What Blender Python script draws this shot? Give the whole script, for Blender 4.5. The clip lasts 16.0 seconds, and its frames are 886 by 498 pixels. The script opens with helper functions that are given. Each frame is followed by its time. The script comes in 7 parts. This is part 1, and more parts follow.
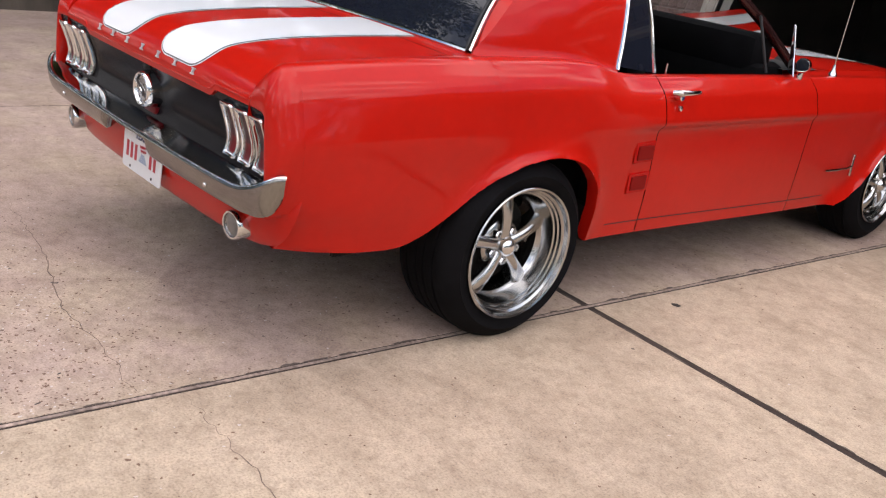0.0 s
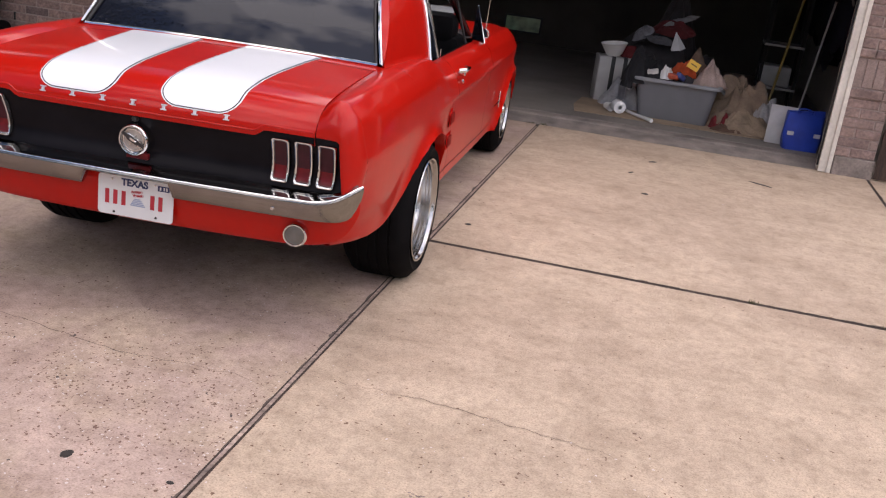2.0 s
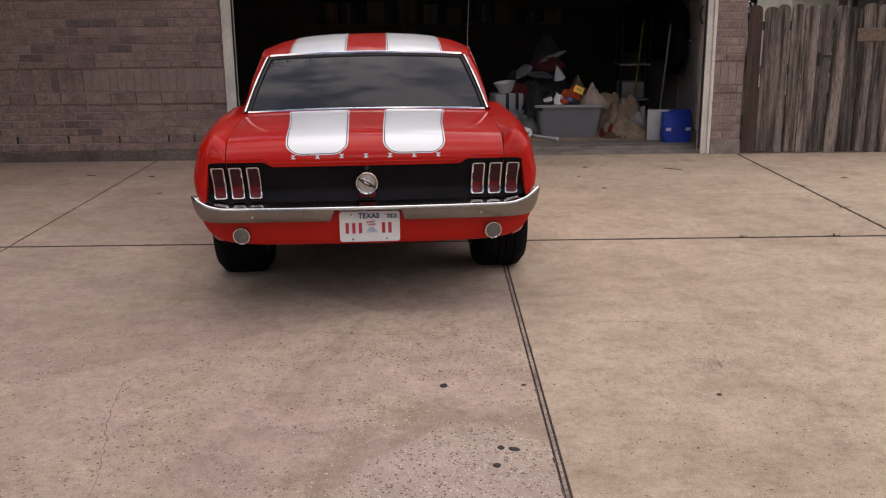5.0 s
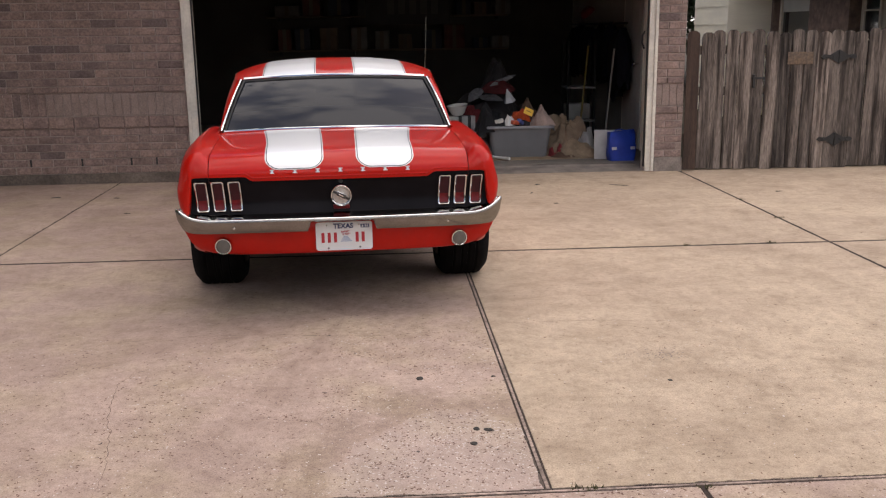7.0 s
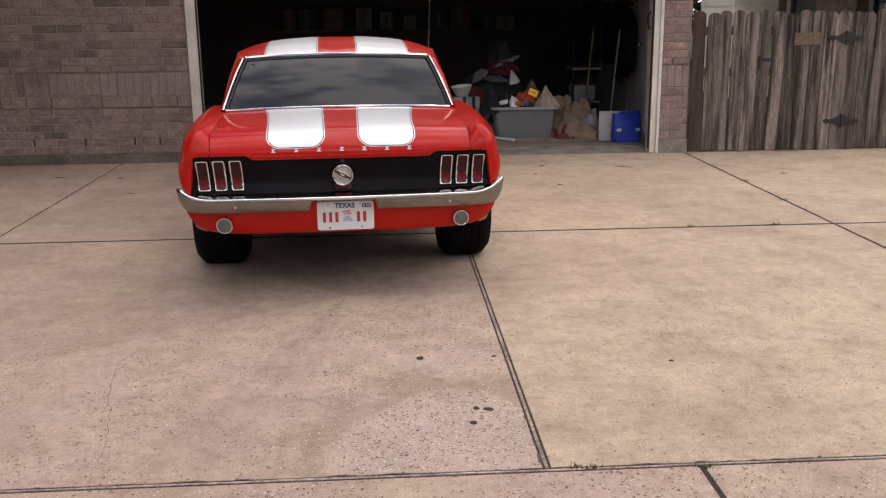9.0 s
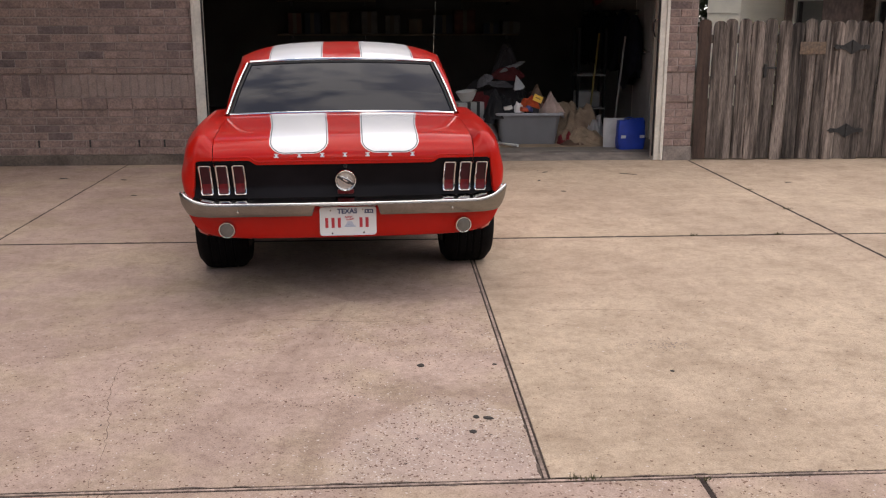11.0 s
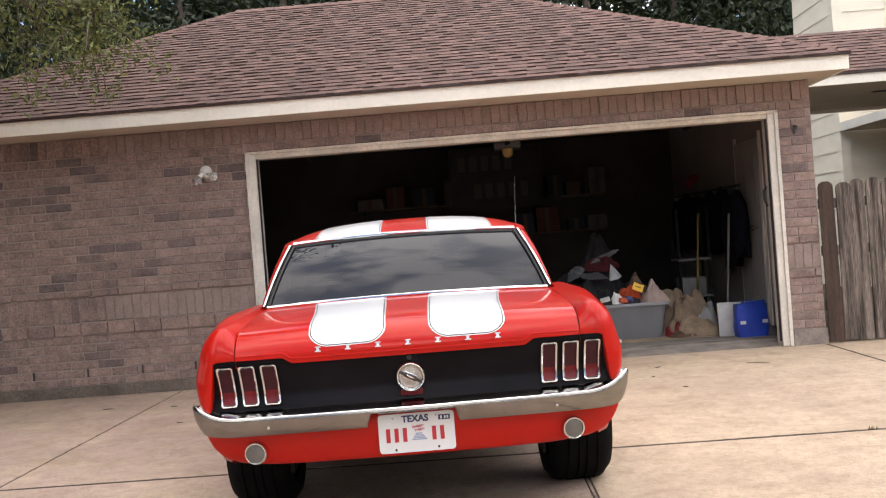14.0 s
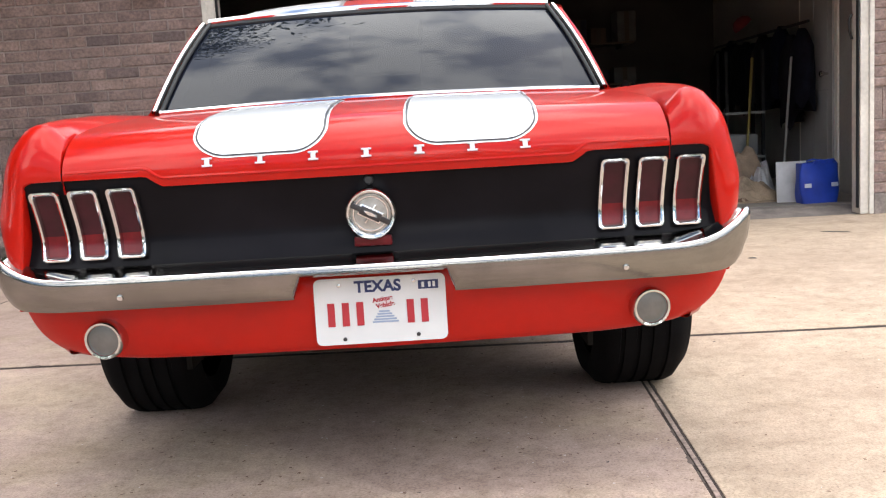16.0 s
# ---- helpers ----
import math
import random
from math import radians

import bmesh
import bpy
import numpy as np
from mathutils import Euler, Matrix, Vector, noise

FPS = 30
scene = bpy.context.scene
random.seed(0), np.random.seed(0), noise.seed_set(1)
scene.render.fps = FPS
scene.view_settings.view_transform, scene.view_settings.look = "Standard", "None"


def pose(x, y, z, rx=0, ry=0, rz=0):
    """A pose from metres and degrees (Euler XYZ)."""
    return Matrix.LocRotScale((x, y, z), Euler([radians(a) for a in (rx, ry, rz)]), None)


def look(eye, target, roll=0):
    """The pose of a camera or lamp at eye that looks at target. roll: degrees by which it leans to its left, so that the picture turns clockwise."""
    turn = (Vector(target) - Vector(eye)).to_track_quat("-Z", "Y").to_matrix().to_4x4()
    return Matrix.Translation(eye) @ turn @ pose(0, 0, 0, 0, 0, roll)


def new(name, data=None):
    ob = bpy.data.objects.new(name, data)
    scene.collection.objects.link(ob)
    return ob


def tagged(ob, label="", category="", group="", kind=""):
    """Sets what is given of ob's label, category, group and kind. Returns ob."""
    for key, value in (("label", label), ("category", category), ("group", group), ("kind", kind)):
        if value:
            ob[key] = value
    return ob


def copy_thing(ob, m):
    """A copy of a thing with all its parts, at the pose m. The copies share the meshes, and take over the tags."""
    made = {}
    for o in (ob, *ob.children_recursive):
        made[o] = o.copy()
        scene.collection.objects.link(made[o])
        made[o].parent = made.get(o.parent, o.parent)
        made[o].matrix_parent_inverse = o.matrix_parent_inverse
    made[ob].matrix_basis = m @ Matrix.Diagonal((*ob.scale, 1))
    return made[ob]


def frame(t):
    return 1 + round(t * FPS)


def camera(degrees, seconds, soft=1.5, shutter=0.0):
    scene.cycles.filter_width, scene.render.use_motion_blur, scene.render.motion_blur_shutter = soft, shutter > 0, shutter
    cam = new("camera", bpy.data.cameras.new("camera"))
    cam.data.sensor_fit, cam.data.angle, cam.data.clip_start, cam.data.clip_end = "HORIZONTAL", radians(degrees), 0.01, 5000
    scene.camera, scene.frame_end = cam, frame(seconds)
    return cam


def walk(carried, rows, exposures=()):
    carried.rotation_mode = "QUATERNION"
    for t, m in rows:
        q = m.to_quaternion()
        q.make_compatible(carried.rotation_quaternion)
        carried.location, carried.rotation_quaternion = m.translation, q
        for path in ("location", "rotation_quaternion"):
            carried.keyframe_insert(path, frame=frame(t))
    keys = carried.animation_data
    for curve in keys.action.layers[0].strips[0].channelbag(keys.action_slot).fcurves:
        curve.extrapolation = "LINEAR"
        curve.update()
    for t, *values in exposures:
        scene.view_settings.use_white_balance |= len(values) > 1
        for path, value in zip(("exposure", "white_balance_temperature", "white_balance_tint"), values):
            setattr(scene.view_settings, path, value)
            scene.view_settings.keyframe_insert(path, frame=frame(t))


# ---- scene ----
cam = camera(50.7, 16.0, 1.2)
PATH = [
    (0, (2.978, -1.208, 1.392), (1.54, 0.0, 0.704), 8.5),
    (0.5, (2.677, -1.621, 1.477), (1.454, -0.21, 0.76), 4.6),
    (0.8, (2.576, -1.906, 1.51), (1.532, -0.344, 0.823), 0.3),
    (1, (2.465, -2.075, 1.512), (1.495, -0.459, 0.843), 0.7),
    (1.5, (2.117, -2.549, 1.572), (1.42, -0.783, 0.941), 2.4),
    (2, (1.849, -3.019, 1.557), (1.435, -1.176, 0.899), 6.9),
    (2.3, (1.642, -3.237, 1.534), (1.353, -1.396, 0.81), 8.9),
    (2.5, (1.455, -3.36, 1.512), (1.266, -1.509, 0.777), 9.6),
    (3, (1.147, -3.701, 1.511), (0.982, -1.876, 0.709), 9.8),
    (3.5, (0.826, -3.93, 1.49), (0.767, -2.116, 0.65), 9.3),
    (4, (0.529, -4.072, 1.561), (0.45, -2.241, 0.76), 2.7),
    (4.2, (0.484, -4.187, 1.556), (0.459, -2.316, 0.85), 0.5),
    (6.3, (0.211, -4.984, 1.554), (0.265, -3.037, 1.102), -1.1),
    (6.5, (0.211, -4.988, 1.557), (0.304, -3.044, 1.093), -0.7),
    (7, (0.214, -4.981, 1.547), (0.343, -3.04, 1.086), -0.7),
    (7.5, (0.227, -4.978, 1.537), (0.342, -3.043, 1.047), -1.0),
    (8, (0.231, -4.981, 1.53), (0.351, -3.049, 1.03), -0.9),
    (10.5, (0.242, -4.957, 1.532), (0.348, -3.021, 1.041), -0.1),
    (11, (0.243, -4.963, 1.546), (0.352, -3.027, 1.056), -0.0),
    (11.5, (0.245, -4.951, 1.532), (0.355, -3.014, 1.045), -0.4),
    (12, (0.286, -4.885, 1.523), (0.35, -2.94, 1.062), -1.2),
    (12.5, (0.293, -4.775, 1.471), (0.358, -2.79, 1.231), -1.2),
    (13, (0.22, -4.437, 1.421), (0.384, -2.449, 1.284), -1.8),
    (13.2, (0.223, -4.339, 1.417), (0.312, -2.344, 1.308), -2.5),
    (13.5, (0.258, -4.119, 1.321), (0.451, -2.129, 1.27), -3.3),
    (14, (0.28, -3.744, 1.215), (0.22, -1.745, 1.196), -4.4),
    (14.5, (0.28, -3.304, 1.117), (0.177, -1.307, 1.103), -4.4),
    (15, (0.31, -2.922, 1.032), (0.187, -0.926, 0.997), -8.5),
    (15.5, (0.284, -2.518, 0.928), (0.034, -0.541, 0.754), -3.4),
    (16, (0.257, -2.164, 0.891), (0.167, -0.185, 0.616), -3.4),
]
walk(cam, [(t, look(eye, target, roll)) for t, eye, target, roll in PATH],
     [(0.0, 0.68, 6500, 14), (1.5, 0.73, 6550, 16), (2.5, 0.25, 6600, 24), (3.5, 0.0, 6600, 25), (4.2, -0.09, 6700, 21), (6.5, 0.33, 6900, 15), (11.5, 0.31, 6900, 15), (13.0, 0.80, 6900, 13), (14.0, 1.04, 6800, 11), (15.0, 1.11, 6600, 10), (15.5, 1.09, 6400, 12), (16.0, 1.30, 6400, 8)])

# ---- light ----
SUN_EL, SUN_AZ = 66.0, 94.0
world = bpy.data.worlds.new("world")
scene.world = world
world.use_nodes = True
wn, wl = world.node_tree.nodes, world.node_tree.links
wn.clear()
w_out, w_bg, w_sky = wn.new("ShaderNodeOutputWorld"), wn.new("ShaderNodeBackground"), wn.new("ShaderNodeTexSky")
w_sky.sky_type, w_sky.sun_disc = "NISHITA", False
w_sky.sun_elevation, w_sky.sun_rotation = radians(SUN_EL), radians(SUN_AZ)
w_sky.air_density, w_sky.dust_density, w_sky.ozone_density = 1.0, 1.0, 2.0
w_tc, w_map, w_noise, w_ramp, w_mix = (wn.new("ShaderNodeTexCoord"), wn.new("ShaderNodeMapping"), wn.new("ShaderNodeTexNoise"),
                                       wn.new("ShaderNodeValToRGB"), wn.new("ShaderNodeMixRGB"))
w_map.inputs["Scale"].default_value = (1.7, 0.8, 1.2)
w_noise.inputs["Scale"].default_value, w_noise.inputs["Detail"].default_value, w_noise.inputs["Roughness"].default_value = 3.0, 7, 0.55
w_ramp.color_ramp.elements[0].position, w_ramp.color_ramp.elements[1].position = 0.47, 0.575
w_mix.inputs[2].default_value = (13.5, 13.3, 13.2, 1)
wl.new(w_tc.outputs["Generated"], w_map.inputs["Vector"])
wl.new(w_map.outputs["Vector"], w_noise.inputs["Vector"])
wl.new(w_noise.outputs["Fac"], w_ramp.inputs["Fac"])
wl.new(w_ramp.outputs["Color"], w_mix.inputs["Fac"])
wl.new(w_sky.outputs["Color"], w_mix.inputs[1])
wl.new(w_mix.outputs["Color"], w_bg.inputs["Color"])
w_bg.inputs["Strength"].default_value = 0.138
wl.new(w_bg.outputs["Background"], w_out.inputs["Surface"])
sun = new("sun", bpy.data.lights.new("sun", "SUN"))
sun.data.energy, sun.data.angle, sun.data.color = 1.05, radians(95), (1.0, 0.95, 0.88)
_az, _el = radians(SUN_AZ), radians(SUN_EL)
sun.matrix_world = look((0, 0, 20), Vector((0, 0, 20)) - Vector((math.sin(_az) * math.cos(_el), math.cos(_az) * math.cos(_el), math.sin(_el))))


# ---- materials ----
def mat(name, color, rough=0.6, metal=0.0, vary=0.0, scale=6.0, fine=0.0, fine_scale=60.0, bump=0.0, bump_scale=120.0,
        coat=0.0, color2=None, ior=1.5, rand=0.0, trans=0.0, stretch=(1, 1, 1), rough_vary=0.0, spec=0.5, band=(0.3, 0.7), odd=()):
    """A procedural surface: base colour, two scales of variation, relief, and gloss."""
    m = bpy.data.materials.new(name)
    m.use_nodes = True
    nt = m.node_tree
    n, l = nt.nodes, nt.links
    b = n["Principled BSDF"]
    b.inputs["Roughness"].default_value, b.inputs["Metallic"].default_value, b.inputs["IOR"].default_value = rough, metal, ior
    b.inputs["Coat Weight"].default_value, b.inputs["Coat Roughness"].default_value = coat, 0.03
    b.inputs["Transmission Weight"].default_value = trans
    b.inputs["Specular IOR Level"].default_value = spec
    b.inputs["Base Color"].default_value = (*color, 1)
    tc, mp = n.new("ShaderNodeTexCoord"), n.new("ShaderNodeMapping")
    mp.inputs["Scale"].default_value = stretch
    l.new(tc.outputs["Object"], mp.inputs["Vector"])
    vec = mp.outputs["Vector"]
    if rand:
        oi, add = n.new("ShaderNodeObjectInfo"), n.new("ShaderNodeVectorMath")
        add.operation = "MULTIPLY_ADD"
        l.new(oi.outputs["Random"], add.inputs[0])
        add.inputs[1].default_value = (37.0, 53.0, 71.0)
        l.new(vec, add.inputs[2])
        vec = add.outputs["Vector"]
    col = None
    if vary:
        t = n.new("ShaderNodeTexNoise")
        t.inputs["Scale"].default_value, t.inputs["Detail"].default_value = scale, 6
        l.new(vec, t.inputs["Vector"])
        r = n.new("ShaderNodeValToRGB")
        r.color_ramp.elements[0].position, r.color_ramp.elements[1].position = band
        dark = color2 if color2 else tuple(c * (1 - vary) for c in color)
        lite = color if color2 else tuple(min(1, c * (1 + vary)) for c in color)
        r.color_ramp.elements[0].color, r.color_ramp.elements[1].color = (*dark, 1), (*lite, 1)
        l.new(t.outputs["Fac"], r.inputs["Fac"])
        col = r.outputs["Color"]
        if rough_vary:
            mr = n.new("ShaderNodeMapRange")
            mr.inputs["To Min"].default_value, mr.inputs["To Max"].default_value = max(0, rough - rough_vary), min(1, rough + rough_vary)
            l.new(t.outputs["Fac"], mr.inputs["Value"])
            l.new(mr.outputs["Result"], b.inputs["Roughness"])
    if fine:
        t = n.new("ShaderNodeTexNoise")
        t.inputs["Scale"].default_value, t.inputs["Detail"].default_value = fine_scale, 4
        l.new(vec, t.inputs["Vector"])
        mr = n.new("ShaderNodeMapRange")
        mr.inputs["From Min"].default_value, mr.inputs["From Max"].default_value = 0.3, 0.7
        mr.inputs["To Min"].default_value, mr.inputs["To Max"].default_value = 1 - fine, 1 + fine
        l.new(t.outputs["Fac"], mr.inputs["Value"])
        mx = n.new("ShaderNodeVectorMath")
        mx.operation = "MULTIPLY"
        if col:
            l.new(col, mx.inputs[0])
        else:
            mx.inputs[0].default_value = color
        l.new(mr.outputs["Result"], mx.inputs[1])
        col = mx.outputs["Vector"]
    if rand:
        if odd:
            mr = n.new("ShaderNodeValToRGB")
            while len(mr.color_ramp.elements) < len(odd):
                mr.color_ramp.elements.new(0.5)
            for e, (at, tone) in zip(mr.color_ramp.elements, odd):
                e.position, e.color = at, (*tone, 1)
            l.new(oi.outputs["Random"], mr.inputs["Fac"])
        else:
            mr = n.new("ShaderNodeMapRange")
            mr.inputs["To Min"].default_value, mr.inputs["To Max"].default_value = 1 - rand, 1 + rand
            l.new(oi.outputs["Random"], mr.inputs["Value"])
        mx = n.new("ShaderNodeVectorMath")
        mx.operation = "MULTIPLY"
        if col:
            l.new(col, mx.inputs[0])
        else:
            mx.inputs[0].default_value = color
        l.new(mr.outputs["Color"] if odd else mr.outputs["Result"], mx.inputs[1])
        col = mx.outputs["Vector"]
    if col:
        l.new(col, b.inputs["Base Color"])
    if bump:
        t = n.new("ShaderNodeTexNoise")
        t.inputs["Scale"].default_value, t.inputs["Detail"].default_value = bump_scale, 5
        l.new(vec, t.inputs["Vector"])
        bp = n.new("ShaderNodeBump")
        bp.inputs["Strength"].default_value, bp.inputs["Distance"].default_value = 1.0, bump
        l.new(t.outputs["Fac"], bp.inputs["Height"])
        l.new(bp.outputs["Normal"], b.inputs["Normal"])
    return m


RED = mat("red_paint", (0.43, 0.0085, 0.0035), 0.36, coat=0.46, vary=0.06, scale=2.0, spec=0.04, fine=0.03, fine_scale=30)
RED.node_tree.nodes["Principled BSDF"].inputs["Coat Roughness"].default_value = 0.06
WHITE_STRIPE = mat("white_stripe", (0.82, 0.82, 0.82), 0.25, coat=0.6, vary=0.02, scale=4)
PIN = mat("pinstripe_black", (0.03, 0.025, 0.025), 0.35)
SATIN_BLACK = mat("satin_black", (0.0075, 0.0064, 0.0078), 0.24, vary=0.35, scale=5, rough_vary=0.08, spec=0.075)
# Shelf chrome is toned down so the mirrored black panel reads dark.
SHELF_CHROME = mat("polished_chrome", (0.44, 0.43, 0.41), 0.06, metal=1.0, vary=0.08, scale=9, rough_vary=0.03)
CAP_GREY = mat("cap_grey", (0.46, 0.45, 0.43), 0.35, metal=1.0, vary=0.2, scale=40)
CHROME = mat("chrome", (0.66, 0.655, 0.645), 0.07, metal=1.0, vary=0.06, scale=9, rough_vary=0.04)
# Bumper face: the dull ground reflection is put into this darker chrome.
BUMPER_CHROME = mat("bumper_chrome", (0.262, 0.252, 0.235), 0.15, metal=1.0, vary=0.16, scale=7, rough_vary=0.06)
ALLOY = mat("polished_alloy", (0.43, 0.427, 0.42), 0.17, metal=1.0, vary=0.08, scale=12, rough_vary=0.06)
RUBBER = mat("tyre_rubber", (0.0048, 0.0045, 0.0050), 0.8, spec=0.07, vary=0.3, scale=10, bump=0.0008, bump_scale=150)
BLACK = mat("black_trim", (0.012, 0.012, 0.012), 0.6, vary=0.3, scale=8)
UNDER = mat("underbody", (0.012, 0.011, 0.010), 0.9, spec=0.1, vary=0.4, scale=6)
TINT = mat("tinted_glass", (0.009, 0.011, 0.018), 0.02, trans=0.06, ior=1.46, spec=0.35)
SCREEN = mat("windshield_glass", (0.46, 0.48, 0.475), 0.01, trans=1.0, ior=1.02)
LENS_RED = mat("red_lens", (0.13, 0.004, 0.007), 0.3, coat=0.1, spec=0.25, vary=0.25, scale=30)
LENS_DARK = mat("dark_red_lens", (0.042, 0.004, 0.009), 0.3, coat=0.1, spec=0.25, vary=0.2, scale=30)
LENS_WHITE = mat("white_lens", (0.105, 0.098, 0.088), 0.2, coat=0.6, vary=0.15, scale=25, bump=0.001, bump_scale=70)
PLATE = mat("plate_white", (0.66, 0.66, 0.65), 0.4, vary=0.04, scale=10)
PLATE_RED = mat("plate_red", (0.42, 0.02, 0.03), 0.5)
PLATE_BLUE = mat("plate_blue", (0.015, 0.025, 0.10), 0.5)
PLATE_GREY = mat("plate_grey", (0.30, 0.36, 0.48), 0.5)
VINYL = mat("black_vinyl", (0.004, 0.004, 0.0045), 0.8, spec=0.06, vary=0.2, scale=8, bump=0.0006, bump_scale=220)

BRICK_TONES = ((0.0, (0.52, 0.55, 0.60)), (0.09, (0.62, 0.63, 0.66)), (0.16, (0.88, 0.86, 0.86)), (0.45, (0.98, 0.97, 0.97)), (0.8, (1.05, 1.03, 1.01)), (1.0, (1.16, 1.13, 1.10)))
BRICK = mat("brick", (0.256, 0.183, 0.160), 0.92, vary=0.26, scale=8, fine=0.30, fine_scale=48, bump=0.006, bump_scale=38, rand=0.42, odd=BRICK_TONES)
SOLDIER = mat("soldier_brick", (0.278, 0.208, 0.182), 0.92, vary=0.16, scale=9, fine=0.22, fine_scale=70, bump=0.004, bump_scale=45, rand=0.06)
MORTAR = mat("mortar", (0.345, 0.280, 0.250), 0.95, vary=0.14, scale=4, fine=0.10, fine_scale=120, bump=0.003, bump_scale=160)
SHINGLE = mat("asphalt_shingle", (0.132, 0.076, 0.063), 0.95, vary=0.20, scale=6, fine=0.28, fine_scale=200, bump=0.003, bump_scale=260, rand=0.30)
# Dark bed under the shingles; on butt edges it paints the shadow dashes.
SHINGLE_BED_SHADE = mat("shingle_bed_shade", (0.066, 0.040, 0.033), 0.95, vary=0.2, scale=5, fine=0.2, fine_scale=200)
TRIM = mat("cream_trim", (0.86, 0.81, 0.71), 0.55, vary=0.06, scale=3, fine=0.04, fine_scale=40)
# Soffit tan; also used on porch window frames to paint in their shade.
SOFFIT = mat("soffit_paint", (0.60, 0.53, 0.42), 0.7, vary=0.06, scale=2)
SIDING = mat("cream_siding", (0.92, 0.84, 0.68), 0.6, vary=0.05, scale=2, fine=0.03, fine_scale=50, stretch=(0.3, 1, 3))
CEDAR = mat("weathered_cedar", (0.185, 0.150, 0.127), 0.9, vary=0.3, scale=2.1, color2=(0.026, 0.018, 0.014), fine=0.55, fine_scale=20, bump=0.006, bump_scale=18, band=(0.36, 0.60),
            rand=0.56, stretch=(9, 9, 0.55))
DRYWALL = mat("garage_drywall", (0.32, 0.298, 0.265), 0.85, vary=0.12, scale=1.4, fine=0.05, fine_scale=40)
# Back wall, left wall and ceiling: interior gloom is painted into this near-black.
GLOOM_WALL = mat("garage_gloom_wall", (0.055, 0.048, 0.043), 0.9, vary=0.3, scale=1.6)
IRON = mat("black_iron", (0.02, 0.019, 0.019), 0.6, bump=0.001, bump_scale=80)


# ---- mesh tools ----
def mesh_of(name, bm, material, smooth=40):
    me = bpy.data.meshes.new(name)
    bmesh.ops.recalc_face_normals(bm, faces=bm.faces)
    bm.to_mesh(me)
    bm.free()
    for m in (material if isinstance(material, (list, tuple)) else (material,)):
        me.materials.append(m)
    if smooth:
        me.polygons.foreach_set("use_smooth", [True] * len(me.polygons))
        me.set_sharp_from_angle(angle=radians(smooth))
    return me


def part(name, bm, material, parent=None, label="", smooth=40, at=None, kind=""):
    """Links a bmesh as one mesh object, under a thing or a part."""
    ob = new(name, mesh_of(name, bm, material, smooth))
    if parent:
        ob.parent = parent
    if at:
        ob.matrix_basis = at
    return tagged(ob, label, kind=kind)


def thing(name, label, category, at=None, group="", kind=""):
    ob = new(name)
    ob.empty_display_size = 0.1
    if at:
        ob.matrix_basis = at
    return tagged(ob, label, category, group, kind)


def add_box(bm, x0, x1, y0, y1, z0, z1, bevel=0.0, m=None):
    got = bmesh.ops.create_cube(bm, size=1.0)["verts"]
    for v in got:
        v.co = Vector((x0 + (v.co.x + 0.5) * (x1 - x0), y0 + (v.co.y + 0.5) * (y1 - y0), z0 + (v.co.z + 0.5) * (z1 - z0)))
    if bevel:
        es = list({e for v in got for e in v.link_edges})
        got = bmesh.ops.bevel(bm, geom=es, offset=bevel, segments=2, affect="EDGES", profile=0.5)["verts"]
    if m:
        bmesh.ops.transform(bm, matrix=m, verts=list(set(got)))
    return bm


def box(x0, x1, y0, y1, z0, z1, bevel=0.0):
    return add_box(bmesh.new(), x0, x1, y0, y1, z0, z1, bevel)


def add_grid(bm, rows, closed=False):
    """Faces over rows of points."""
    vs = [[bm.verts.new(p) for p in r] for r in rows]
    for a, b in zip(vs, vs[1:]):
        k = len(a)
        for i in range(k if closed else k - 1):
            j = (i + 1) % k
            try:
                bm.faces.new((a[i], a[j], b[j], b[i]))
            except ValueError:
                pass
    return vs


def grid(rows, closed=False):
    bm = bmesh.new()
    add_grid(bm, rows, closed)
    bmesh.ops.remove_doubles(bm, verts=bm.verts, dist=1e-5)
    return bm


def slab_of(rows, depth, toward):
    """A sheet given thickness along a direction."""
    bm = grid(rows)
    t = Vector(toward).normalized() * depth
    got = bmesh.ops.extrude_face_region(bm, geom=list(bm.faces))
    bmesh.ops.translate(bm, vec=t, verts=[g for g in got["geom"] if isinstance(g, bmesh.types.BMVert)])
    return bm


def add_tube(bm, pts, radius, seg=10, cap=True):
    pts = [Vector(p) for p in pts]
    radii = radius if isinstance(radius, (list, tuple)) else [radius] * len(pts)
    rows, side = [], None
    for i, p in enumerate(pts):
        d = (pts[min(i + 1, len(pts) - 1)] - pts[max(i - 1, 0)]).normalized()
        if side is None:
            side = d.cross(Vector((0, 0, 1)) if abs(d.z) < 0.9 else Vector((1, 0, 0))).normalized()
        side = (side - d * side.dot(d)).normalized()
        up = d.cross(side)
        rows.append([p + radii[i] * (math.cos(2 * math.pi * k / seg) * side + math.sin(2 * math.pi * k / seg) * up) for k in range(seg)])
    vs = add_grid(bm, rows, True)
    if cap:
        bm.faces.new(vs[0][::-1])
        bm.faces.new(vs[-1])
    return bm


def tube(pts, radius, seg=10):
    return add_tube(bmesh.new(), pts, radius, seg)


def add_spin(bm, profile, seg=48, axis="x", m=None):
    """A profile of (along, radius) turned about an axis."""
    rows = []
    for a, r in profile:
        row = []
        for k in range(seg):
            c, s = math.cos(2 * math.pi * k / seg), math.sin(2 * math.pi * k / seg)
            p = {"x": (a, r * c, r * s), "y": (r * c, a, r * s), "z": (r * c, r * s, a)}[axis]
            row.append(m @ Vector(p) if m else Vector(p))
        rows.append(row)
    add_grid(bm, rows, True)
    return bm


def spin(profile, seg=48, axis="x", m=None):
    bm = add_spin(bmesh.new(), profile, seg, axis, m)
    bmesh.ops.remove_doubles(bm, verts=bm.verts, dist=1e-5)
    return bm


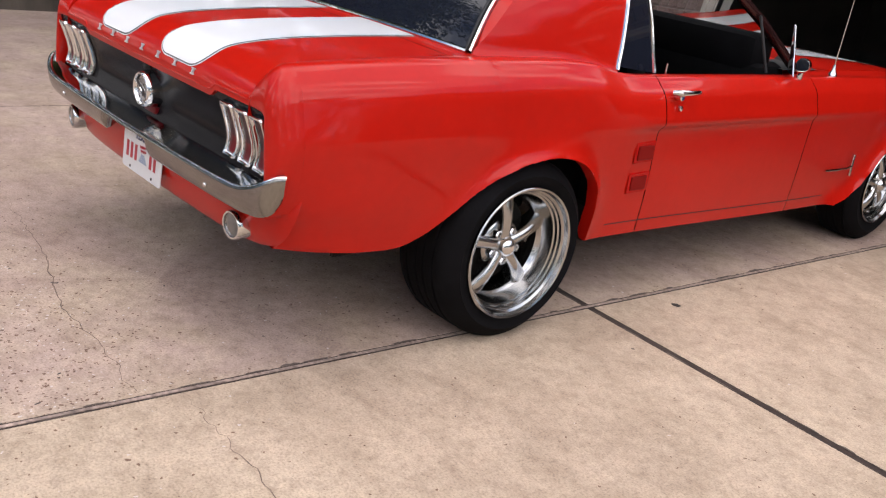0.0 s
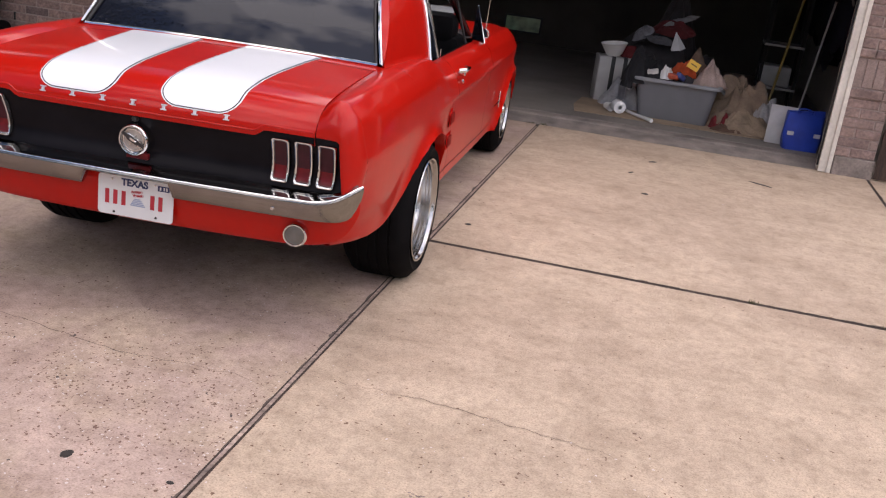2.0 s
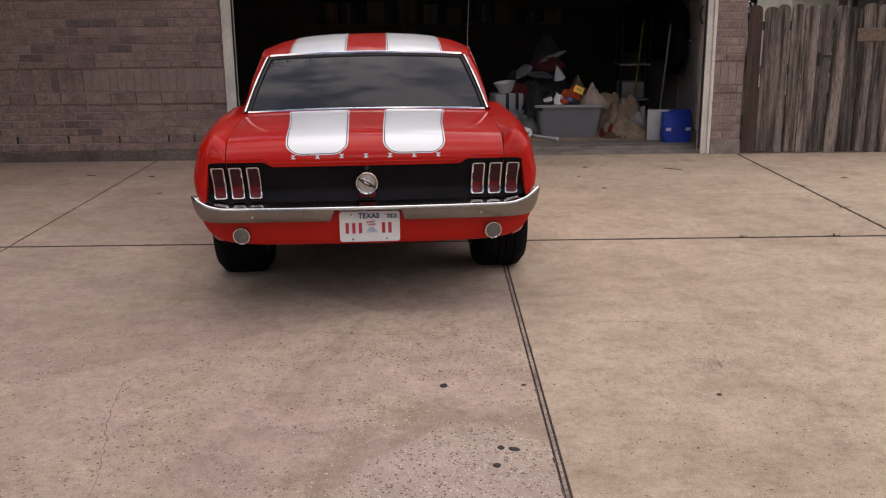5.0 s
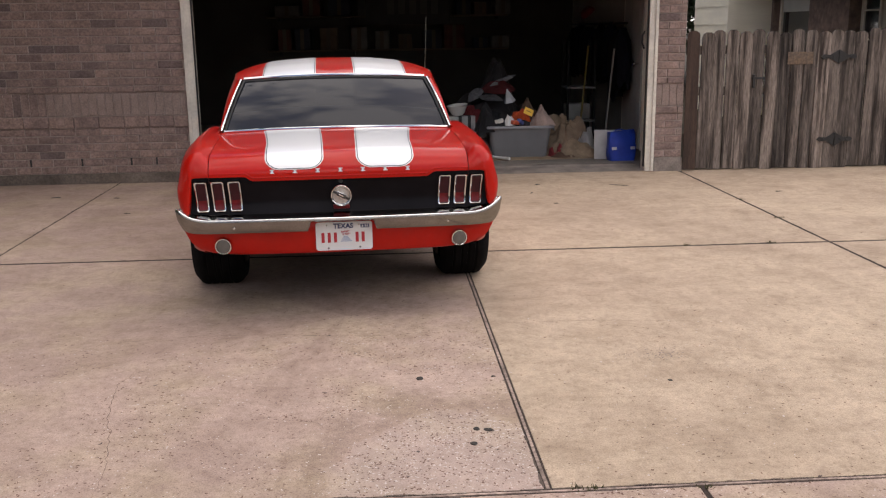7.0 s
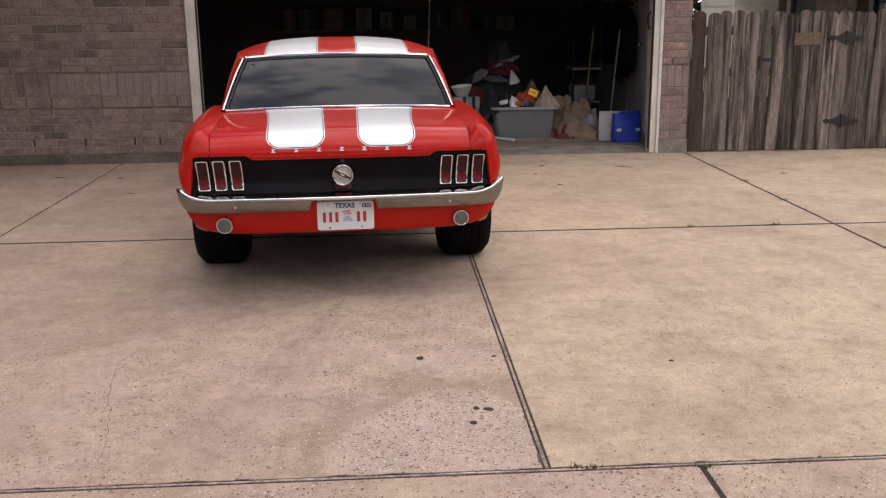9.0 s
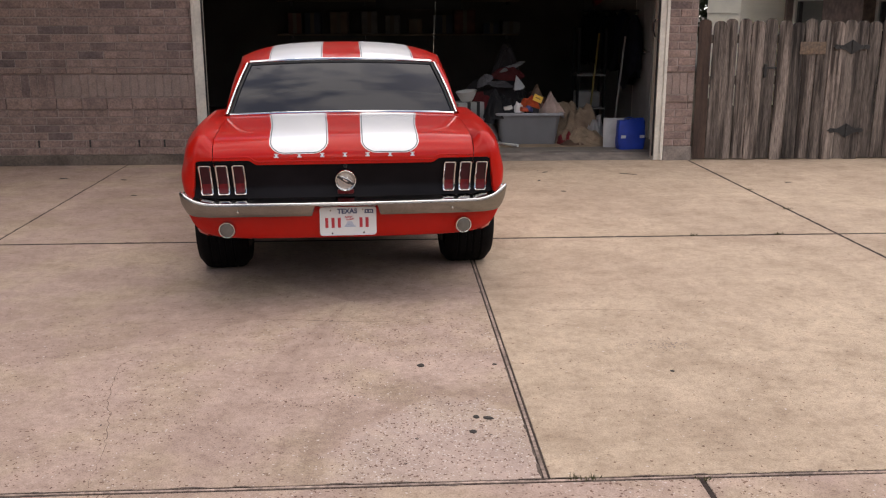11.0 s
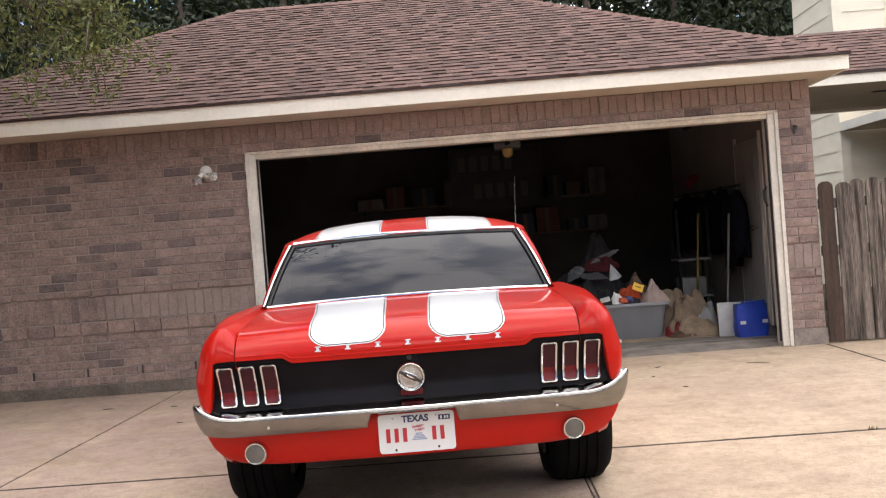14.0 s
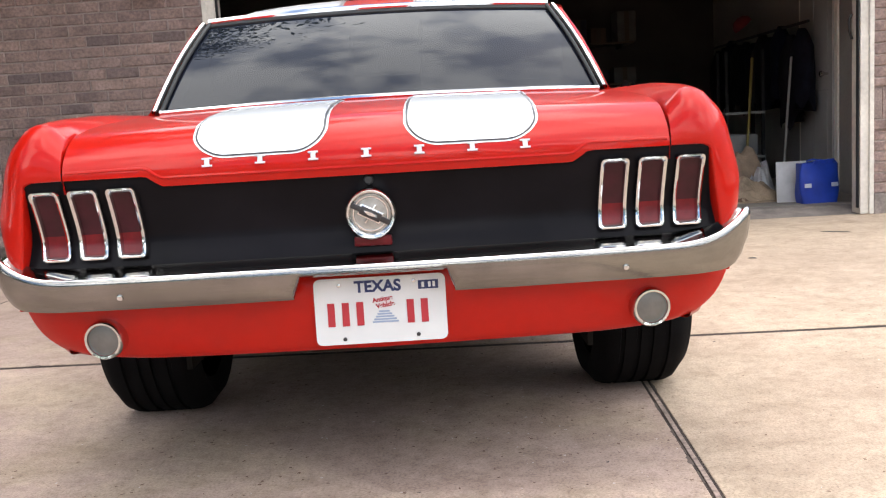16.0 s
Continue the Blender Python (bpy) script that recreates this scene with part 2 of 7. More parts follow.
def smooth_line(pts, n):
    """n points on a Catmull-Rom line through pts, evenly spaced along it."""
    p = np.array([tuple(q) for q in pts], float)
    p = np.vstack([2 * p[0] - p[1], p, 2 * p[-1] - p[-2]])
    out = []
    for i in range(1, len(p) - 2):
        for t in np.linspace(0, 1, 12, endpoint=False):
            out.append(0.5 * (2 * p[i] + (p[i + 1] - p[i - 1]) * t + (2 * p[i - 1] - 5 * p[i] + 4 * p[i + 1] - p[i + 2]) * t * t
                              + (3 * p[i] - p[i - 1] - 3 * p[i + 1] + p[i + 2]) * t ** 3))
    out.append(p[-2])
    out = np.array(out)
    s = np.concatenate([[0], np.cumsum(np.linalg.norm(np.diff(out, axis=0), axis=1))])
    u = np.linspace(0, s[-1], n)
    return np.stack([np.interp(u, s, out[:, k]) for k in range(out.shape[1])], axis=1)


def ease(x, knots):
    """A smooth curve through (x, value) knots, with no overshoot."""
    xs, ys = [k[0] for k in knots], [k[1] for k in knots]
    if x <= xs[0]:
        return ys[0]
    if x >= xs[-1]:
        return ys[-1]
    i = max(j for j in range(len(xs) - 1) if xs[j] <= x)

    def slope(j):
        if j <= 0 or j >= len(xs) - 1:
            return 0.0 if j else (ys[1] - ys[0]) / (xs[1] - xs[0])
        a, b = (ys[j] - ys[j - 1]) / (xs[j] - xs[j - 1]), (ys[j + 1] - ys[j]) / (xs[j + 1] - xs[j])
        return 0.0 if a * b <= 0 else 2 * a * b / (a + b)
    h = xs[i + 1] - xs[i]
    t = (x - xs[i]) / h
    return ((2 * t ** 3 - 3 * t * t + 1) * ys[i] + (t ** 3 - 2 * t * t + t) * h * slope(i)
            + (-2 * t ** 3 + 3 * t * t) * ys[i + 1] + (t ** 3 - t * t) * h * slope(i + 1))


def flip(rows):
    return [[(-p[0], p[1], p[2]) for p in r] for r in rows]


def both(rows):
    return ((1, rows), (-1, flip(rows)))


# ---- ground and driveway ----
def concrete(name):
    """Worn pinkish broom-finished concrete, with pits of bare aggregate and broad stains."""
    m = bpy.data.materials.new(name)
    m.use_nodes = True
    n, l = m.node_tree.nodes, m.node_tree.links
    b = n["Principled BSDF"]
    b.inputs["Roughness"].default_value = 0.88
    geo = n.new("ShaderNodeNewGeometry")

    def noise_of(scale, detail=5, rough=0.55):
        t = n.new("ShaderNodeTexNoise")
        t.inputs["Scale"].default_value, t.inputs["Detail"].default_value, t.inputs["Roughness"].default_value = scale, detail, rough
        l.new(geo.outputs["Position"], t.inputs["Vector"])
        return t.outputs["Fac"]

    def ramp(fac, stops):
        r = n.new("ShaderNodeValToRGB")
        e = r.color_ramp.elements
        while len(e) < len(stops):
            e.new(0.5)
        for q, (p, c) in zip(e, stops):
            q.position, q.color = p, (*c, 1)
        l.new(fac, r.inputs["Fac"])
        return r.outputs["Color"]

    def mix(kind, fac, a, c):
        x = n.new("ShaderNodeMixRGB")
        x.blend_type = kind
        if isinstance(fac, float):
            x.inputs[0].default_value = fac
        else:
            l.new(fac, x.inputs[0])
        for s, v in ((1, a), (2, c)):
            if isinstance(v, tuple):
                x.inputs[s].default_value = (*v, 1)
            else:
                l.new(v, x.inputs[s])
        return x.outputs["Color"]
    def calc(op, a, c=0.0, clamp=False):
        x = n.new("ShaderNodeMath")
        x.operation, x.use_clamp = op, clamp
        for k, v in ((0, a), (1, c)):
            if isinstance(v, (int, float)):
                x.inputs[k].default_value = v
            else:
                l.new(v, x.inputs[k])
        return x.outputs["Value"]

    def span(fac, lo, hi, a=0.0, c=1.0):
        x = n.new("ShaderNodeMapRange")
        x.inputs["From Min"].default_value, x.inputs["From Max"].default_value, x.inputs["To Min"].default_value, x.inputs["To Max"].default_value = lo, hi, a, c
        l.new(fac, x.inputs["Value"])
        return x.outputs["Result"]

    def grains(scale, share, size):
        """Specks: some cells of a cell pattern, each a small blob."""
        v = n.new("ShaderNodeTexVoronoi")
        v.inputs["Scale"].default_value = scale
        w = n.new("ShaderNodeVectorMath")
        w.operation = "MULTIPLY_ADD"
        t = n.new("ShaderNodeTexNoise")
        t.inputs["Scale"].default_value = scale * 0.7
        l.new(geo.outputs["Position"], t.inputs["Vector"])
        l.new(t.outputs["Color"], w.inputs[0])
        w.inputs[1].default_value = (1.7 / scale,) * 3
        l.new(geo.outputs["Position"], w.inputs[2])
        l.new(w.outputs["Vector"], v.inputs["Vector"])
        sep = n.new("ShaderNodeSeparateColor")
        l.new(v.outputs["Color"], sep.inputs["Color"])
        pick = calc("LESS_THAN", sep.outputs["Red"], share)
        blob = calc("LESS_THAN", v.outputs["Distance"], calc("MULTIPLY", sep.outputs["Green"], size))
        return calc("MULTIPLY", pick, blob)
    pos = n.new("ShaderNodeSeparateXYZ")
    l.new(geo.outputs["Position"], pos.inputs["Vector"])
    px, py = pos.outputs["X"], pos.outputs["Y"]
    broad, mid, small, grit = noise_of(0.55, 6, 0.6), noise_of(2.6, 6, 0.65), noise_of(11, 5, 0.7), noise_of(140, 3, 0.6)
    fleck, streak = noise_of(34, 4, 0.7), noise_of(1.0, 7, 0.68)
    wash = n.new("ShaderNodeMapping")
    wash.inputs["Scale"].default_value, wash.inputs["Rotation"].default_value = (0.9, 4.6, 1.0), (0, 0, 0.16)
    l.new(geo.outputs["Position"], wash.inputs["Vector"])
    l.new(wash.outputs["Vector"], streak.node.inputs["Vector"])
    left = calc("MAXIMUM", calc("LESS_THAN", px, 0.76), calc("LESS_THAN", py, -2.09))
    pink = ramp(broad, [(0.30, (0.335, 0.243, 0.200)), (0.5, (0.395, 0.292, 0.240)), (0.70, (0.440, 0.332, 0.272))])
    sand = ramp(broad, [(0.30, (0.375, 0.286, 0.208)), (0.5, (0.430, 0.335, 0.243)), (0.70, (0.480, 0.380, 0.276))])
    ochre = calc("MULTIPLY", span(noise_of(1.7, 5, 0.6), 0.45, 0.62), 0.75)
    base = mix("MIX", calc("MULTIPLY", left, calc("SUBTRACT", 1.0, ochre)), sand, pink)
    base = mix("MULTIPLY", 1.0, base, ramp(streak, [(0.32, (0.95, 0.935, 0.93)), (0.5, (0.99, 0.985, 0.98)), (0.66, (1.03, 1.03, 1.03))]))
    base = mix("MULTIPLY", 1.0, base, ramp(mid, [(0.30, (0.80, 0.77, 0.75)), (0.46, (0.96, 0.95, 0.94)), (0.68, (1.10, 1.10, 1.11))]))
    base = mix("MULTIPLY", 1.0, base, ramp(small, [(0.36, (0.87, 0.85, 0.84)), (0.5, (1.0, 1.0, 1.0)), (0.63, (1.08, 1.07, 1.07))]))
    base = mix("MULTIPLY", 1.0, base, ramp(fleck, [(0.36, (0.86, 0.84, 0.83)), (0.46, (0.99, 0.985, 0.985)), (0.62, (1.07, 1.07, 1.06))]))
    base = mix("MULTIPLY", 1.0, base, ramp(grit, [(0.32, (0.72, 0.70, 0.69)), (0.48, (1.0, 1.0, 1.0)), (0.70, (1.18, 1.17, 1.17))]))
    # the scoured patch by the near joint, with a smooth brown tide line round it, on one slab only
    dx, dy = calc("MULTIPLY", calc("SUBTRACT", px, 0.46), 2.05), calc("MULTIPLY", calc("SUBTRACT", py, -2.05), 1.50)
    r = calc("ADD", calc("SQRT", calc("ADD", calc("MULTIPLY", dx, dx), calc("MULTIPLY", dy, dy))), calc("ADD", span(mid, 0.2, 0.8, -0.28, 0.28), span(small, 0.2, 0.8, -0.16, 0.16)))
    here = calc("MULTIPLY", calc("LESS_THAN", px, 0.75), calc("GREATER_THAN", py, -2.09))
    patch = calc("MULTIPLY", span(r, 0.86, 1.0, 1.0, 0.0), here)
    tide = calc("MULTIPLY", calc("MULTIPLY", span(r, 0.96, 1.03), span(r, 1.12, 1.42, 1.0, 0.0)), here)
    base = mix("MIX", tide, base, mix("MULTIPLY", 1.0, base, (0.80, 0.785, 0.76)))
    base = mix("MIX", patch, base, mix("MIX", 0.30, base, (0.43, 0.345, 0.305)))
    # worn skin elsewhere: more of it on the slab behind the car
    side_share = calc("MULTIPLY_ADD", left, 0.75)
    side_share.node.inputs[2].default_value = 0.09
    worn = calc("MULTIPLY", span(noise_of(1.5, 6, 0.75), 0.40, 0.54), side_share)
    worn = calc("MULTIPLY", calc("MULTIPLY", worn, span(px, -1.4, 0.5, 0.25, 1.0)), span(py, -0.55, -0.10, 1.0, 0.12))
    share = calc("MAXIMUM", calc("MULTIPLY", worn, 0.46), calc("MULTIPLY", patch, 0.44))
    pits = grains(104, calc("ADD", calc("MULTIPLY", share, 0.80), 0.006), 0.64)
    pits = calc("MULTIPLY", pits, calc("SUBTRACT", 1.0, tide))
    base = mix("MIX", pits, base, mix("MULTIPLY", 1.0, base, (0.40, 0.31, 0.27)))
    coarse = grains(50, calc("MULTIPLY", share, 0.10), 0.36)
    base = mix("MIX", calc("MULTIPLY", coarse, calc("SUBTRACT", 1.0, tide)), base, (0.085, 0.062, 0.052))
    white = grains(140, calc("ADD", calc("MULTIPLY", worn, 0.10), calc("MULTIPLY", patch, 0.17)), 0.66)
    base = mix("MIX", white, base, (0.57, 0.49, 0.44))
    l.new(base, b.inputs["Base Color"])
    bp = n.new("ShaderNodeBump")
    bp.inputs["Distance"].default_value = 0.004
    dent = calc("MAXIMUM", pits, coarse)
    l.new(calc("SUBTRACT", calc("MULTIPLY", noise_of(70, 6, 0.75), 0.8), dent), bp.inputs["Height"])
    l.new(bp.outputs["Normal"], b.inputs["Normal"])
    return m


CONCRETE = concrete("driveway_concrete")
JOINT = mat("joint_filler", (0.036, 0.022, 0.016), 0.95, vary=0.35, scale=8, fine=0.3, fine_scale=60, bump=0.004, bump_scale=60)
WOODSTRIP = mat("joint_wood", (0.29, 0.215, 0.175), 0.95, vary=0.40, scale=5, fine=0.45, fine_scale=50)
GRASS = mat("lawn", (0.062, 0.047, 0.030), 0.95, vary=0.4, scale=0.8, fine=0.4, fine_scale=30)

tagged(part("ground", box(-400, 400, -400, 400, -0.6, -0.13), GRASS, smooth=0), "mown lawn and soil reaching to the horizon", "ground", kind="structure")
driveway = thing("driveway", "worn pinkish concrete driveway in large slabs with dark joints", "driveway", kind="structure")
SEAM, CROSS, EDGE_R, EDGE_L, FRONT, NEAR = 0.76, 1.435, 3.455, -2.51, 4.97, -2.09
YS = [-12.0, NEAR, CROSS, FRONT]
for j in range(3):
    XS = [-5.9, EDGE_L, SEAM if j else 1.29, EDGE_R, 12.0]
    for i in range(4):
        wide = 0.0145 if j else 0.010
        x1 = XS[i + 1] - (wide if i == 1 else 0.006 if i == 0 else 0.012)
        x0 = XS[i] + (wide if i == 2 else 0.006 if i == 1 else 0.012)
        part("slab", box(x0, x1, YS[j] + (0.018 if j == 2 else 0.015), YS[j + 1] - (0.018 if j == 1 else 0.015 if j == 0 else 0.004), -0.11, 0.0, 0.003), CONCRETE, driveway, smooth=0)
part("joint_filling", box(-5.9, 12, -12, FRONT, -0.12, -0.002), JOINT, driveway, "dark soil and grit packed in the joints", smooth=0)
strip = []
for k in range(60):
    y = -11.9 + k * 0.284
    y = max(y, NEAR + 0.016) if y > NEAR - 0.27 else y
    if NEAR < y < FRONT - 0.02:
        strip.append([(SEAM - 0.0065 + 0.004 * noise.noise((k * 0.7, 1, 0)), y, 0.0005),
                      (SEAM + 0.0055 + 0.004 * noise.noise((k * 0.7, 3, 0)), y, 0.0005)])
part("joint_strip", slab_of(strip, 0.02, (0, 0, -1)), WOODSTRIP, driveway, "weathered wooden expansion strip", smooth=0)
strip = [[(-2.5 + k * 0.2, NEAR - 0.006 + 0.004 * noise.noise((k * 0.7, 9, 0)), 0.0005), (-2.5 + k * 0.2, NEAR + 0.005 + 0.004 * noise.noise((k * 0.7, 7, 0)), 0.0005)] for k in range(29)]
part("joint_strip", slab_of(strip, 0.02, (0, 0, -1)), WOODSTRIP, driveway, "weathered wooden expansion strip", smooth=0)
# chipped and stained slab edges along the joints
bm = bmesh.new()
for horiz, at, lo, hi, half in ((False, SEAM, NEAR, FRONT, 0.0145), (True, NEAR, -2.5, 3.4, 0.015), (True, CROSS, -5.8, 8.0, 0.015), (False, EDGE_R, -6.0, FRONT, 0.012), (False, EDGE_L, 1.6, FRONT, 0.007)):
    u = lo + 0.02
    while u < hi - 0.1:
        ln, deep, edge = random.uniform(0.02, 0.13), random.uniform(0.001, 0.0075) * random.choice((0.4, 0.7, 1.0, 1.6)), random.choice((-1, 1))
        ring = []
        for q in range(9):
            f = q / 8
            ring.append((u + ln * f, at + edge * (half + deep * math.sin(math.pi * f) * random.uniform(0.5, 1.2))))
        ring += [(u + ln * f, at + edge * (half - 0.004)) for f in (0.9, 0.5, 0.1)]
        bm.faces.new([bm.verts.new((p, q, 0.0009) if horiz else (q, p, 0.0009)) for p, q in ring])
        u += ln + random.uniform(0.0, 0.12)
part("chipped_edges", bm, mat("chipped_concrete", (0.095, 0.070, 0.056), 0.95, vary=0.35, scale=14), driveway, "dark chipped edges along the joints", smooth=0, kind="stuff")
# sloped apron up to the garage slab
part("apron", grid([[(-2.6, 4.975, -0.004), (3.6, 4.975, -0.004)], [(-2.6, 5.22, 0.03), (3.6, 5.22, 0.03)], [(-2.6, 5.24, 0.042), (3.6, 5.24, 0.042)], [(-2.6, 5.4, 0.043), (3.6, 5.4, 0.043)]]),
     mat("apron_concrete", (0.215, 0.180, 0.155), 0.9, vary=0.38, scale=5, fine=0.15, fine_scale=90, bump=0.002), driveway, "grey troweled apron at the garage sill", smooth=0)


# ---- the garage building ----
Y0, X_L, X_R = 4.92, -5.2, 3.47
DOOR_L, DOOR_R, DOOR_T = -1.74, 3.15, 2.155
WALL_T = 2.425
COURSE, BL = 0.0787, 0.254
wall_front = tagged(new("wall_front"), "mottled pinkish-brown brick garage front with soldier bands", "wall", kind="structure")
bm = bmesh.new()
for x0, x1, z0, z1 in ((X_L, DOOR_L, -0.1, WALL_T), (DOOR_R, X_R, -0.1, WALL_T), (DOOR_L, DOOR_R, DOOR_T, WALL_T)):
    add_box(bm, x0, x1, Y0 + 0.008, Y0 + 0.20, z0, z1)
part("mortar", bm, MORTAR, wall_front, "pale grey-brown mortar", smooth=0)
part("footing", box(X_L, DOOR_L + 0.02, Y0 - 0.012, Y0 + 0.05, -0.1, 0.105, 0.008), mat("footing_concrete", (0.135, 0.108, 0.09), 0.95, vary=0.45, scale=3, fine=0.25, fine_scale=50, bump=0.006, bump_scale=25),
     wall_front, "stained concrete footing along the wall base", smooth=0)
part("footing", box(DOOR_R + 0.02, X_R + 0.012, Y0 - 0.012, Y0 + 0.05, -0.1, 0.15, 0.008), mat("pier_footing", (0.25, 0.21, 0.185), 0.95, vary=0.3, scale=6, fine=0.2, fine_scale=60), wall_front, "", smooth=0)


def brick_mesh(w, h, d=0.04, e=0.004):
    """A brick's face and edges, the face a little rounded off; origin at the middle of its back."""
    bm = bmesh.new()
    rows = []
    for y, k in ((0.0, 0.0), (-d + e, 0.0), (-d, e)):
        rows.append([(-w / 2 + k, y, -h / 2 + k), (w / 2 - k, y, -h / 2 + k), (w / 2 - k, y, h / 2 - k), (-w / 2 + k, y, h / 2 - k)])
    vs = add_grid(bm, rows, True)
    bm.faces.new(vs[-1])
    return mesh_of("brick", bm, SOLDIER if h > w else BRICK, 0)


BRICK_MESH = {}
bricks = []


def lay(x0, x1, z, h, proud=0.0, course=0):
    """One course of stretchers from x0 to x1."""
    x = x0 - (0 if course % 2 else BL / 2)
    while x < x1 - 0.03:
        a, b = max(x, x0), min(x + BL, x1)
        if b - a > 0.04:
            bricks.append(((a + b) / 2, z + h / 2, round(b - a - 0.011, 3), round(h - 0.0105, 3), proud))
        x += BL


def stand(x0, x1, z, h, proud=0.0, every=0):
    """A band of bricks standing on end; every second or third may be set proud."""
    n = max(1, round((x1 - x0) / 0.0835))
    w = (x1 - x0) / n
    for i in range(n):
        bricks.append((x0 + (i + 0.5) * w, z + h / 2, round(w - 0.006, 3), round(h - 0.010, 3), proud + (0.012 if every and i % every == 0 else 0.0)))


for x0, x1 in ((X_L, DOOR_L), (DOOR_R, X_R)):
    z, c = 0.105 if x0 < 0 else 0.15, 0
    while z + COURSE <= 0.655:
        lay(x0, x1, z, COURSE, 0, c)
        z, c = z + COURSE, c + 1
    lay(x0, x1, z, 0.70 - z, 0.014, c + 1)
    stand(x0, x1, 0.70, 0.238)
    lay(x0, x1, 0.938, 0.066, 0.014, c)
    z = 1.004
    n = int((2.245 - z) / COURSE)
    h = (2.245 - z) / n
    for k in range(n):
        lay(x0, x1, z + k * h, h, 0, c + k)
lay(DOOR_L, DOOR_R, DOOR_T + 0.012, 0.078, 0, 1)
stand(X_L, X_R, 2.245, 0.178, 0.0, 3)


def brick_object(x, z, w, h, proud):
    key = (w, h)
    if key not in BRICK_MESH:
        BRICK_MESH[key] = brick_mesh(w, h)
    ob = new("brick", BRICK_MESH[key])
    ob.parent = wall_front
    ob.matrix_basis = pose(x, Y0 + 0.04 - proud - random.uniform(0, 0.002), z, 0, 0, random.uniform(-0.25, 0.25))


def brick_rest(rest):
    bm = bmesh.new()
    e, d = 0.005, 0.04
    for x, z, w, h, proud in rest:
        y = Y0 + 0.04 - proud
        rows = [[(x - w / 2 + k, y + yy, z - h / 2 + k), (x + w / 2 - k, y + yy, z - h / 2 + k), (x + w / 2 - k, y + yy, z + h / 2 - k), (x - w / 2 + k, y + yy, z + h / 2 - k)]
                for yy, k in ((0.0, 0.0), (-d + e, 0.0), (-d, e))]
        vs = add_grid(bm, rows, True)
        bm.faces.new(vs[-1])
    m = BRICK.copy()
    n, l = m.node_tree.nodes, m.node_tree.links
    g = n.new("ShaderNodeNewGeometry")
    oi = [q for q in n if q.bl_idname == "ShaderNodeObjectInfo"][0]
    for k in list(l):
        if k.from_node == oi:
            l.new(g.outputs["Random Per Island"], k.to_socket)
    part("brickwork", bm, m, wall_front, smooth=0, kind="stuff")


for x in (-4.95, -4.43, -3.91, -3.392, -2.872, -2.37, -2.11):
    part("weep_hole", box(x - 0.009, x + 0.009, Y0 - 0.003, Y0 + 0.02, 0.188, 0.262), BLACK, wall_front, smooth=0)

# door casing
# Head boards take a browner, darker cream than the jambs.
HEAD_PAINT = mat("darker_head_paint", (0.58, 0.51, 0.42), 0.7, vary=0.18, scale=5, fine=0.12, fine_scale=40)
JAMB_PAINT = mat("jamb_paint", (0.64, 0.60, 0.525), 0.6, vary=0.12, scale=4, fine=0.08, fine_scale=40)
casing = thing("door_casing", "cream painted timber casing round the open garage doorway", "door frame", kind="structure")
part("jamb", box(DOOR_L, DOOR_L + 0.082, Y0 - 0.012, Y0 + 0.15, 0.005, DOOR_T, 0.004), JAMB_PAINT, casing, smooth=0)
part("jamb", box(DOOR_R - 0.082, DOOR_R, Y0 - 0.012, Y0 + 0.15, 0.005, DOOR_T, 0.004), JAMB_PAINT, casing, smooth=0)
part("head", box(DOOR_L + 0.083, DOOR_R - 0.083, Y0 - 0.010, Y0 + 0.15, DOOR_T - 0.058, DOOR_T, 0.004), HEAD_PAINT, casing, smooth=0)
for x0, x1 in ((DOOR_L - 0.012, DOOR_L + 0.022), (DOOR_R - 0.022, DOOR_R + 0.012)):
    part("stop_moulding", box(x0, x1, Y0 - 0.030, Y0 - 0.013, 0.005, DOOR_T + 0.008, 0.004), JAMB_PAINT, casing, smooth=0)
part("stop_moulding", box(DOOR_L - 0.012, DOOR_R + 0.012, Y0 - 0.030, Y0 - 0.013, DOOR_T - 0.016, DOOR_T + 0.012, 0.004), HEAD_PAINT, casing, smooth=0)
for x in (DOOR_L + 0.083, DOOR_R - 0.095):
    part("weather_strip", box(x, x + 0.012, Y0 + 0.004, Y0 + 0.04, 0.05, DOOR_T - 0.06, 0.002), BLACK, casing, smooth=0)
part("lock_bracket", tube([(DOOR_R - 0.10, Y0 + 0.10, 1.30), (DOOR_R - 0.125, Y0 + 0.09, 1.36), (DOOR_R - 0.125, Y0 + 0.09, 1.44), (DOOR_R - 0.10, Y0 + 0.10, 1.48)], 0.009), IRON, casing)

# inside of the garage
GX0, GX1, GY1, GZ = -3.4, 3.42, 10.6, 2.62
FLOORM = mat("garage_floor", (0.20, 0.175, 0.15), 0.75, vary=0.3, scale=1.2, fine=0.12, fine_scale=60)
tagged(part("floor_garage", box(GX0 - 0.1, GX1 + 0.1, 5.38, GY1 + 0.1, -0.1, 0.045), FLOORM, smooth=0), "stained grey concrete garage floor", "floor", kind="structure")
tagged(part("wall_garage_left", box(GX0 - 0.12, GX0, Y0 + 0.2, GY1, 0, GZ), GLOOM_WALL, smooth=0), "garage side wall with gloom put into its dark colour", "wall", kind="structure")
tagged(part("wall_garage_right", box(GX1, GX1 + 0.04, Y0 + 0.2, GY1, 0, GZ), DRYWALL, smooth=0), "scuffed pale drywall on the garage side", "wall", kind="structure")
tagged(part("wall_garage_back", box(GX0 - 0.12, GX1 + 0.04, GY1, GY1 + 0.12, 0, GZ), GLOOM_WALL, smooth=0), "back wall of the garage, gloom put into its colour", "wall", kind="structure")
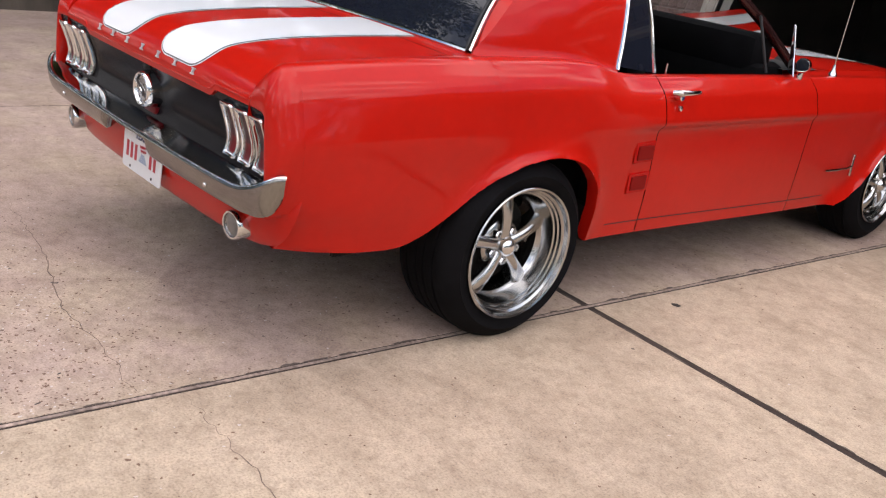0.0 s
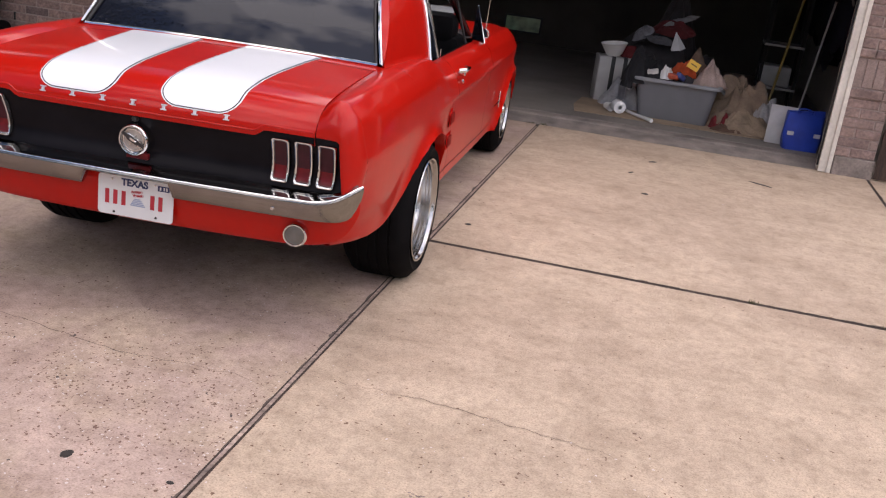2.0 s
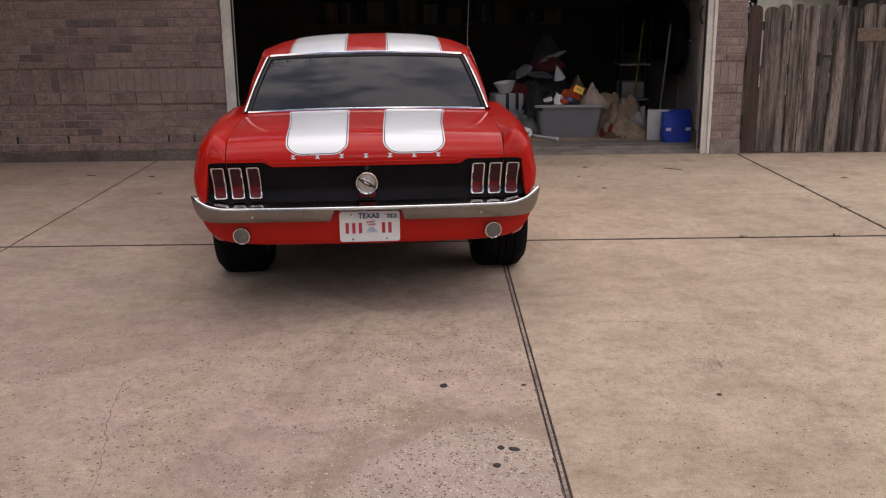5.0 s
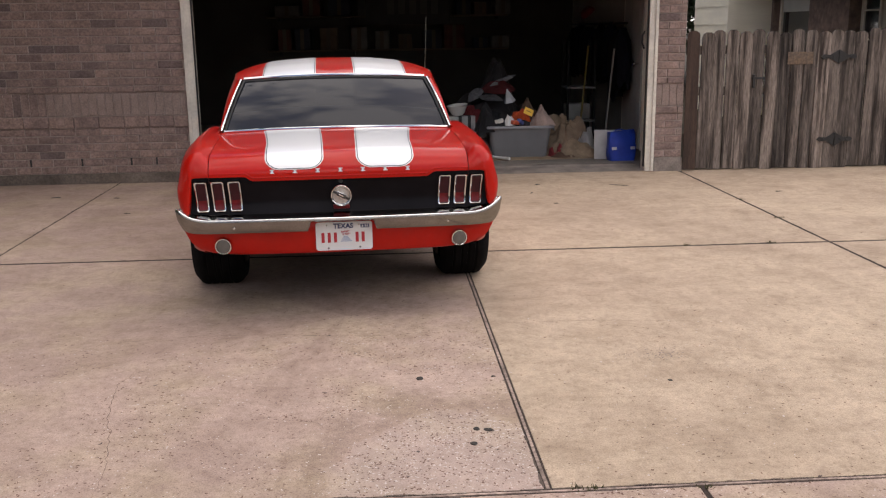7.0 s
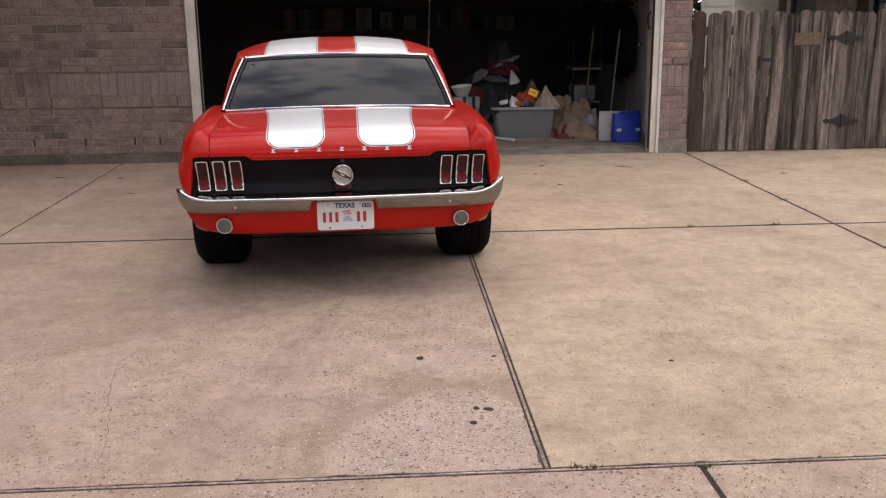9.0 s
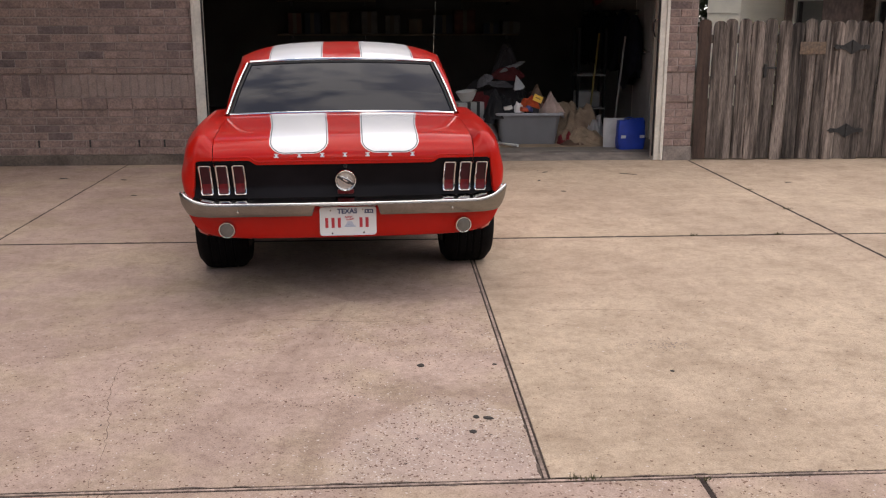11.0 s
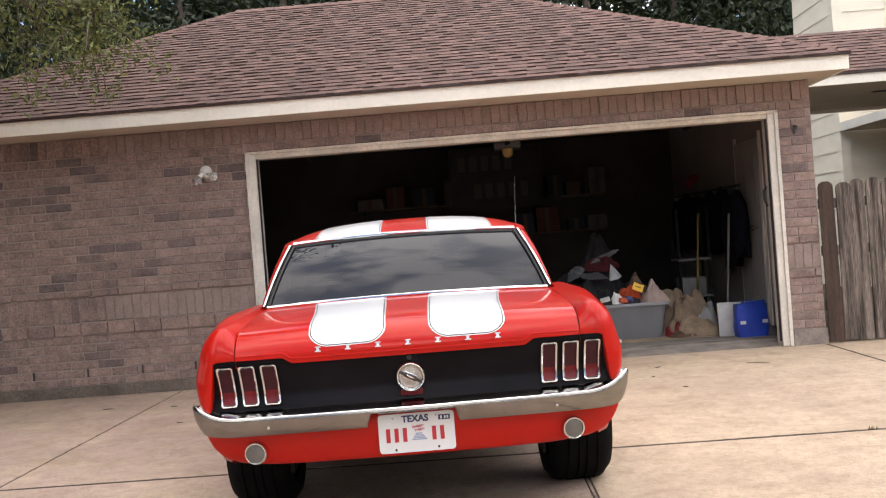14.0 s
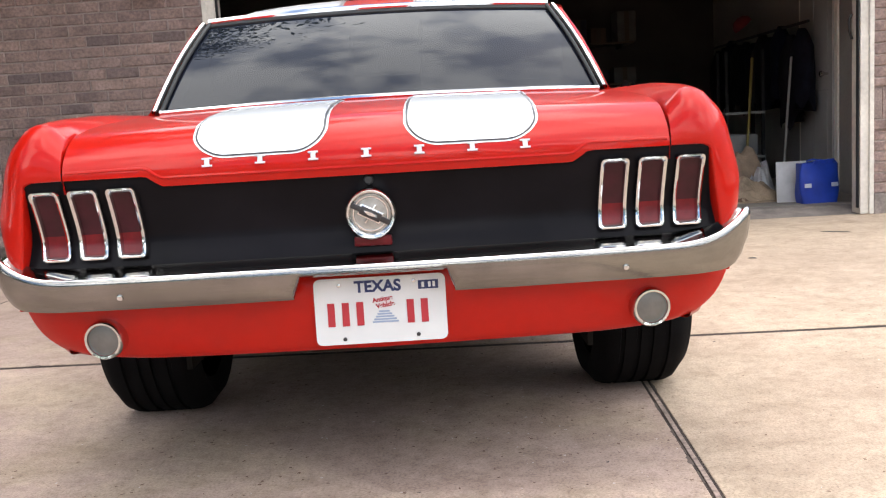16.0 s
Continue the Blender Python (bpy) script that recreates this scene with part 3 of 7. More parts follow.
tagged(part("ceiling", box(GX0 - 0.12, GX1 + 0.04, Y0 + 0.02, GY1 + 0.12, GZ, GZ + 0.05), GLOOM_WALL, smooth=0), "garage ceiling with gloom put into its colour", "ceiling", kind="structure")
bm = bmesh.new()
add_box(bm, GX0, DOOR_L, Y0 + 0.2, Y0 + 0.215, 0, GZ)
add_box(bm, DOOR_R, GX1, Y0 + 0.2, Y0 + 0.215, 0, GZ)
add_box(bm, DOOR_L, DOOR_R, Y0 + 0.2, Y0 + 0.215, DOOR_T, GZ)
tagged(part("wall_garage_front", bm, DRYWALL, smooth=0), "inside face of the garage front wall", "wall", kind="structure")

# roof
EY, EZ, PITCH, RUN = 4.44, 2.565, 0.51, 3.16
EXR, EXL = 3.68, -5.48
RXL, RXR, RY, RZ = EXL + RUN, EXR - RUN, EY + RUN, EZ + RUN * PITCH
roof = thing("roof_garage", "brown asphalt-shingle hip roof over the garage", "roof", kind="structure")
bm = bmesh.new()
EYB = EY + 2 * RUN
for a, b_, c, d in (((EXL, EY, EZ), (EXR, EY, EZ), (RXR, RY, RZ), (RXL, RY, RZ)), ((EXR, EY, EZ), (EXR, EYB, EZ), (RXR, RY, RZ), (RXR, RY, RZ)),
                    ((EXR, EYB, EZ), (EXL, EYB, EZ), (RXL, RY, RZ), (RXR, RY, RZ)), ((EXL, EYB, EZ), (EXL, EY, EZ), (RXL, RY, RZ), (RXL, RY, RZ))):
    pts = [a, b_, c, d] if c != d else [a, b_, c]
    bm.faces.new([bm.verts.new(p) for p in pts])
bmesh.ops.remove_doubles(bm, verts=bm.verts, dist=1e-4)
part("roof_deck", bm, SHINGLE_BED_SHADE, roof, smooth=0)
part("fascia", box(EXL, EXR - 0.02, EY + 0.02, EY + 0.045, 2.425, 2.553, 0.003), TRIM, roof, "cream painted fascia board", smooth=0)
part("drip_edge", box(EXL, EXR, EY - 0.008, EY + 0.018, 2.548, 2.568, 0.003), mat("drip_edge", (0.035, 0.018, 0.015), 0.6), roof, "dark red-brown drip edge", smooth=0)
part("fascia_side", box(EXR - 0.045, EXR - 0.02, EY + 0.046, 6.2, 2.425, 2.553, 0.003), TRIM, roof, smooth=0)
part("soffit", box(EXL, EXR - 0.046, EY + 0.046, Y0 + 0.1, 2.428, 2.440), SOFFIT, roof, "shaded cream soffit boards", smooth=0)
part("fascia_left", box(EXL, EXL + 0.025, EY + 0.046, EYB, 2.425, 2.553, 0.003), TRIM, roof, smooth=0)
SL = math.sqrt(1 + PITCH * PITCH)
shingles = []
EXPO = 0.104
for r in range(int(RUN * SL / EXPO)):
    s0 = r * EXPO
    yy = EY + s0 / SL
    xa, xb = EXL + (yy - EY), EXR - (yy - EY)
    x, k = xa + random.uniform(-0.25, 0.0), 0
    while x < xb:
        w = random.uniform(0.07, 0.19)
        a, b_ = max(x, xa), min(x + w, xb)
        if b_ - a > 0.03:
            shingles.append((a, b_, s0 - (random.uniform(0.006, 0.016) if k % 2 else 0.0) + random.uniform(-0.003, 0.003), s0 + EXPO * 1.14, random.uniform(0.008, 0.013) if k % 2 else random.uniform(0.002, 0.006)))
        x += w
        k += 1


def shingle_points(a, b_, s0, s1, t):
    out = []
    for lift, s in ((t + 0.006, s0), (0.003, s1)):
        y, z = EY + s / SL, EZ + s * PITCH / SL
        out.append([(a, y - lift * PITCH / SL, z + lift / SL), (b_, y - lift * PITCH / SL, z + lift / SL)])
    y, z = EY + s0 / SL, EZ + s0 * PITCH / SL
    return [[(a, y, z), (b_, y, z)]] + out


def add_shingle(bm, q):
    rows = shingle_points(*q)
    vs = add_grid(bm, rows)
    edge = [bm.faces.new((vs[0][0], vs[1][0], vs[2][0])), bm.faces.new((vs[0][1], vs[2][1], vs[1][1]))]
    edge += [f for f in vs[0][0].link_faces if vs[1][1] in f.verts]
    # Butt edges take the dark colour that stands for each tab's shadow.
    for f in edge:
        f.material_index = 1


def ridge_line(name, p, q, n):
    """Cap shingles along a hip or ridge."""
    p, q = Vector(p), Vector(q)
    bm = bmesh.new()
    d = (q - p) / n
    side = d.cross(Vector((0, 0, 1))).normalized() * 0.11
    for i in range(n):
        a, b_ = p + d * i - d * 0.15, p + d * (i + 1)
        rows = [[a - side + Vector((0, 0, -0.035)), a + Vector((0, 0, 0.026)), a + side + Vector((0, 0, -0.035))],
                [b_ - side + Vector((0, 0, -0.045)), b_ + Vector((0, 0, 0.016)), b_ + side + Vector((0, 0, -0.045))]]
        add_grid(bm, rows)
    part(name, bm, SHINGLE, roof, smooth=0)


ridge_line("hip_caps", (EXR - 0.10, EY + 0.10, EZ + 0.051), (RXR, RY, RZ), 28)
ridge_line("hip_caps", (EXL, EY, EZ), (RXL, RY, RZ), 28)
ridge_line("ridge_caps", (RXL, RY, RZ), (RXR, RY, RZ), 16)


# ---- breezeway roof, chimney and house behind the fence ----
wing = thing("breezeway_roof", "low brown-shingled porch roof joining garage and house", "roof", kind="structure")
FY, FZ, RUN2 = 6.1, 2.510, 1.25
part("fascia", box(EXR - 0.02, 9.5, FY, FY + 0.025, FZ, FZ + 0.105, 0.003), TRIM, wing, "cream painted fascia board", smooth=0)
part("drip_edge", box(EXR - 0.02, 9.5, FY - 0.02, FY + 0.002, FZ + 0.10, FZ + 0.122, 0.003), mat("drip_edge_porch", (0.035, 0.018, 0.015), 0.6), wing, smooth=0)
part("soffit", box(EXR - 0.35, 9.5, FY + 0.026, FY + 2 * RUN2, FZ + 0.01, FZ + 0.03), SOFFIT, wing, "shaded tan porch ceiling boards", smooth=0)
part("soffit_vent", box(4.95, 5.22, FY + 0.85, FY + 0.95, FZ + 0.002, FZ + 0.009), IRON, wing, smooth=0)
part("side_soffit", box(X_R - 0.02, EXR - 0.046, Y0 + 0.1, FY + 0.03, 2.428, 2.440), SOFFIT, wing, smooth=0)
bm = bmesh.new()
rows = []
for r in range(int(RUN2 * SL / EXPO) + 1):
    s0 = r * EXPO
    x, k = 1.2 + random.uniform(-0.2, 0), 0
    while x < 9.5:
        w, k = random.uniform(0.07, 0.19), k + 1
        t = random.uniform(0.008, 0.013) if k % 2 else random.uniform(0.002, 0.006)
        st = s0 - (random.uniform(0.006, 0.014) if k % 2 else 0.0)
        pr = []
        for lift, s in ((0.0, st), (t + 0.006, st), (0.003, s0 + EXPO * 1.12)):
            y, z = FY + s / SL, FZ + 0.125 + s * PITCH / SL
            pr.append([(x, y - lift * PITCH / SL, z + lift / SL), (x + w, y - lift * PITCH / SL, z + lift / SL)])
        if x > EXR - 0.02 - 0.0 or r > 0:
            vs = add_grid(bm, pr)
            [f for f in vs[0][0].link_faces if vs[1][1] in f.verts][0].material_index = 1
        x += w
m = SHINGLE.copy()
n_, l_ = m.node_tree.nodes, m.node_tree.links
g_ = n_.new("ShaderNodeNewGeometry")
oi_ = [q for q in n_ if q.bl_idname == "ShaderNodeObjectInfo"][0]
for k_ in list(l_):
    if k_.from_node == oi_:
        l_.new(g_.outputs["Random Per Island"], k_.to_socket)
SHINGLE_ISLAND = m
part("shingles", bm, [SHINGLE_ISLAND, SHINGLE_BED_SHADE], wing, smooth=0, kind="stuff")
part("roof_deck", grid([[(1.2, FY, FZ + 0.12), (9.5, FY, FZ + 0.12)], [(1.2, FY + RUN2, FZ + 0.12 + RUN2 * PITCH), (9.5, FY + RUN2, FZ + 0.12 + RUN2 * PITCH)], [(1.2, FY + 2 * RUN2, FZ + 0.12), (9.5, FY + 2 * RUN2, FZ + 0.12)]]), SHINGLE_BED_SHADE, wing, smooth=0)
part("fascia_back", box(EXR - 0.35, 9.5, FY + 2 * RUN2, FY + 2 * RUN2 + 0.025, FZ - 0.03, FZ + 0.12, 0.003), TRIM, wing, smooth=0)


def clad(bm, p, q, z0, z1, step=0.2, lap=0.014):
    """Lap siding on an upright face from p to q."""
    p, q = Vector((*p, 0)), Vector((*q, 0))
    out = (q - p).cross(Vector((0, 0, 1))).normalized()
    z = z0
    while z < z1 - 0.01:
        h = min(step, z1 - z)
        rows = [[p + Vector((0, 0, z)), q + Vector((0, 0, z))], [p + out * lap + Vector((0, 0, z)), q + out * lap + Vector((0, 0, z))],
                [p + out * 0.003 + Vector((0, 0, z + h)), q + out * 0.003 + Vector((0, 0, z + h))]]
        add_grid(bm, rows)
        z += step
    return bm


CH = dict(x0=6.53, x1=7.50, y0=11.92, y1=13.75)
chimney = thing("chimney_chase", "cream lap-sided chimney chase with white corner boards", "chimney")
bm = bmesh.new()
clad(bm, (CH["x0"], CH["y1"]), (CH["x0"], CH["y0"]), -0.09, 8.4, 0.325, 0.016)
clad(bm, (CH["x0"], CH["y0"]), (CH["x1"], CH["y0"]), -0.09, 8.4, 0.325, 0.016)
clad(bm, (CH["x1"], CH["y0"]), (CH["x1"], CH["y1"]), -0.09, 8.4, 0.325, 0.016)
part("siding", bm, SIDING, chimney, "cream lap siding", smooth=0)
for x0, x1 in ((CH["x0"] - 0.03, CH["x0"] + 0.13), (CH["x1"] - 0.13, CH["x1"] + 0.03)):
    part("corner_board", box(x0, x1, CH["y0"] - 0.03, CH["y0"] + 0.13, -0.1, 8.4, 0.003), SIDING, chimney, "white corner board", smooth=0)

house = thing("house", "brick house behind the fence with a shaded window", "house", kind="structure")
HOUSE_BRICK = mat("house_brick", (0.21, 0.145, 0.118), 0.95, vary=0.25, scale=5, fine=0.25, fine_scale=14)
part("wall", box(7.33, 7.60, 9.10, 10.45, -0.1, 2.495), HOUSE_BRICK, house, "shaded brown brick wall", smooth=0)
part("wall", box(7.46, 7.60, 10.45, 11.90, -0.1, 2.495), HOUSE_BRICK, house, "shaded brown brick wall", smooth=0)
part("wall", box(7.52, 7.60, 8.10, 9.10, -0.1, 2.495), SOFFIT, house, "tan boarded wall under the porch", smooth=0)
part("wall", box(7.44, 7.60, 5.2, 8.10, -0.1, 2.495), HOUSE_BRICK, house, "shaded brown brick wall", smooth=0)
part("wall", box(7.30, 7.455, 11.80, 11.885, -0.1, 2.495), HOUSE_BRICK, house, "shaded brown brick wall", smooth=0)
DARK_PANE = mat("dark_pane", (0.02, 0.022, 0.025), 0.08, coat=0.5)
win = part("window", box(7.41, 7.459, 11.70, 11.79, 0.9, 2.42, 0.004), SOFFIT, house, "sash window with a lowered blind", smooth=0)
part("frame", box(7.41, 7.459, 10.46, 10.52, 0.9, 2.42, 0.004), SOFFIT, win, smooth=0)
part("frame", box(7.41, 7.459, 10.521, 11.699, 2.36, 2.42, 0.004), TRIM, win, smooth=0)
part("blind", box(7.43, 7.445, 10.521, 11.699, 1.74, 2.359), mat("blind", (0.50, 0.48, 0.43), 0.7, vary=0.08), win, "pale grey roller blind", smooth=0)
part("pane", box(7.446, 7.458, 10.521, 11.699, 0.95, 1.74), DARK_PANE, win, "dark glass", smooth=0)
# Frames use the darker soffit tan, putting porch shade into their colour.
near_win = part("window", box(7.48, 7.519, 8.46, 8.98, 2.16, 2.22, 0.004), SOFFIT, house, "narrow dark window under the porch", smooth=0)
for y0, y1 in ((8.46, 8.51), (8.93, 8.98)):
    part("frame", box(7.48, 7.519, y0, y1, 0.90, 2.159, 0.004), SOFFIT, near_win, smooth=0)
for z in (1.30, 1.72):
    part("glazing_bar", box(7.485, 7.504, 8.511, 8.929, z - 0.012, z + 0.012), SOFFIT, near_win, smooth=0)
part("pane", box(7.505, 7.518, 8.511, 8.929, 0.92, 2.159), DARK_PANE, near_win, "dark glass", smooth=0)
part("soffit", box(6.51, 7.60, 8.62, 11.90, 2.497, 2.509), SOFFIT, house, "shaded tan eave boards", smooth=0)
part("eave_board", box(6.485, 6.509, 8.90, 11.90, 2.497, 2.64, 0.003), TRIM, house, "cream eave board along the house", smooth=0)
part("wall", box(4.6, 6.52, 14.6, 14.8, -0.1, 2.34), HOUSE_BRICK, house, "shaded brown brick wall", smooth=0)
part("eave_board", box(4.4, 6.52, 14.05, 14.075, 2.30, 2.44, 0.003), TRIM, house, smooth=0)
part("roof_slope", slab_of([[(4.4, 14.03, 2.44), (6.52, 14.03, 2.44)], [(4.4, 17.0, 3.9), (6.52, 17.0, 3.9)]], 0.04, (0, 0, -1)), SHINGLE_ISLAND, house, smooth=0)
# the front eave and roof slope of the house, beyond the porch
WX, WY0 = 6.40, 4.95
part("eave_board", box(WX, WX + 0.025, WY0, 6.098, 2.510, 2.615, 0.003), TRIM, house, "cream eave board along the house", smooth=0)
part("drip_edge", box(WX - 0.02, WX - 0.001, WY0, 6.078, 2.612, 2.634, 0.003), mat("drip_edge_house", (0.035, 0.018, 0.015), 0.6), house, smooth=0)
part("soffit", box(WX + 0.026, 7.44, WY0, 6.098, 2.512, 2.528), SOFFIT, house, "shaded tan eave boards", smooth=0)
bm = bmesh.new()
for r in range(22):
    s0 = r * EXPO
    y, k = WY0 - random.uniform(0, 0.1), 0
    while y < min(8.4, FY + 0.10 + s0 / SL):
        w, k = random.uniform(0.07, 0.19), k + 1
        t = random.uniform(0.008, 0.013) if k % 2 else random.uniform(0.002, 0.006)
        st = s0 - (random.uniform(0.006, 0.016) if k % 2 else 0.0)
        pr = []
        for lift, q in ((0.0, st), (t + 0.006, st), (0.003, s0 + EXPO * 1.12)):
            x, z = WX - 0.01 + q / SL, 2.637 + q * PITCH / SL
            pr.append([(x - lift * PITCH / SL, y, z + lift / SL), (x - lift * PITCH / SL, y + w, z + lift / SL)])
        vs = add_grid(bm, pr)
        [f for f in vs[0][0].link_faces if vs[1][1] in f.verts][0].material_index = 1
        y += w
part("shingles", bm, [SHINGLE_ISLAND, SHINGLE_BED_SHADE], house, smooth=0, kind="stuff")
part("roof_deck", slab_of([[(WX, WY0, 2.634), (WX, 6.2, 2.634)], [(WX + 2.1, WY0, 2.634 + 2.1 * PITCH), (WX + 2.1, 8.3, 2.634 + 2.1 * PITCH)]], 0.02, (0, 0, -1)), SHINGLE_BED_SHADE, house, smooth=0)
roof_h = part("roof", slab_of([[(6.3, 10.1, 3.375), (16.0, 10.1, 3.375)], [(12.4, 16.1, 5.35), (16.0, 16.1, 5.35)]], 0.05, (0, 0, -1)), mat("house_shingle", (0.125, 0.080, 0.072), 0.95, vary=0.25, scale=5, fine=0.3, fine_scale=40), house, "brown shingle house roof", smooth=0)
part("vent_pipe", tube([(9.57, 13.0, 4.25), (9.57, 13.0, 4.85)], 0.06, 12), mat("pipe_grey", (0.10, 0.09, 0.085), 0.8), roof_h, "dull grey roof vent pipe")


# ---- fence ----
fence = thing("fence", "weathered grey-brown cedar picket fence with a gate", "fence", kind="structure")
FX0, FX1, FYF = 3.485, 8.6, 4.90


def picket(w, h):
    """A dog-eared board, origin at the middle of its foot."""
    bm = bmesh.new()
    c = 0.040
    pts = [(-w / 2, 0), (w / 2, 0), (w / 2, h - c * 1.2), (w / 2 - c * 0.25, h - c * 0.5), (w / 2 - c, h), (-w / 2 + c, h), (-w / 2 + c * 0.25, h - c * 0.5), (-w / 2, h - c * 1.2)]
    vs = add_grid(bm, [[(x, 0.009, z) for x, z in pts], [(x, -0.009, z) for x, z in pts]], True)
    bm.faces.new(vs[0])
    bm.faces.new(vs[1])
    return mesh_of("board", bm, CEDAR, 0)


PICKETS = [picket(w, h) for w, h in ((0.132, 1.465), (0.136, 1.455), (0.128, 1.47), (0.134, 1.435))]
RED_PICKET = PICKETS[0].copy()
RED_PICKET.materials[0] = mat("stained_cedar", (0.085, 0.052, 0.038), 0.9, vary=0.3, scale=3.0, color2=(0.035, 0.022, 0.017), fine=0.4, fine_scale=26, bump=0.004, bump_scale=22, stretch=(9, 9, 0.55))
x, k = FX0 + 0.07, 0
while x < FX1:
    gate = 4.26 < x < 5.25
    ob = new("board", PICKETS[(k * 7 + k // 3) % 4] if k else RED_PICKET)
    ob.parent = fence
    if gate and x < 4.36:
        tagged(ob, "gate board with a black latch gap beside it")
    ob.matrix_basis = pose(x, FYF + random.uniform(-0.006, 0.006), 0.02 + random.uniform(-0.008, 0.008) - (0.012 if gate else 0), 0, random.uniform(-0.5, 0.5), random.uniform(-2, 2))
    x += 0.139 if abs(x - 4.20) > 0.075 else 0.152
    k += 1
for z in (0.35, 0.85, 1.28):
    part("rail", box(FX0, FX1, FYF + 0.016, FYF + 0.055, z - 0.045, z + 0.045, 0.003), CEDAR, fence, smooth=0)


def strap_hinge(x, z):
    bm = bmesh.new()
    pts = [(-0.20, 0.0), (-0.17, 0.025), (-0.10, 0.018), (-0.05, 0.045), (0.0, 0.075), (0.05, 0.045), (0.10, 0.018), (0.17, 0.025), (0.20, 0.0)]
    pts += [(a, -b_) for a, b_ in pts[-2:0:-1]]
    vs = add_grid(bm, [[(a, 0.008, b_) for a, b_ in pts], [(a, -0.004, b_) for a, b_ in pts]], True)
    bm.faces.new(vs[0])
    bm.faces.new(vs[1])
    h = part("gate_hinge", bm, IRON, fence, "black wrought-iron diamond strap hinge", smooth=0, at=pose(x, FYF - 0.021, z))
    part("pin", tube([(0, -0.008, -0.07), (0, -0.008, 0.07)], 0.007), IRON, h)
    for a in (-0.13, -0.06, 0.06, 0.13):
        part("bolt", spin([(-0.011, 0.0), (-0.011, 0.006), (-0.006, 0.008), (-0.002, 0.008)], 10, "y", pose(a, 0, 0)), IRON, h)


strap_hinge(5.13, 1.195)
strap_hinge(5.15, 0.315)
latch = part("gate_latch", box(-0.06, 0.09, -0.012, 0.0, 0.0, 0.022, 0.003), IRON, fence, "black iron thumb latch", smooth=0, at=pose(4.245, FYF - 0.012, 0.97))
part("catch", box(-0.05, -0.02, -0.02, 0.0, -0.09, 0.05, 0.004), IRON, latch, smooth=0)
# Orange stain on the boards, added as a thin flat plate.
part("gate_stain", box(-0.14, 0.14, -0.003, 0.002, -0.065, 0.065, 0.002), mat("rusty_orange", (0.175, 0.115, 0.072), 0.9, vary=0.5, scale=9, color2=(0.12, 0.094, 0.076), fine=0.3, fine_scale=40), fence, "faint rust-orange stain on the gate, laid on as a thin plate", smooth=0, at=pose(4.71, FYF - 0.014, 1.185))


# ---- the car (its own axes: x to its right, y forward from its tail, z up) ----
CAR = pose(0, 0, 0, 0, 0, 3.1)
car = thing("car", "red classic two-door coupe with white racing stripes on the driveway", "car", CAR)

Z_SH = [(-0.05, 0.928), (0.15, 0.944), (0.5, 0.957), (1.0, 0.958), (1.2, 0.946), (1.36, 0.912), (1.52, 0.902), (2.2, 0.897), (2.7, 0.892), (3.5, 0.877), (4.1, 0.855), (4.40, 0.82)]
X_SH = [(-0.05, 0.77), (0.15, 0.79), (0.5, 0.803), (1.25, 0.803), (1.45, 0.805), (2.2, 0.815), (2.7, 0.81), (3.5, 0.79), (4.1, 0.765), (4.40, 0.72)]
X_UP = [(-0.05, 0.825), (0.15, 0.850), (0.5, 0.868), (1.0, 0.873), (2.7, 0.868), (3.5, 0.86), (4.1, 0.835), (4.40, 0.78)]
X_CR = [(-0.05, 0.848), (0.15, 0.868), (0.5, 0.882), (1.0, 0.886), (1.4, 0.884), (2.2, 0.884), (3.0, 0.880), (3.63, 0.873), (4.1, 0.845), (4.40, 0.79)]
SCULPT = [(0.9, 0.0), (1.35, 0.004), (1.62, 0.024), (2.4, 0.016), (3.0, 0.006), (3.3, 0.0)]
X_LO = [(0.0, 0.735), (0.10, 0.79), (0.25, 0.825), (0.6, 0.845), (1.25, 0.846), (3.0, 0.846), (4.0, 0.83), (4.40, 0.76)]
Z_SILL = [(0.0, 0.392), (0.35, 0.378), (0.36, 0.378), (1.20, 0.30), (1.4, 0.298), (3.05, 0.262), (3.2, 0.27), (4.0, 0.34), (4.40, 0.38)]
LID = [(0.72, 0.966), (0.5, 0.957), (0.3, 0.946), (0.15, 0.934), (0.05, 0.920), (0.0, 0.907), (-0.045, 0.882), (-0.072, 0.852), (-0.086, 0.822), (-0.088, 0.800), (-0.084, 0.779)]
REAR_ARCH = [(0.34, 0.378), (0.40, 0.388), (0.477, 0.428), (0.56, 0.495), (0.666, 0.579), (0.784, 0.632), (0.90, 0.654), (1.0, 0.652), (1.105, 0.622), (1.180, 0.568), (1.226, 0.50), (1.252, 0.42), (1.262, 0.35), (1.265, 0.299)]
FRONT_ARCH = [(3.12, 0.262), (3.22, 0.285), (3.29, 0.322), (3.36, 0.372), (3.44, 0.455), (3.53, 0.535), (3.65, 0.592), (3.78, 0.605), (3.88, 0.585), (3.96, 0.53), (4.01, 0.45), (4.03, 0.38), (4.033, 0.340)]


ARCH_LINES = [smooth_line(a, 120) for a in (REAR_ARCH, FRONT_ARCH)]


def bottom(y):
    for arch in (REAR_ARCH, FRONT_ARCH):
        if arch[0][0] <= y <= arch[-1][0]:
            line = smooth_line(arch, 120)
            return float(np.interp(y, line[:, 0], line[:, 1]))
    return ease(y, Z_SILL)


def lid_z(y, x):
    ys, zs = [p[0] for p in LID[::-1]], [p[1] for p in LID[::-1]]
    return float(np.interp(y, ys, zs)) - 0.014 * (x / 0.675) ** 2


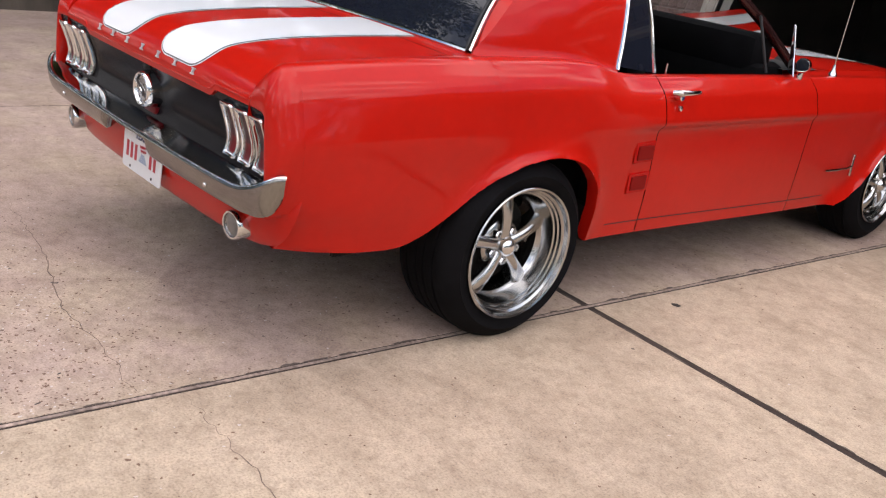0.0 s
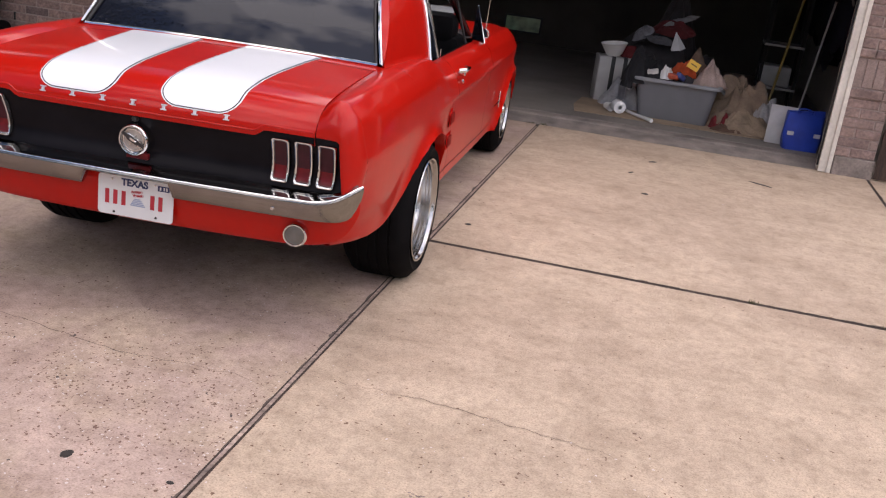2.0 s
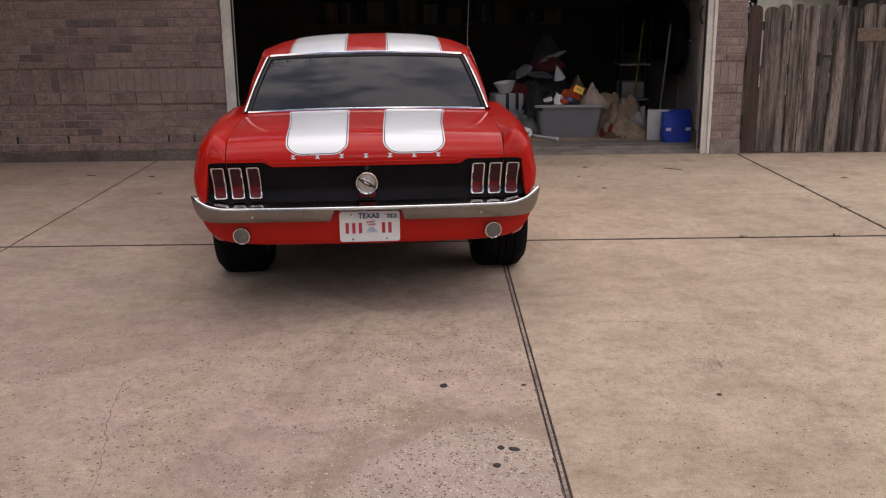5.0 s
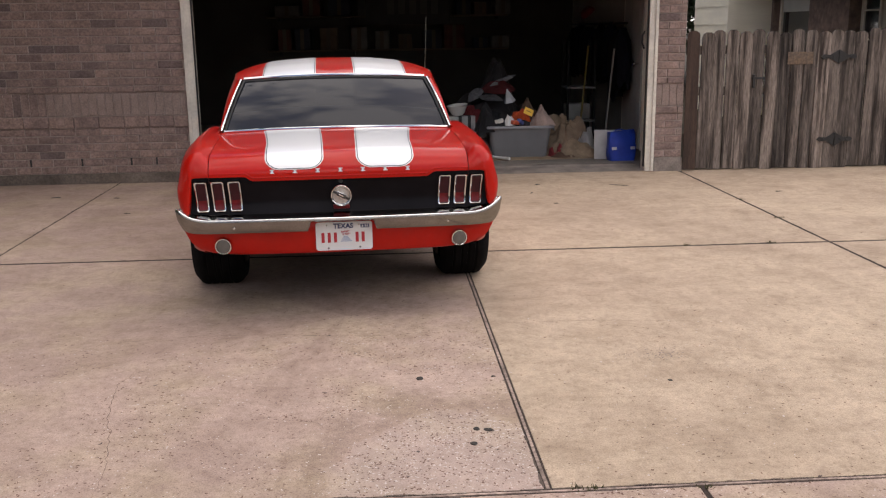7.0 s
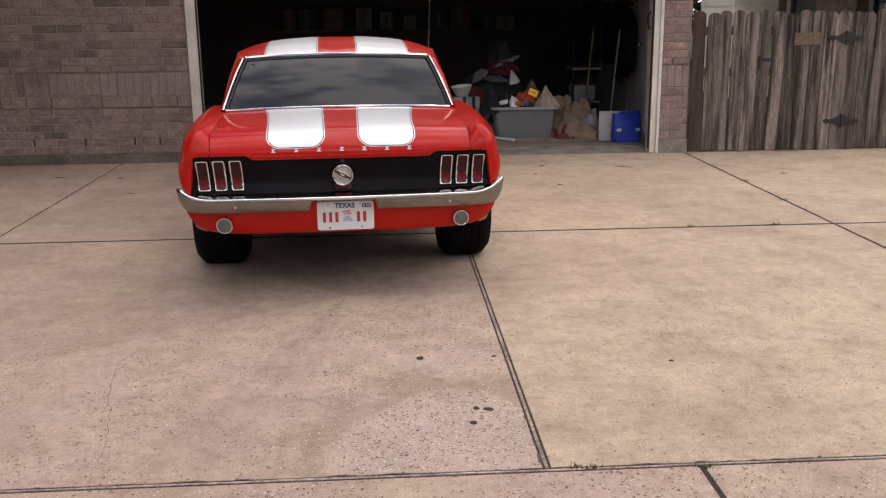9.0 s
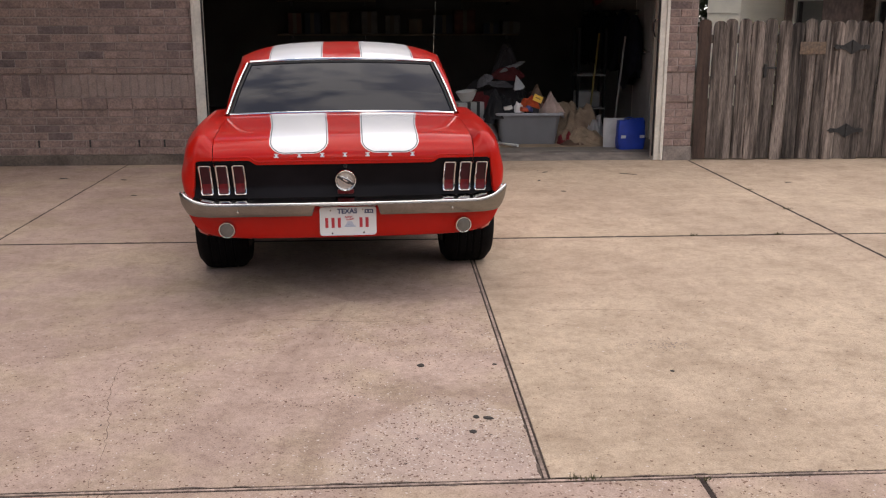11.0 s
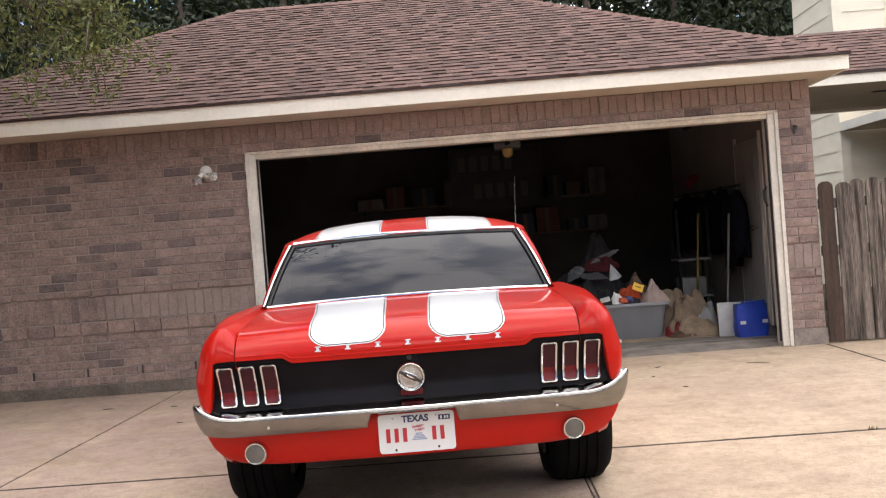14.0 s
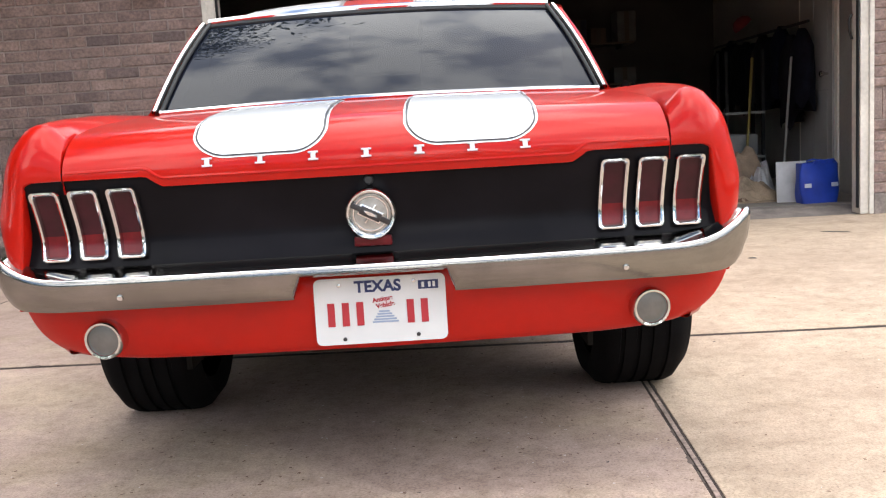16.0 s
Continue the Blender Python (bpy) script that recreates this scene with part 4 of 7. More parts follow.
def inner_edge(y):
    """The inner edge of the top of the flank: trunk gap, glass line, hood gap."""
    if y < 0.70:
        return 0.682, lid_z(max(y, 0.0), 0.675) - 0.001
    zs = ease(y, Z_SH)
    return (ease(y, [(0.70, 0.682), (0.9, 0.70), (1.3, 0.735), (1.5, 0.745), (2.6, 0.745), (2.8, 0.72), (3.0, 0.70), (4.4, 0.64)]),
            zs + ease(y, [(0.70, -0.012), (1.2, -0.006), (1.5, -0.004), (2.6, -0.004), (2.9, 0.010), (4.4, 0.012)]))


def section(y):
    """The flank's line at station y, from the top inwards edge down to the sill."""
    zs, xs, xu, xc, sc, xl, zl = (ease(y, t) for t in (Z_SH, X_SH, X_UP, X_CR, SCULPT, X_LO, Z_SILL))
    xi, zi = inner_edge(y)
    xm = xl + 0.55 * (xc - xl) - 0.4 * sc + ease(y, [(0.0, 0.02), (0.3, 0.008), (0.6, 0.0)])
    k = min(1.0, sc / 0.02)
    pts = [(xi, zi), (0.5 * (xi + xs) - 0.004, zs - 0.002), (xs - 0.012, zs - 0.004), (xs + 0.008, zs - 0.022), (0.5 * (xs + xu) + 0.012, zs - 0.06), (xu, zs - 0.11),
           (xc, 0.735), (xc - 0.0004 - 0.0036 * k - sc * 0.75, 0.712), (xc - 0.002 - 0.004 * k - sc, 0.68), (xm, 0.54), (xl + 0.35 * (xc - xl) - 0.2 * sc, 0.5 * (0.54 + zl)), (xl, zl)]
    return smooth_line(pts, 150)


def flank_rows(y0, y1):
    marks = set(np.round(np.arange(y0, y1, 0.035), 4)) | {y0, y1}
    for arch in (REAR_ARCH, FRONT_ARCH):
        marks |= {round(float(p[0]), 4) for p in smooth_line(arch, 44) if y0 < p[0] < y1}
    rows = []
    for y in sorted(marks):
        s, zb = section(y), bottom(y)
        k = int(np.argmax(s[:, 1] < 0.685))
        top = s[:k + 1]
        su = np.linspace(0, len(top) - 1, 26)
        up = [(float(np.interp(u, range(len(top)), top[:, 0])), float(np.interp(u, range(len(top)), top[:, 1]))) for u in su]
        lo = s[k:][::-1]
        for z in np.linspace(up[-1][1], zb, 16)[1:]:
            up.append((float(np.interp(z, lo[:, 1], lo[:, 0])), float(z)))
        x, z = up[-1]
        arch = any(a[0][0] < y < a[-1][0] for a in (REAR_ARCH, FRONT_ARCH))
        up += [(x - 0.006, z - 0.002), (x - (0.05 if arch else 0.03), z + 0.001)]
        pts = []
        for k, (a, b_) in enumerate(up):
            for arch_line in ARCH_LINES:
                dd = float(np.min(np.hypot(arch_line[:, 0] - y, arch_line[:, 1] - b_)))
                if dd < 0.20:
                    a += (0.008 * (1 - dd / 0.20) ** 3 + 0.034 * (1 - dd / 0.20) ** 6) * ease(y, [(0.22, 0.0), (0.32, 0.004), (0.45, 0.10), (0.60, 0.55), (0.74, 0.95), (0.84, 1.0)]) * ease(b_, [(0.66, 1.0), (0.70, 0.92), (0.76, 0.4), (0.82, 0.0)]) * (ease(b_, [(0.28, 0.12), (0.40, 0.45), (0.54, 1.0)]) if 1.05 < y < 1.5 else 1.0)
            pts.append((a, y, b_))
        if y < 0.70:
            pts = [(pts[0][0] + 0.001, y, pts[0][2] - 0.02)] + pts
        else:
            pts = [(pts[0][0] - 0.004, y, pts[0][2] - 0.02)] + pts
        rows.append(pts)
    return rows


for name, y0, y1, lab in (("quarter_panel", 0.0, 1.562, ""), ("door", 1.568, 2.70, ""), ("front_fender", 2.706, 4.40, "")):
    rows = flank_rows(y0, y1)
    for sgn, r in both(rows):
        part(name, grid(r), RED, car, lab, smooth=55)

for s in (1, -1):
    line = []
    for y in np.linspace(1.36, 3.04, 30):
        sec = section(float(y))[::-1]
        z = ease(y, Z_SILL) + 0.052
        line.append((s * (float(np.interp(z, sec[:, 1], sec[:, 0])) + 0.0005), float(y), z))
    part("rocker_seam", tube(line, 0.0022, 6), mat("seam_dark", (0.05, 0.004, 0.004), 0.6), car)

# rounded tail ends of the quarter panels, framing the tail panel
outer = section(0.0)
k_sh = int(np.argmax(outer[:, 0] > ease(0.0, X_SH) + 0.006))
low_end = int(np.argmax(outer[:, 1] < 0.515))
out_a, out_b = smooth_line(outer[:k_sh + 1:6], 16), smooth_line(outer[k_sh:low_end:8], 40)
in_a = smooth_line([(0.682, 0.8065), (0.72, 0.8065), (0.752, 0.806), (0.766, 0.801)], 16)
in_b = smooth_line([(0.766, 0.801), (0.7725, 0.79), (0.776, 0.76), (0.783, 0.70), (0.793, 0.62), (0.806, 0.515)], 40)
rows = []
for a, c in list(zip(out_a, in_a)) + list(zip(out_b, in_b))[1:]:
    deep = ease(c[0], [(0.68, -0.0775), (0.72, -0.079), (0.77, -0.083), (0.81, -0.080)])
    line = []
    for i in range(19):
        f, g = 1 - math.cos(math.pi / 2 * i / 18), math.sin(math.pi / 2 * i / 18)
        line.append((a[0] + (c[0] - a[0]) * f, deep * g, a[1] + (c[1] - a[1]) * f))
    side = np.array([-1.0, -0.3]) if c[1] < 0.795 else np.array([-0.2, -1.0])
    line += [(c[0] + side[0] * 0.003, deep + 0.001, c[1] + side[1] * 0.003), (c[0] + side[0] * 0.005, deep + 0.010, c[1] + side[1] * 0.005), (c[0] + side[0] * 0.006, -0.02, c[1] + side[1] * 0.006)]
    rows.append(line)
rows = [[(p[0] + 0.001, p[1] + 0.012, p[2] - 0.02) for p in rows[0]]] + rows
for sgn, r in both(rows):
    part("tail_end_cap", grid(r), RED, car, smooth=60)
LID_LINE = smooth_line(LID, 140)


# trunk lid
def lid_point(u, x, lift=0.0):
    """A point on the lid: u runs from 0 at the rear window to 1 at the lip."""
    line = LID_LINE
    i = u * (len(line) - 1)
    k = min(int(i), len(line) - 2)
    f = i - k
    y, z = line[k] * (1 - f) + line[k + 1] * f
    d = line[k + 1] - line[k]
    d = d / np.linalg.norm(d)
    nrm = (-d[1], d[0]) if d[0] > 0 else (d[1], -d[0])
    curve = 0.030 * (x / 0.68) ** 2
    fall = 0.014 * (x / 0.675) ** 2 * max(0.0, min(1.0, (z - 0.80) / 0.08))
    return (x, y + nrm[0] * lift + curve * max(0.0, (u - 0.75) / 0.25) * 0.35, z + abs(nrm[1]) * lift - fall)


STEP_U = 0.972


def lid_rows(u0, u1, x0, x1, nu, nx, lift=0.0):
    return [[lid_point(u0 + (u1 - u0) * i / nu, x0 + (x1 - x0) * j / nx, lift) for j in range(nx + 1)] for i in range(nu + 1)]


rows = []
for i in range(71):
    row = []
    for j in range(81):
        x = -0.6785 + 1.357 * j / 80
        stop = ease(abs(x), [(0.0, 1.0), (0.455, 1.0), (0.50, STEP_U), (0.68, STEP_U)])
        row.append(lid_point(0.125 + (stop - 0.125) * i / 70, x))
    row = [(row[0][0], row[0][1], row[0][2] - 0.03)] + row + [(row[-1][0], row[-1][1], row[-1][2] - 0.03)]
    rows.append(row)
last = [(p[0], p[1] + 0.03, p[2] - 0.002) for p in rows[-1]]
part("trunk_lid", grid(rows + [last]), RED, car, smooth=50)
lip_line = []
for j in range(121):
    x = -0.672 + 1.344 * j / 120
    stop = ease(abs(x), [(0.0, 1.0), (0.455, 1.0), (0.50, STEP_U), (0.68, STEP_U)])
    p = lid_point(stop - 0.022, x)
    lip_line.append((p[0], p[1] + 0.0015, p[2]))
part("lid_lip", tube(lip_line, 0.0042, 8), RED, car, "rolled lower lip of the trunk lid")
part("deck_panel", grid(lid_rows(0.0, 0.119, -0.69, 0.69, 6, 40)), RED, car)
part("trunk_gutter", grid(lid_rows(0.0, 0.85, -0.70, 0.70, 30, 24, -0.02)), BLACK, car)


def stripe_rows(side, grow, lift, u0, u1, nx=14, nu=60):
    rows = []
    for i in range(nu + 1):
        f = i / nu
        u = u0 + (u1 + grow * 0.75 - u0) * (1 - (1 - f) ** 2.2)
        a = ease(u, [(0.0, 0.112), (0.5, 0.100), (1.0, 0.095)]) - grow
        b_ = ease(u, [(0.0, 0.428), (0.3, 0.402), (0.6, 0.384), (1.0, 0.380)]) + grow
        d = (u1 + grow * 0.75 - u) * 0.93
        r = 0.070 + grow
        if d < r:
            k = r - math.sqrt(max(0.0, r * r - (r - d) ** 2))
            a, b_ = a + k, b_ - k
        rows.append([lid_point(u, side * (a + (b_ - a) * j / nx), lift) for j in range(nx + 1)])
    return rows


for side in (1, -1):
    st = part("stripe", grid(stripe_rows(side, 0.0, 0.0032, 0.045, 0.928)), WHITE_STRIPE, car, "white racing stripe with a thin border")
    part("stripe_line", grid(stripe_rows(side, 0.0055, 0.0022, 0.045, 0.928)), PIN, st)
    part("stripe_border", grid(stripe_rows(side, 0.0105, 0.0012, 0.045, 0.928)), WHITE_STRIPE, st)


# tail panel, concave between lid and bumper
def panel_y(z):
    return ease(z, [(0.55, -0.062), (0.60, -0.052), (0.645, -0.036), (0.665, -0.032), (0.69, -0.036), (0.74, -0.052), (0.81, -0.075)])


part("tail_panel", grid([[((-1 + j / 10) * ease(z, [(0.55, 0.795), (0.70, 0.783), (0.78, 0.772), (0.80, 0.764), (0.82, 0.745)]), panel_y(z), z) for j in range(21)] for z in np.linspace(0.55, 0.82, 23)]), SATIN_BLACK, car, "satin black concave tail panel")


def tail_lamp(x0, side):
    """One upright lamp: chrome bezel that follows the kink of the panel, with a red lens inside."""
    w, z0, z1 = 0.069, 0.618, 0.783
    skew = lambda z: side * (0.004 if z > 0.665 else 0.004) * (z - 0.665) / 0.1
    bez = bmesh.new()
    cx, cz = x0 + w / 2, (z0 + z1) / 2
    rows = []
    for off, out in ((-0.001, 0.002), (0.0, 0.012), (0.0025, 0.018), (0.006, 0.0195), (0.0098, 0.0175), (0.0122, 0.011), (0.0130, 0.004), (0.0134, -0.004)):
        hx, hz, r = w / 2 - off, (z1 - z0) / 2 - off, max(0.003, 0.012 - 0.6 * off)
        ring = []
        for sx, sz, q in ((1, 1, 0), (-1, 1, 1), (-1, -1, 2), (1, -1, 3)):
            ring += [(sx * (hx - r) + r * math.cos((q + k / 4) * math.pi / 2), sz * (hz - r) + r * math.sin((q + k / 4) * math.pi / 2)) for k in range(5)]
            n = 3 if q % 2 == 0 else 8
            run = (-2 * sx * (hx - r), 0) if q % 2 == 0 else (0, -2 * sz * (hz - r))
            ex, ez = ring[-1]
            ring += [(ex + run[0] * k / n, ez + run[1] * k / n) for k in range(1, n)]
        rows.append([(cx + px + skew(cz + pz), panel_y(cz + pz) - out, cz + pz) for px, pz in ring])
    add_grid(bez, rows, True)
    lamp = part("tail_lamp", bez, CHROME, car, "chrome tail lamp bezel")
    cells = []
    for i in range(13):
        z = z0 + 0.011 + (z1 - z0 - 0.022) * i / 12
        cells.append([(x0 + 0.011 + (w - 0.022) * j / 4 + skew(z), panel_y(z) - 0.004, z) for j in range(5)])
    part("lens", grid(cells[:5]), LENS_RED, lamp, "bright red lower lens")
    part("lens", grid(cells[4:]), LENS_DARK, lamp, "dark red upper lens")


for side in (1, -1):
    for k in range(3):
        x = 0.519 + k * 0.0855
        tail_lamp(x - 0.0035 if side > 0 else -x - 0.0655, side)

# fuel cap, lock, badge blocks
BADGE = mat("pale_badge_metal", (0.52, 0.51, 0.50), 0.35, metal=0.5, vary=0.08, scale=40)
cap = part("fuel_cap", spin([(-0.030, 0.044), (-0.036, 0.046), (-0.042, 0.049), (-0.043, 0.053), (-0.038, 0.058), (-0.020, 0.060), (0.02, 0.060)], 48, "y", pose(0, panel_y(0.69) - 0.012, 0.690)), CHROME, car, "round chrome fuel cap with an emblem")
part("cap_face", spin([(-0.031, 0.0), (-0.031, 0.030), (-0.030, 0.045)], 40, "y", pose(0, panel_y(0.69) - 0.012, 0.690)), CAP_GREY, cap, "grey recessed cap face")
part("cap_ring", spin([(-0.030, 0.036), (-0.034, 0.0375), (-0.034, 0.0405), (-0.030, 0.042)], 40, "y", pose(0, panel_y(0.69) - 0.012, 0.690)), CHROME, cap)
for turn, length, thick in ((28, 0.048, 0.0062), (-56, 0.024, 0.0022)):
    part("badge_bar", box(-length, length, -0.006, 0.0, -thick, thick, 0.0015), PIN if thick > 0.005 else CHROME, cap, at=pose(0, panel_y(0.69) - 0.043 - (0.002 if thick > 0.005 else 0.0), 0.690, 0, turn, 0))
part("badge_plate", box(-0.029, 0.029, -0.006, 0.0, -0.0135, 0.0135, 0.003), CHROME, cap, at=pose(0, panel_y(0.69) - 0.044, 0.690, 0, 28, 0))
part("badge_field", box(-0.025, 0.025, -0.002, 0.0, -0.0098, 0.0098, 0.002), PIN, cap, at=pose(0, panel_y(0.69) - 0.0502, 0.690, 0, 28, 0))
part("badge_figure", spin([(-0.003, 0.0), (-0.003, 0.006), (0.0, 0.008)], 14, "y", pose(0, panel_y(0.69) - 0.0522, 0.690, 0, 28, 0) @ Matrix.Diagonal((2.0, 1, 0.62, 1))), CHROME, cap)
part("trunk_lock", spin([(-0.014, 0.0), (-0.014, 0.008), (-0.010, 0.011), (0.01, 0.011)], 18, "y", pose(0, panel_y(0.768) - 0.002, 0.766)), BLACK, car, "small round trunk lock")
# Red block just below the cap.
part("cap_red_block", box(-0.043, 0.043, panel_y(0.612) - 0.008, panel_y(0.612) + 0.01, 0.614, 0.636, 0.003), LENS_RED, car, "small red block under the fuel cap")
for k in range(7):
    x = -0.354 + 0.118 * k
    bm = bmesh.new()
    add_box(bm, -0.0115, 0.0115, -0.004, 0.0, 0.006, 0.0105, 0.0008)
    add_box(bm, -0.0115, 0.0115, -0.004, 0.0, -0.0105, -0.006, 0.0008)
    add_box(bm, -0.0055, 0.0055, -0.004, 0.0, -0.0065, 0.0065, 0.0006)
    p = lid_point(0.945, x)
    part("badge_block", bm, BADGE, car, "small bright raised badge block", at=pose(x, p[1] - 0.001, p[2], -18, 0, 0), smooth=0)

# bumper
BP = smooth_line([(0, -0.142), (0.30, -0.140), (0.55, -0.134), (0.70, -0.125), (0.775, -0.113), (0.822, -0.096), (0.848, -0.076), (0.857, -0.056)], 60)


def bumper_top(x, side):
    """Height of the bumper's upper lip; the left end is bent a little lower."""
    return ease(x, [(0, 0.584), (0.68, 0.587), (0.73, 0.592), (0.78, 0.607), (0.82, 0.630), (0.858, 0.652)] if side > 0 else
                [(0, 0.584), (0.68, 0.586), (0.73, 0.590), (0.78, 0.602), (0.82, 0.621), (0.858, 0.641)])


def bumper_rows(side):
    rows = []
    for i, (x, y) in enumerate(BP):
        d = BP[min(i + 1, 59)] - BP[max(i - 1, 0)]
        d = d / np.linalg.norm(d)
        nx, ny = d[1], -d[0]
        top = bumper_top(x, side)
        bot = ease(x, [(0, 0.5605), (0.165, 0.5605), (0.180, 0.512), (0.70, 0.512), (0.79, 0.516), (0.825, 0.526), (0.845, 0.540), (0.854, 0.556), (0.858, 0.574)])
        shelf = ease(x, [(0, 0.088), (0.70, 0.074), (0.80, 0.045), (0.858, 0.02)])
        h = top - bot
        rise = ease(x, [(0, 0.0155), (0.72, 0.0155), (0.80, 0.004), (0.858, 0.0)])
        sec = [(-shelf, top + rise), (-0.5 * shelf, top - 0.004 + 0.45 * rise), (-0.012, top - 0.005), (-0.009, top - 0.001), (-0.003, top), (0.004, top - 0.002), (0.0072, top - 0.006), (0.008, top - 0.013),
               (0.006, top - 0.35 * h), (0.001, top - 0.65 * h), (-0.008, top - 0.88 * h), (-0.016, bot), (-0.03, bot + 0.004), (-0.05, bot + 0.02)]
        rows.append([(x + nx * o, y + ny * o, z) for o, z in sec])
    end = [np.array(rows[-1][0]) * 0 + np.mean([np.array(p) for p in rows[-1]], axis=0)] * len(rows[-1])
    return rows + [[tuple(p) for p in end]]


whole = [[(-p[0], p[1], p[2]) for p in r] for r in bumper_rows(-1)[::-1]] + bumper_rows(1)[1:]
bumper = part("rear_bumper", grid([r[2:] for r in whole]), BUMPER_CHROME, car, "chrome rear bumper with upswept ends, lightly dulled, reflections darkened into its colour", smooth=50)
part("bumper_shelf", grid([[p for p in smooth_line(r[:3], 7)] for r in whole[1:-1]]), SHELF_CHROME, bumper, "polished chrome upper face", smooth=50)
# Strip of brighter chrome added to paint the glint along the lip.
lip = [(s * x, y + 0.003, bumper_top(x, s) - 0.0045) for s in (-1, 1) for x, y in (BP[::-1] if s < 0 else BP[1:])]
part("bumper_lip_glint", tube(lip, 0.0066, 10), mat("glint_chrome", (0.86, 0.86, 0.855), 0.10, metal=1.0, vary=0.05, scale=9), bumper, "bright strip added along the upper lip for its sky glint")
for x in (-0.56, 0.56):
    part("bumper_bolt", spin([(-0.007, 0.0), (-0.006, 0.006), (-0.003, 0.008), (0.004, 0.008)], 16, "y", pose(x, -0.134, 0.543)), CHROME, bumper)

# valance under the bumper
vt = smooth_line([(0, -0.074), (0.4, -0.070), (0.62, -0.060), (0.74, -0.044), (0.80, -0.018), (0.835, 0.008)], 40)
vb = smooth_line([(0, -0.036), (0.35, -0.032), (0.55, -0.025), (0.66, -0.014), (0.71, -0.002), (0.737, 0.008)], 40)
rows = []
for i in range(40):
    a, b_ = vt[i], vb[i]
    zb = ease(b_[0], [(0, 0.372), (0.5, 0.376), (0.68, 0.386), (0.74, 0.396)])
    rows.append([tuple(p) for p in smooth_line([(a[0], a[1] + 0.01, 0.565), (a[0], a[1], 0.52), (a[0] * 0.55 + b_[0] * 0.45 + 0.006, a[1] * 0.6 + b_[1] * 0.4 - 0.006, 0.445), (b_[0], b_[1], zb), (b_[0] - 0.01, b_[1] + 0.03, zb + 0.004)], 14)])
part("rear_valance", grid(flip(rows[::-1]) + rows[1:]), RED, car, smooth=55)
for s in (-1, 1):
    m = pose(s * 0.627, -0.066, 0.437, 3, 0, s * 5)
    rl = part("reversing_lamp", spin([(0.06, 0.046), (0.0, 0.046), (-0.012, 0.045), (-0.017, 0.042), (-0.016, 0.037), (-0.008, 0.036)], 36, "y", m), CHROME, car, "round reversing lamp with a chrome ring")
    part("lens", spin([(-0.011, 0.036), (-0.014, 0.026), (-0.016, 0.012), (-0.016, 0.0)], 32, "y", m), LENS_WHITE, rl, "clouded clear lens")

# number plate
def rounded_plate(w, h, r, y0, y1):
    """A thin plate with rounded corners, its foot at z = 0."""
    ring = [(sx * (w - r) + r * math.cos(a), h / 2 + sz * (h / 2 - r) + r * math.sin(a)) for sx, sz, q in ((1, 1, 0), (-1, 1, 1), (-1, -1, 2), (1, -1, 3)) for a in [(q + k / 4) * math.pi / 2 for k in range(5)]]
    bm = bmesh.new()
    front, back = [bm.verts.new((x, y0, z)) for x, z in ring], [bm.verts.new((x, y1, z)) for x, z in ring]
    bm.faces.new(front)
    bm.faces.new(back[::-1])
    for k in range(len(ring)):
        q = (k + 1) % len(ring)
        bm.faces.new((front[k], back[k], back[q], front[q]))
    return bm


plate = part("licence_plate", rounded_plate(0.150, 0.152, 0.014, -0.002, 0.001), PLATE, car, "white licence plate with red and blue print", at=pose(0.008, -0.082, 0.394, -3, 0, 0), smooth=30)


def text_mesh(s, size, material, name, parent, at, width=None):
    cu = bpy.data.curves.new(name, "FONT")
    cu.body, cu.size, cu.align_x, cu.extrude, cu.offset = s, size, "CENTER", 0.0006, 0.036 * size
    ob = new(name, cu)
    bpy.context.view_layer.update()
    me = bpy.data.meshes.new_from_object(ob.evaluated_get(bpy.context.evaluated_depsgraph_get()))
    bpy.data.objects.remove(ob)
    me.materials.clear()
    me.materials.append(material)
    o = new(name, me)
    o.parent = parent
    o.matrix_basis = at
    return o


text_mesh("TEXAS", 0.036, PLATE_BLUE, "lettering", plate, pose(-0.004, -0.0032, 0.1185, 90, 0, 0))
text_mesh("Antique", 0.0145, PLATE_RED, "lettering", plate, pose(0.006, -0.0032, 0.096, 90, -8, 0))
text_mesh("Vehicle", 0.0145, PLATE_RED, "lettering", plate, pose(0.012, -0.0032, 0.082, 90, -8, 0))
for x in (-0.113, -0.080, -0.047, 0.068, 0.100):
    part("print_bar", box(x - 0.0082, x + 0.0082, -0.0035, -0.0022, 0.042, 0.096), PLATE_RED, plate, smooth=0)
bm = bmesh.new()
for k in range(5):
    add_box(bm, -0.020 + 0.004 * k, 0.040 - 0.005 * k, -0.0035, -0.0022, 0.046 + 0.006 * k, 0.0500 + 0.006 * k)
part("print_mark", bm, PLATE_GREY, plate, "small grey-blue printed mark", smooth=0)
sticker = part("sticker", box(0.088, 0.134, -0.0037, -0.0022, 0.118, 0.138), PLATE_BLUE, plate, "small dark blue sticker", smooth=0)
for x in (0.096, 0.111, 0.121):
    part("print_bar", box(x, x + 0.006, -0.0045, -0.0038, 0.122, 0.134), PLATE, sticker, smooth=0)
for x, z in ((-0.092, 0.136), (0.078, 0.138), (-0.085, 0.012), (0.083, 0.014)):
    part("plate_screw", spin([(-0.006, 0.0), (-0.005, 0.004), (-0.002, 0.005)], 10, "y", pose(x, 0, z)), PIN if z < 0.1 else CHROME, plate)

# roof, pillars and glass
ROOF_C = [(0.985, 1.272), (1.1, 1.300), (1.3, 1.334), (1.6, 1.354), (1.9, 1.346), (2.15, 1.312), (2.22, 1.298)]
ROOF_E = [(0.985, 1.238), (1.2, 1.254), (1.6, 1.268), (2.0, 1.262), (2.22, 1.235)]
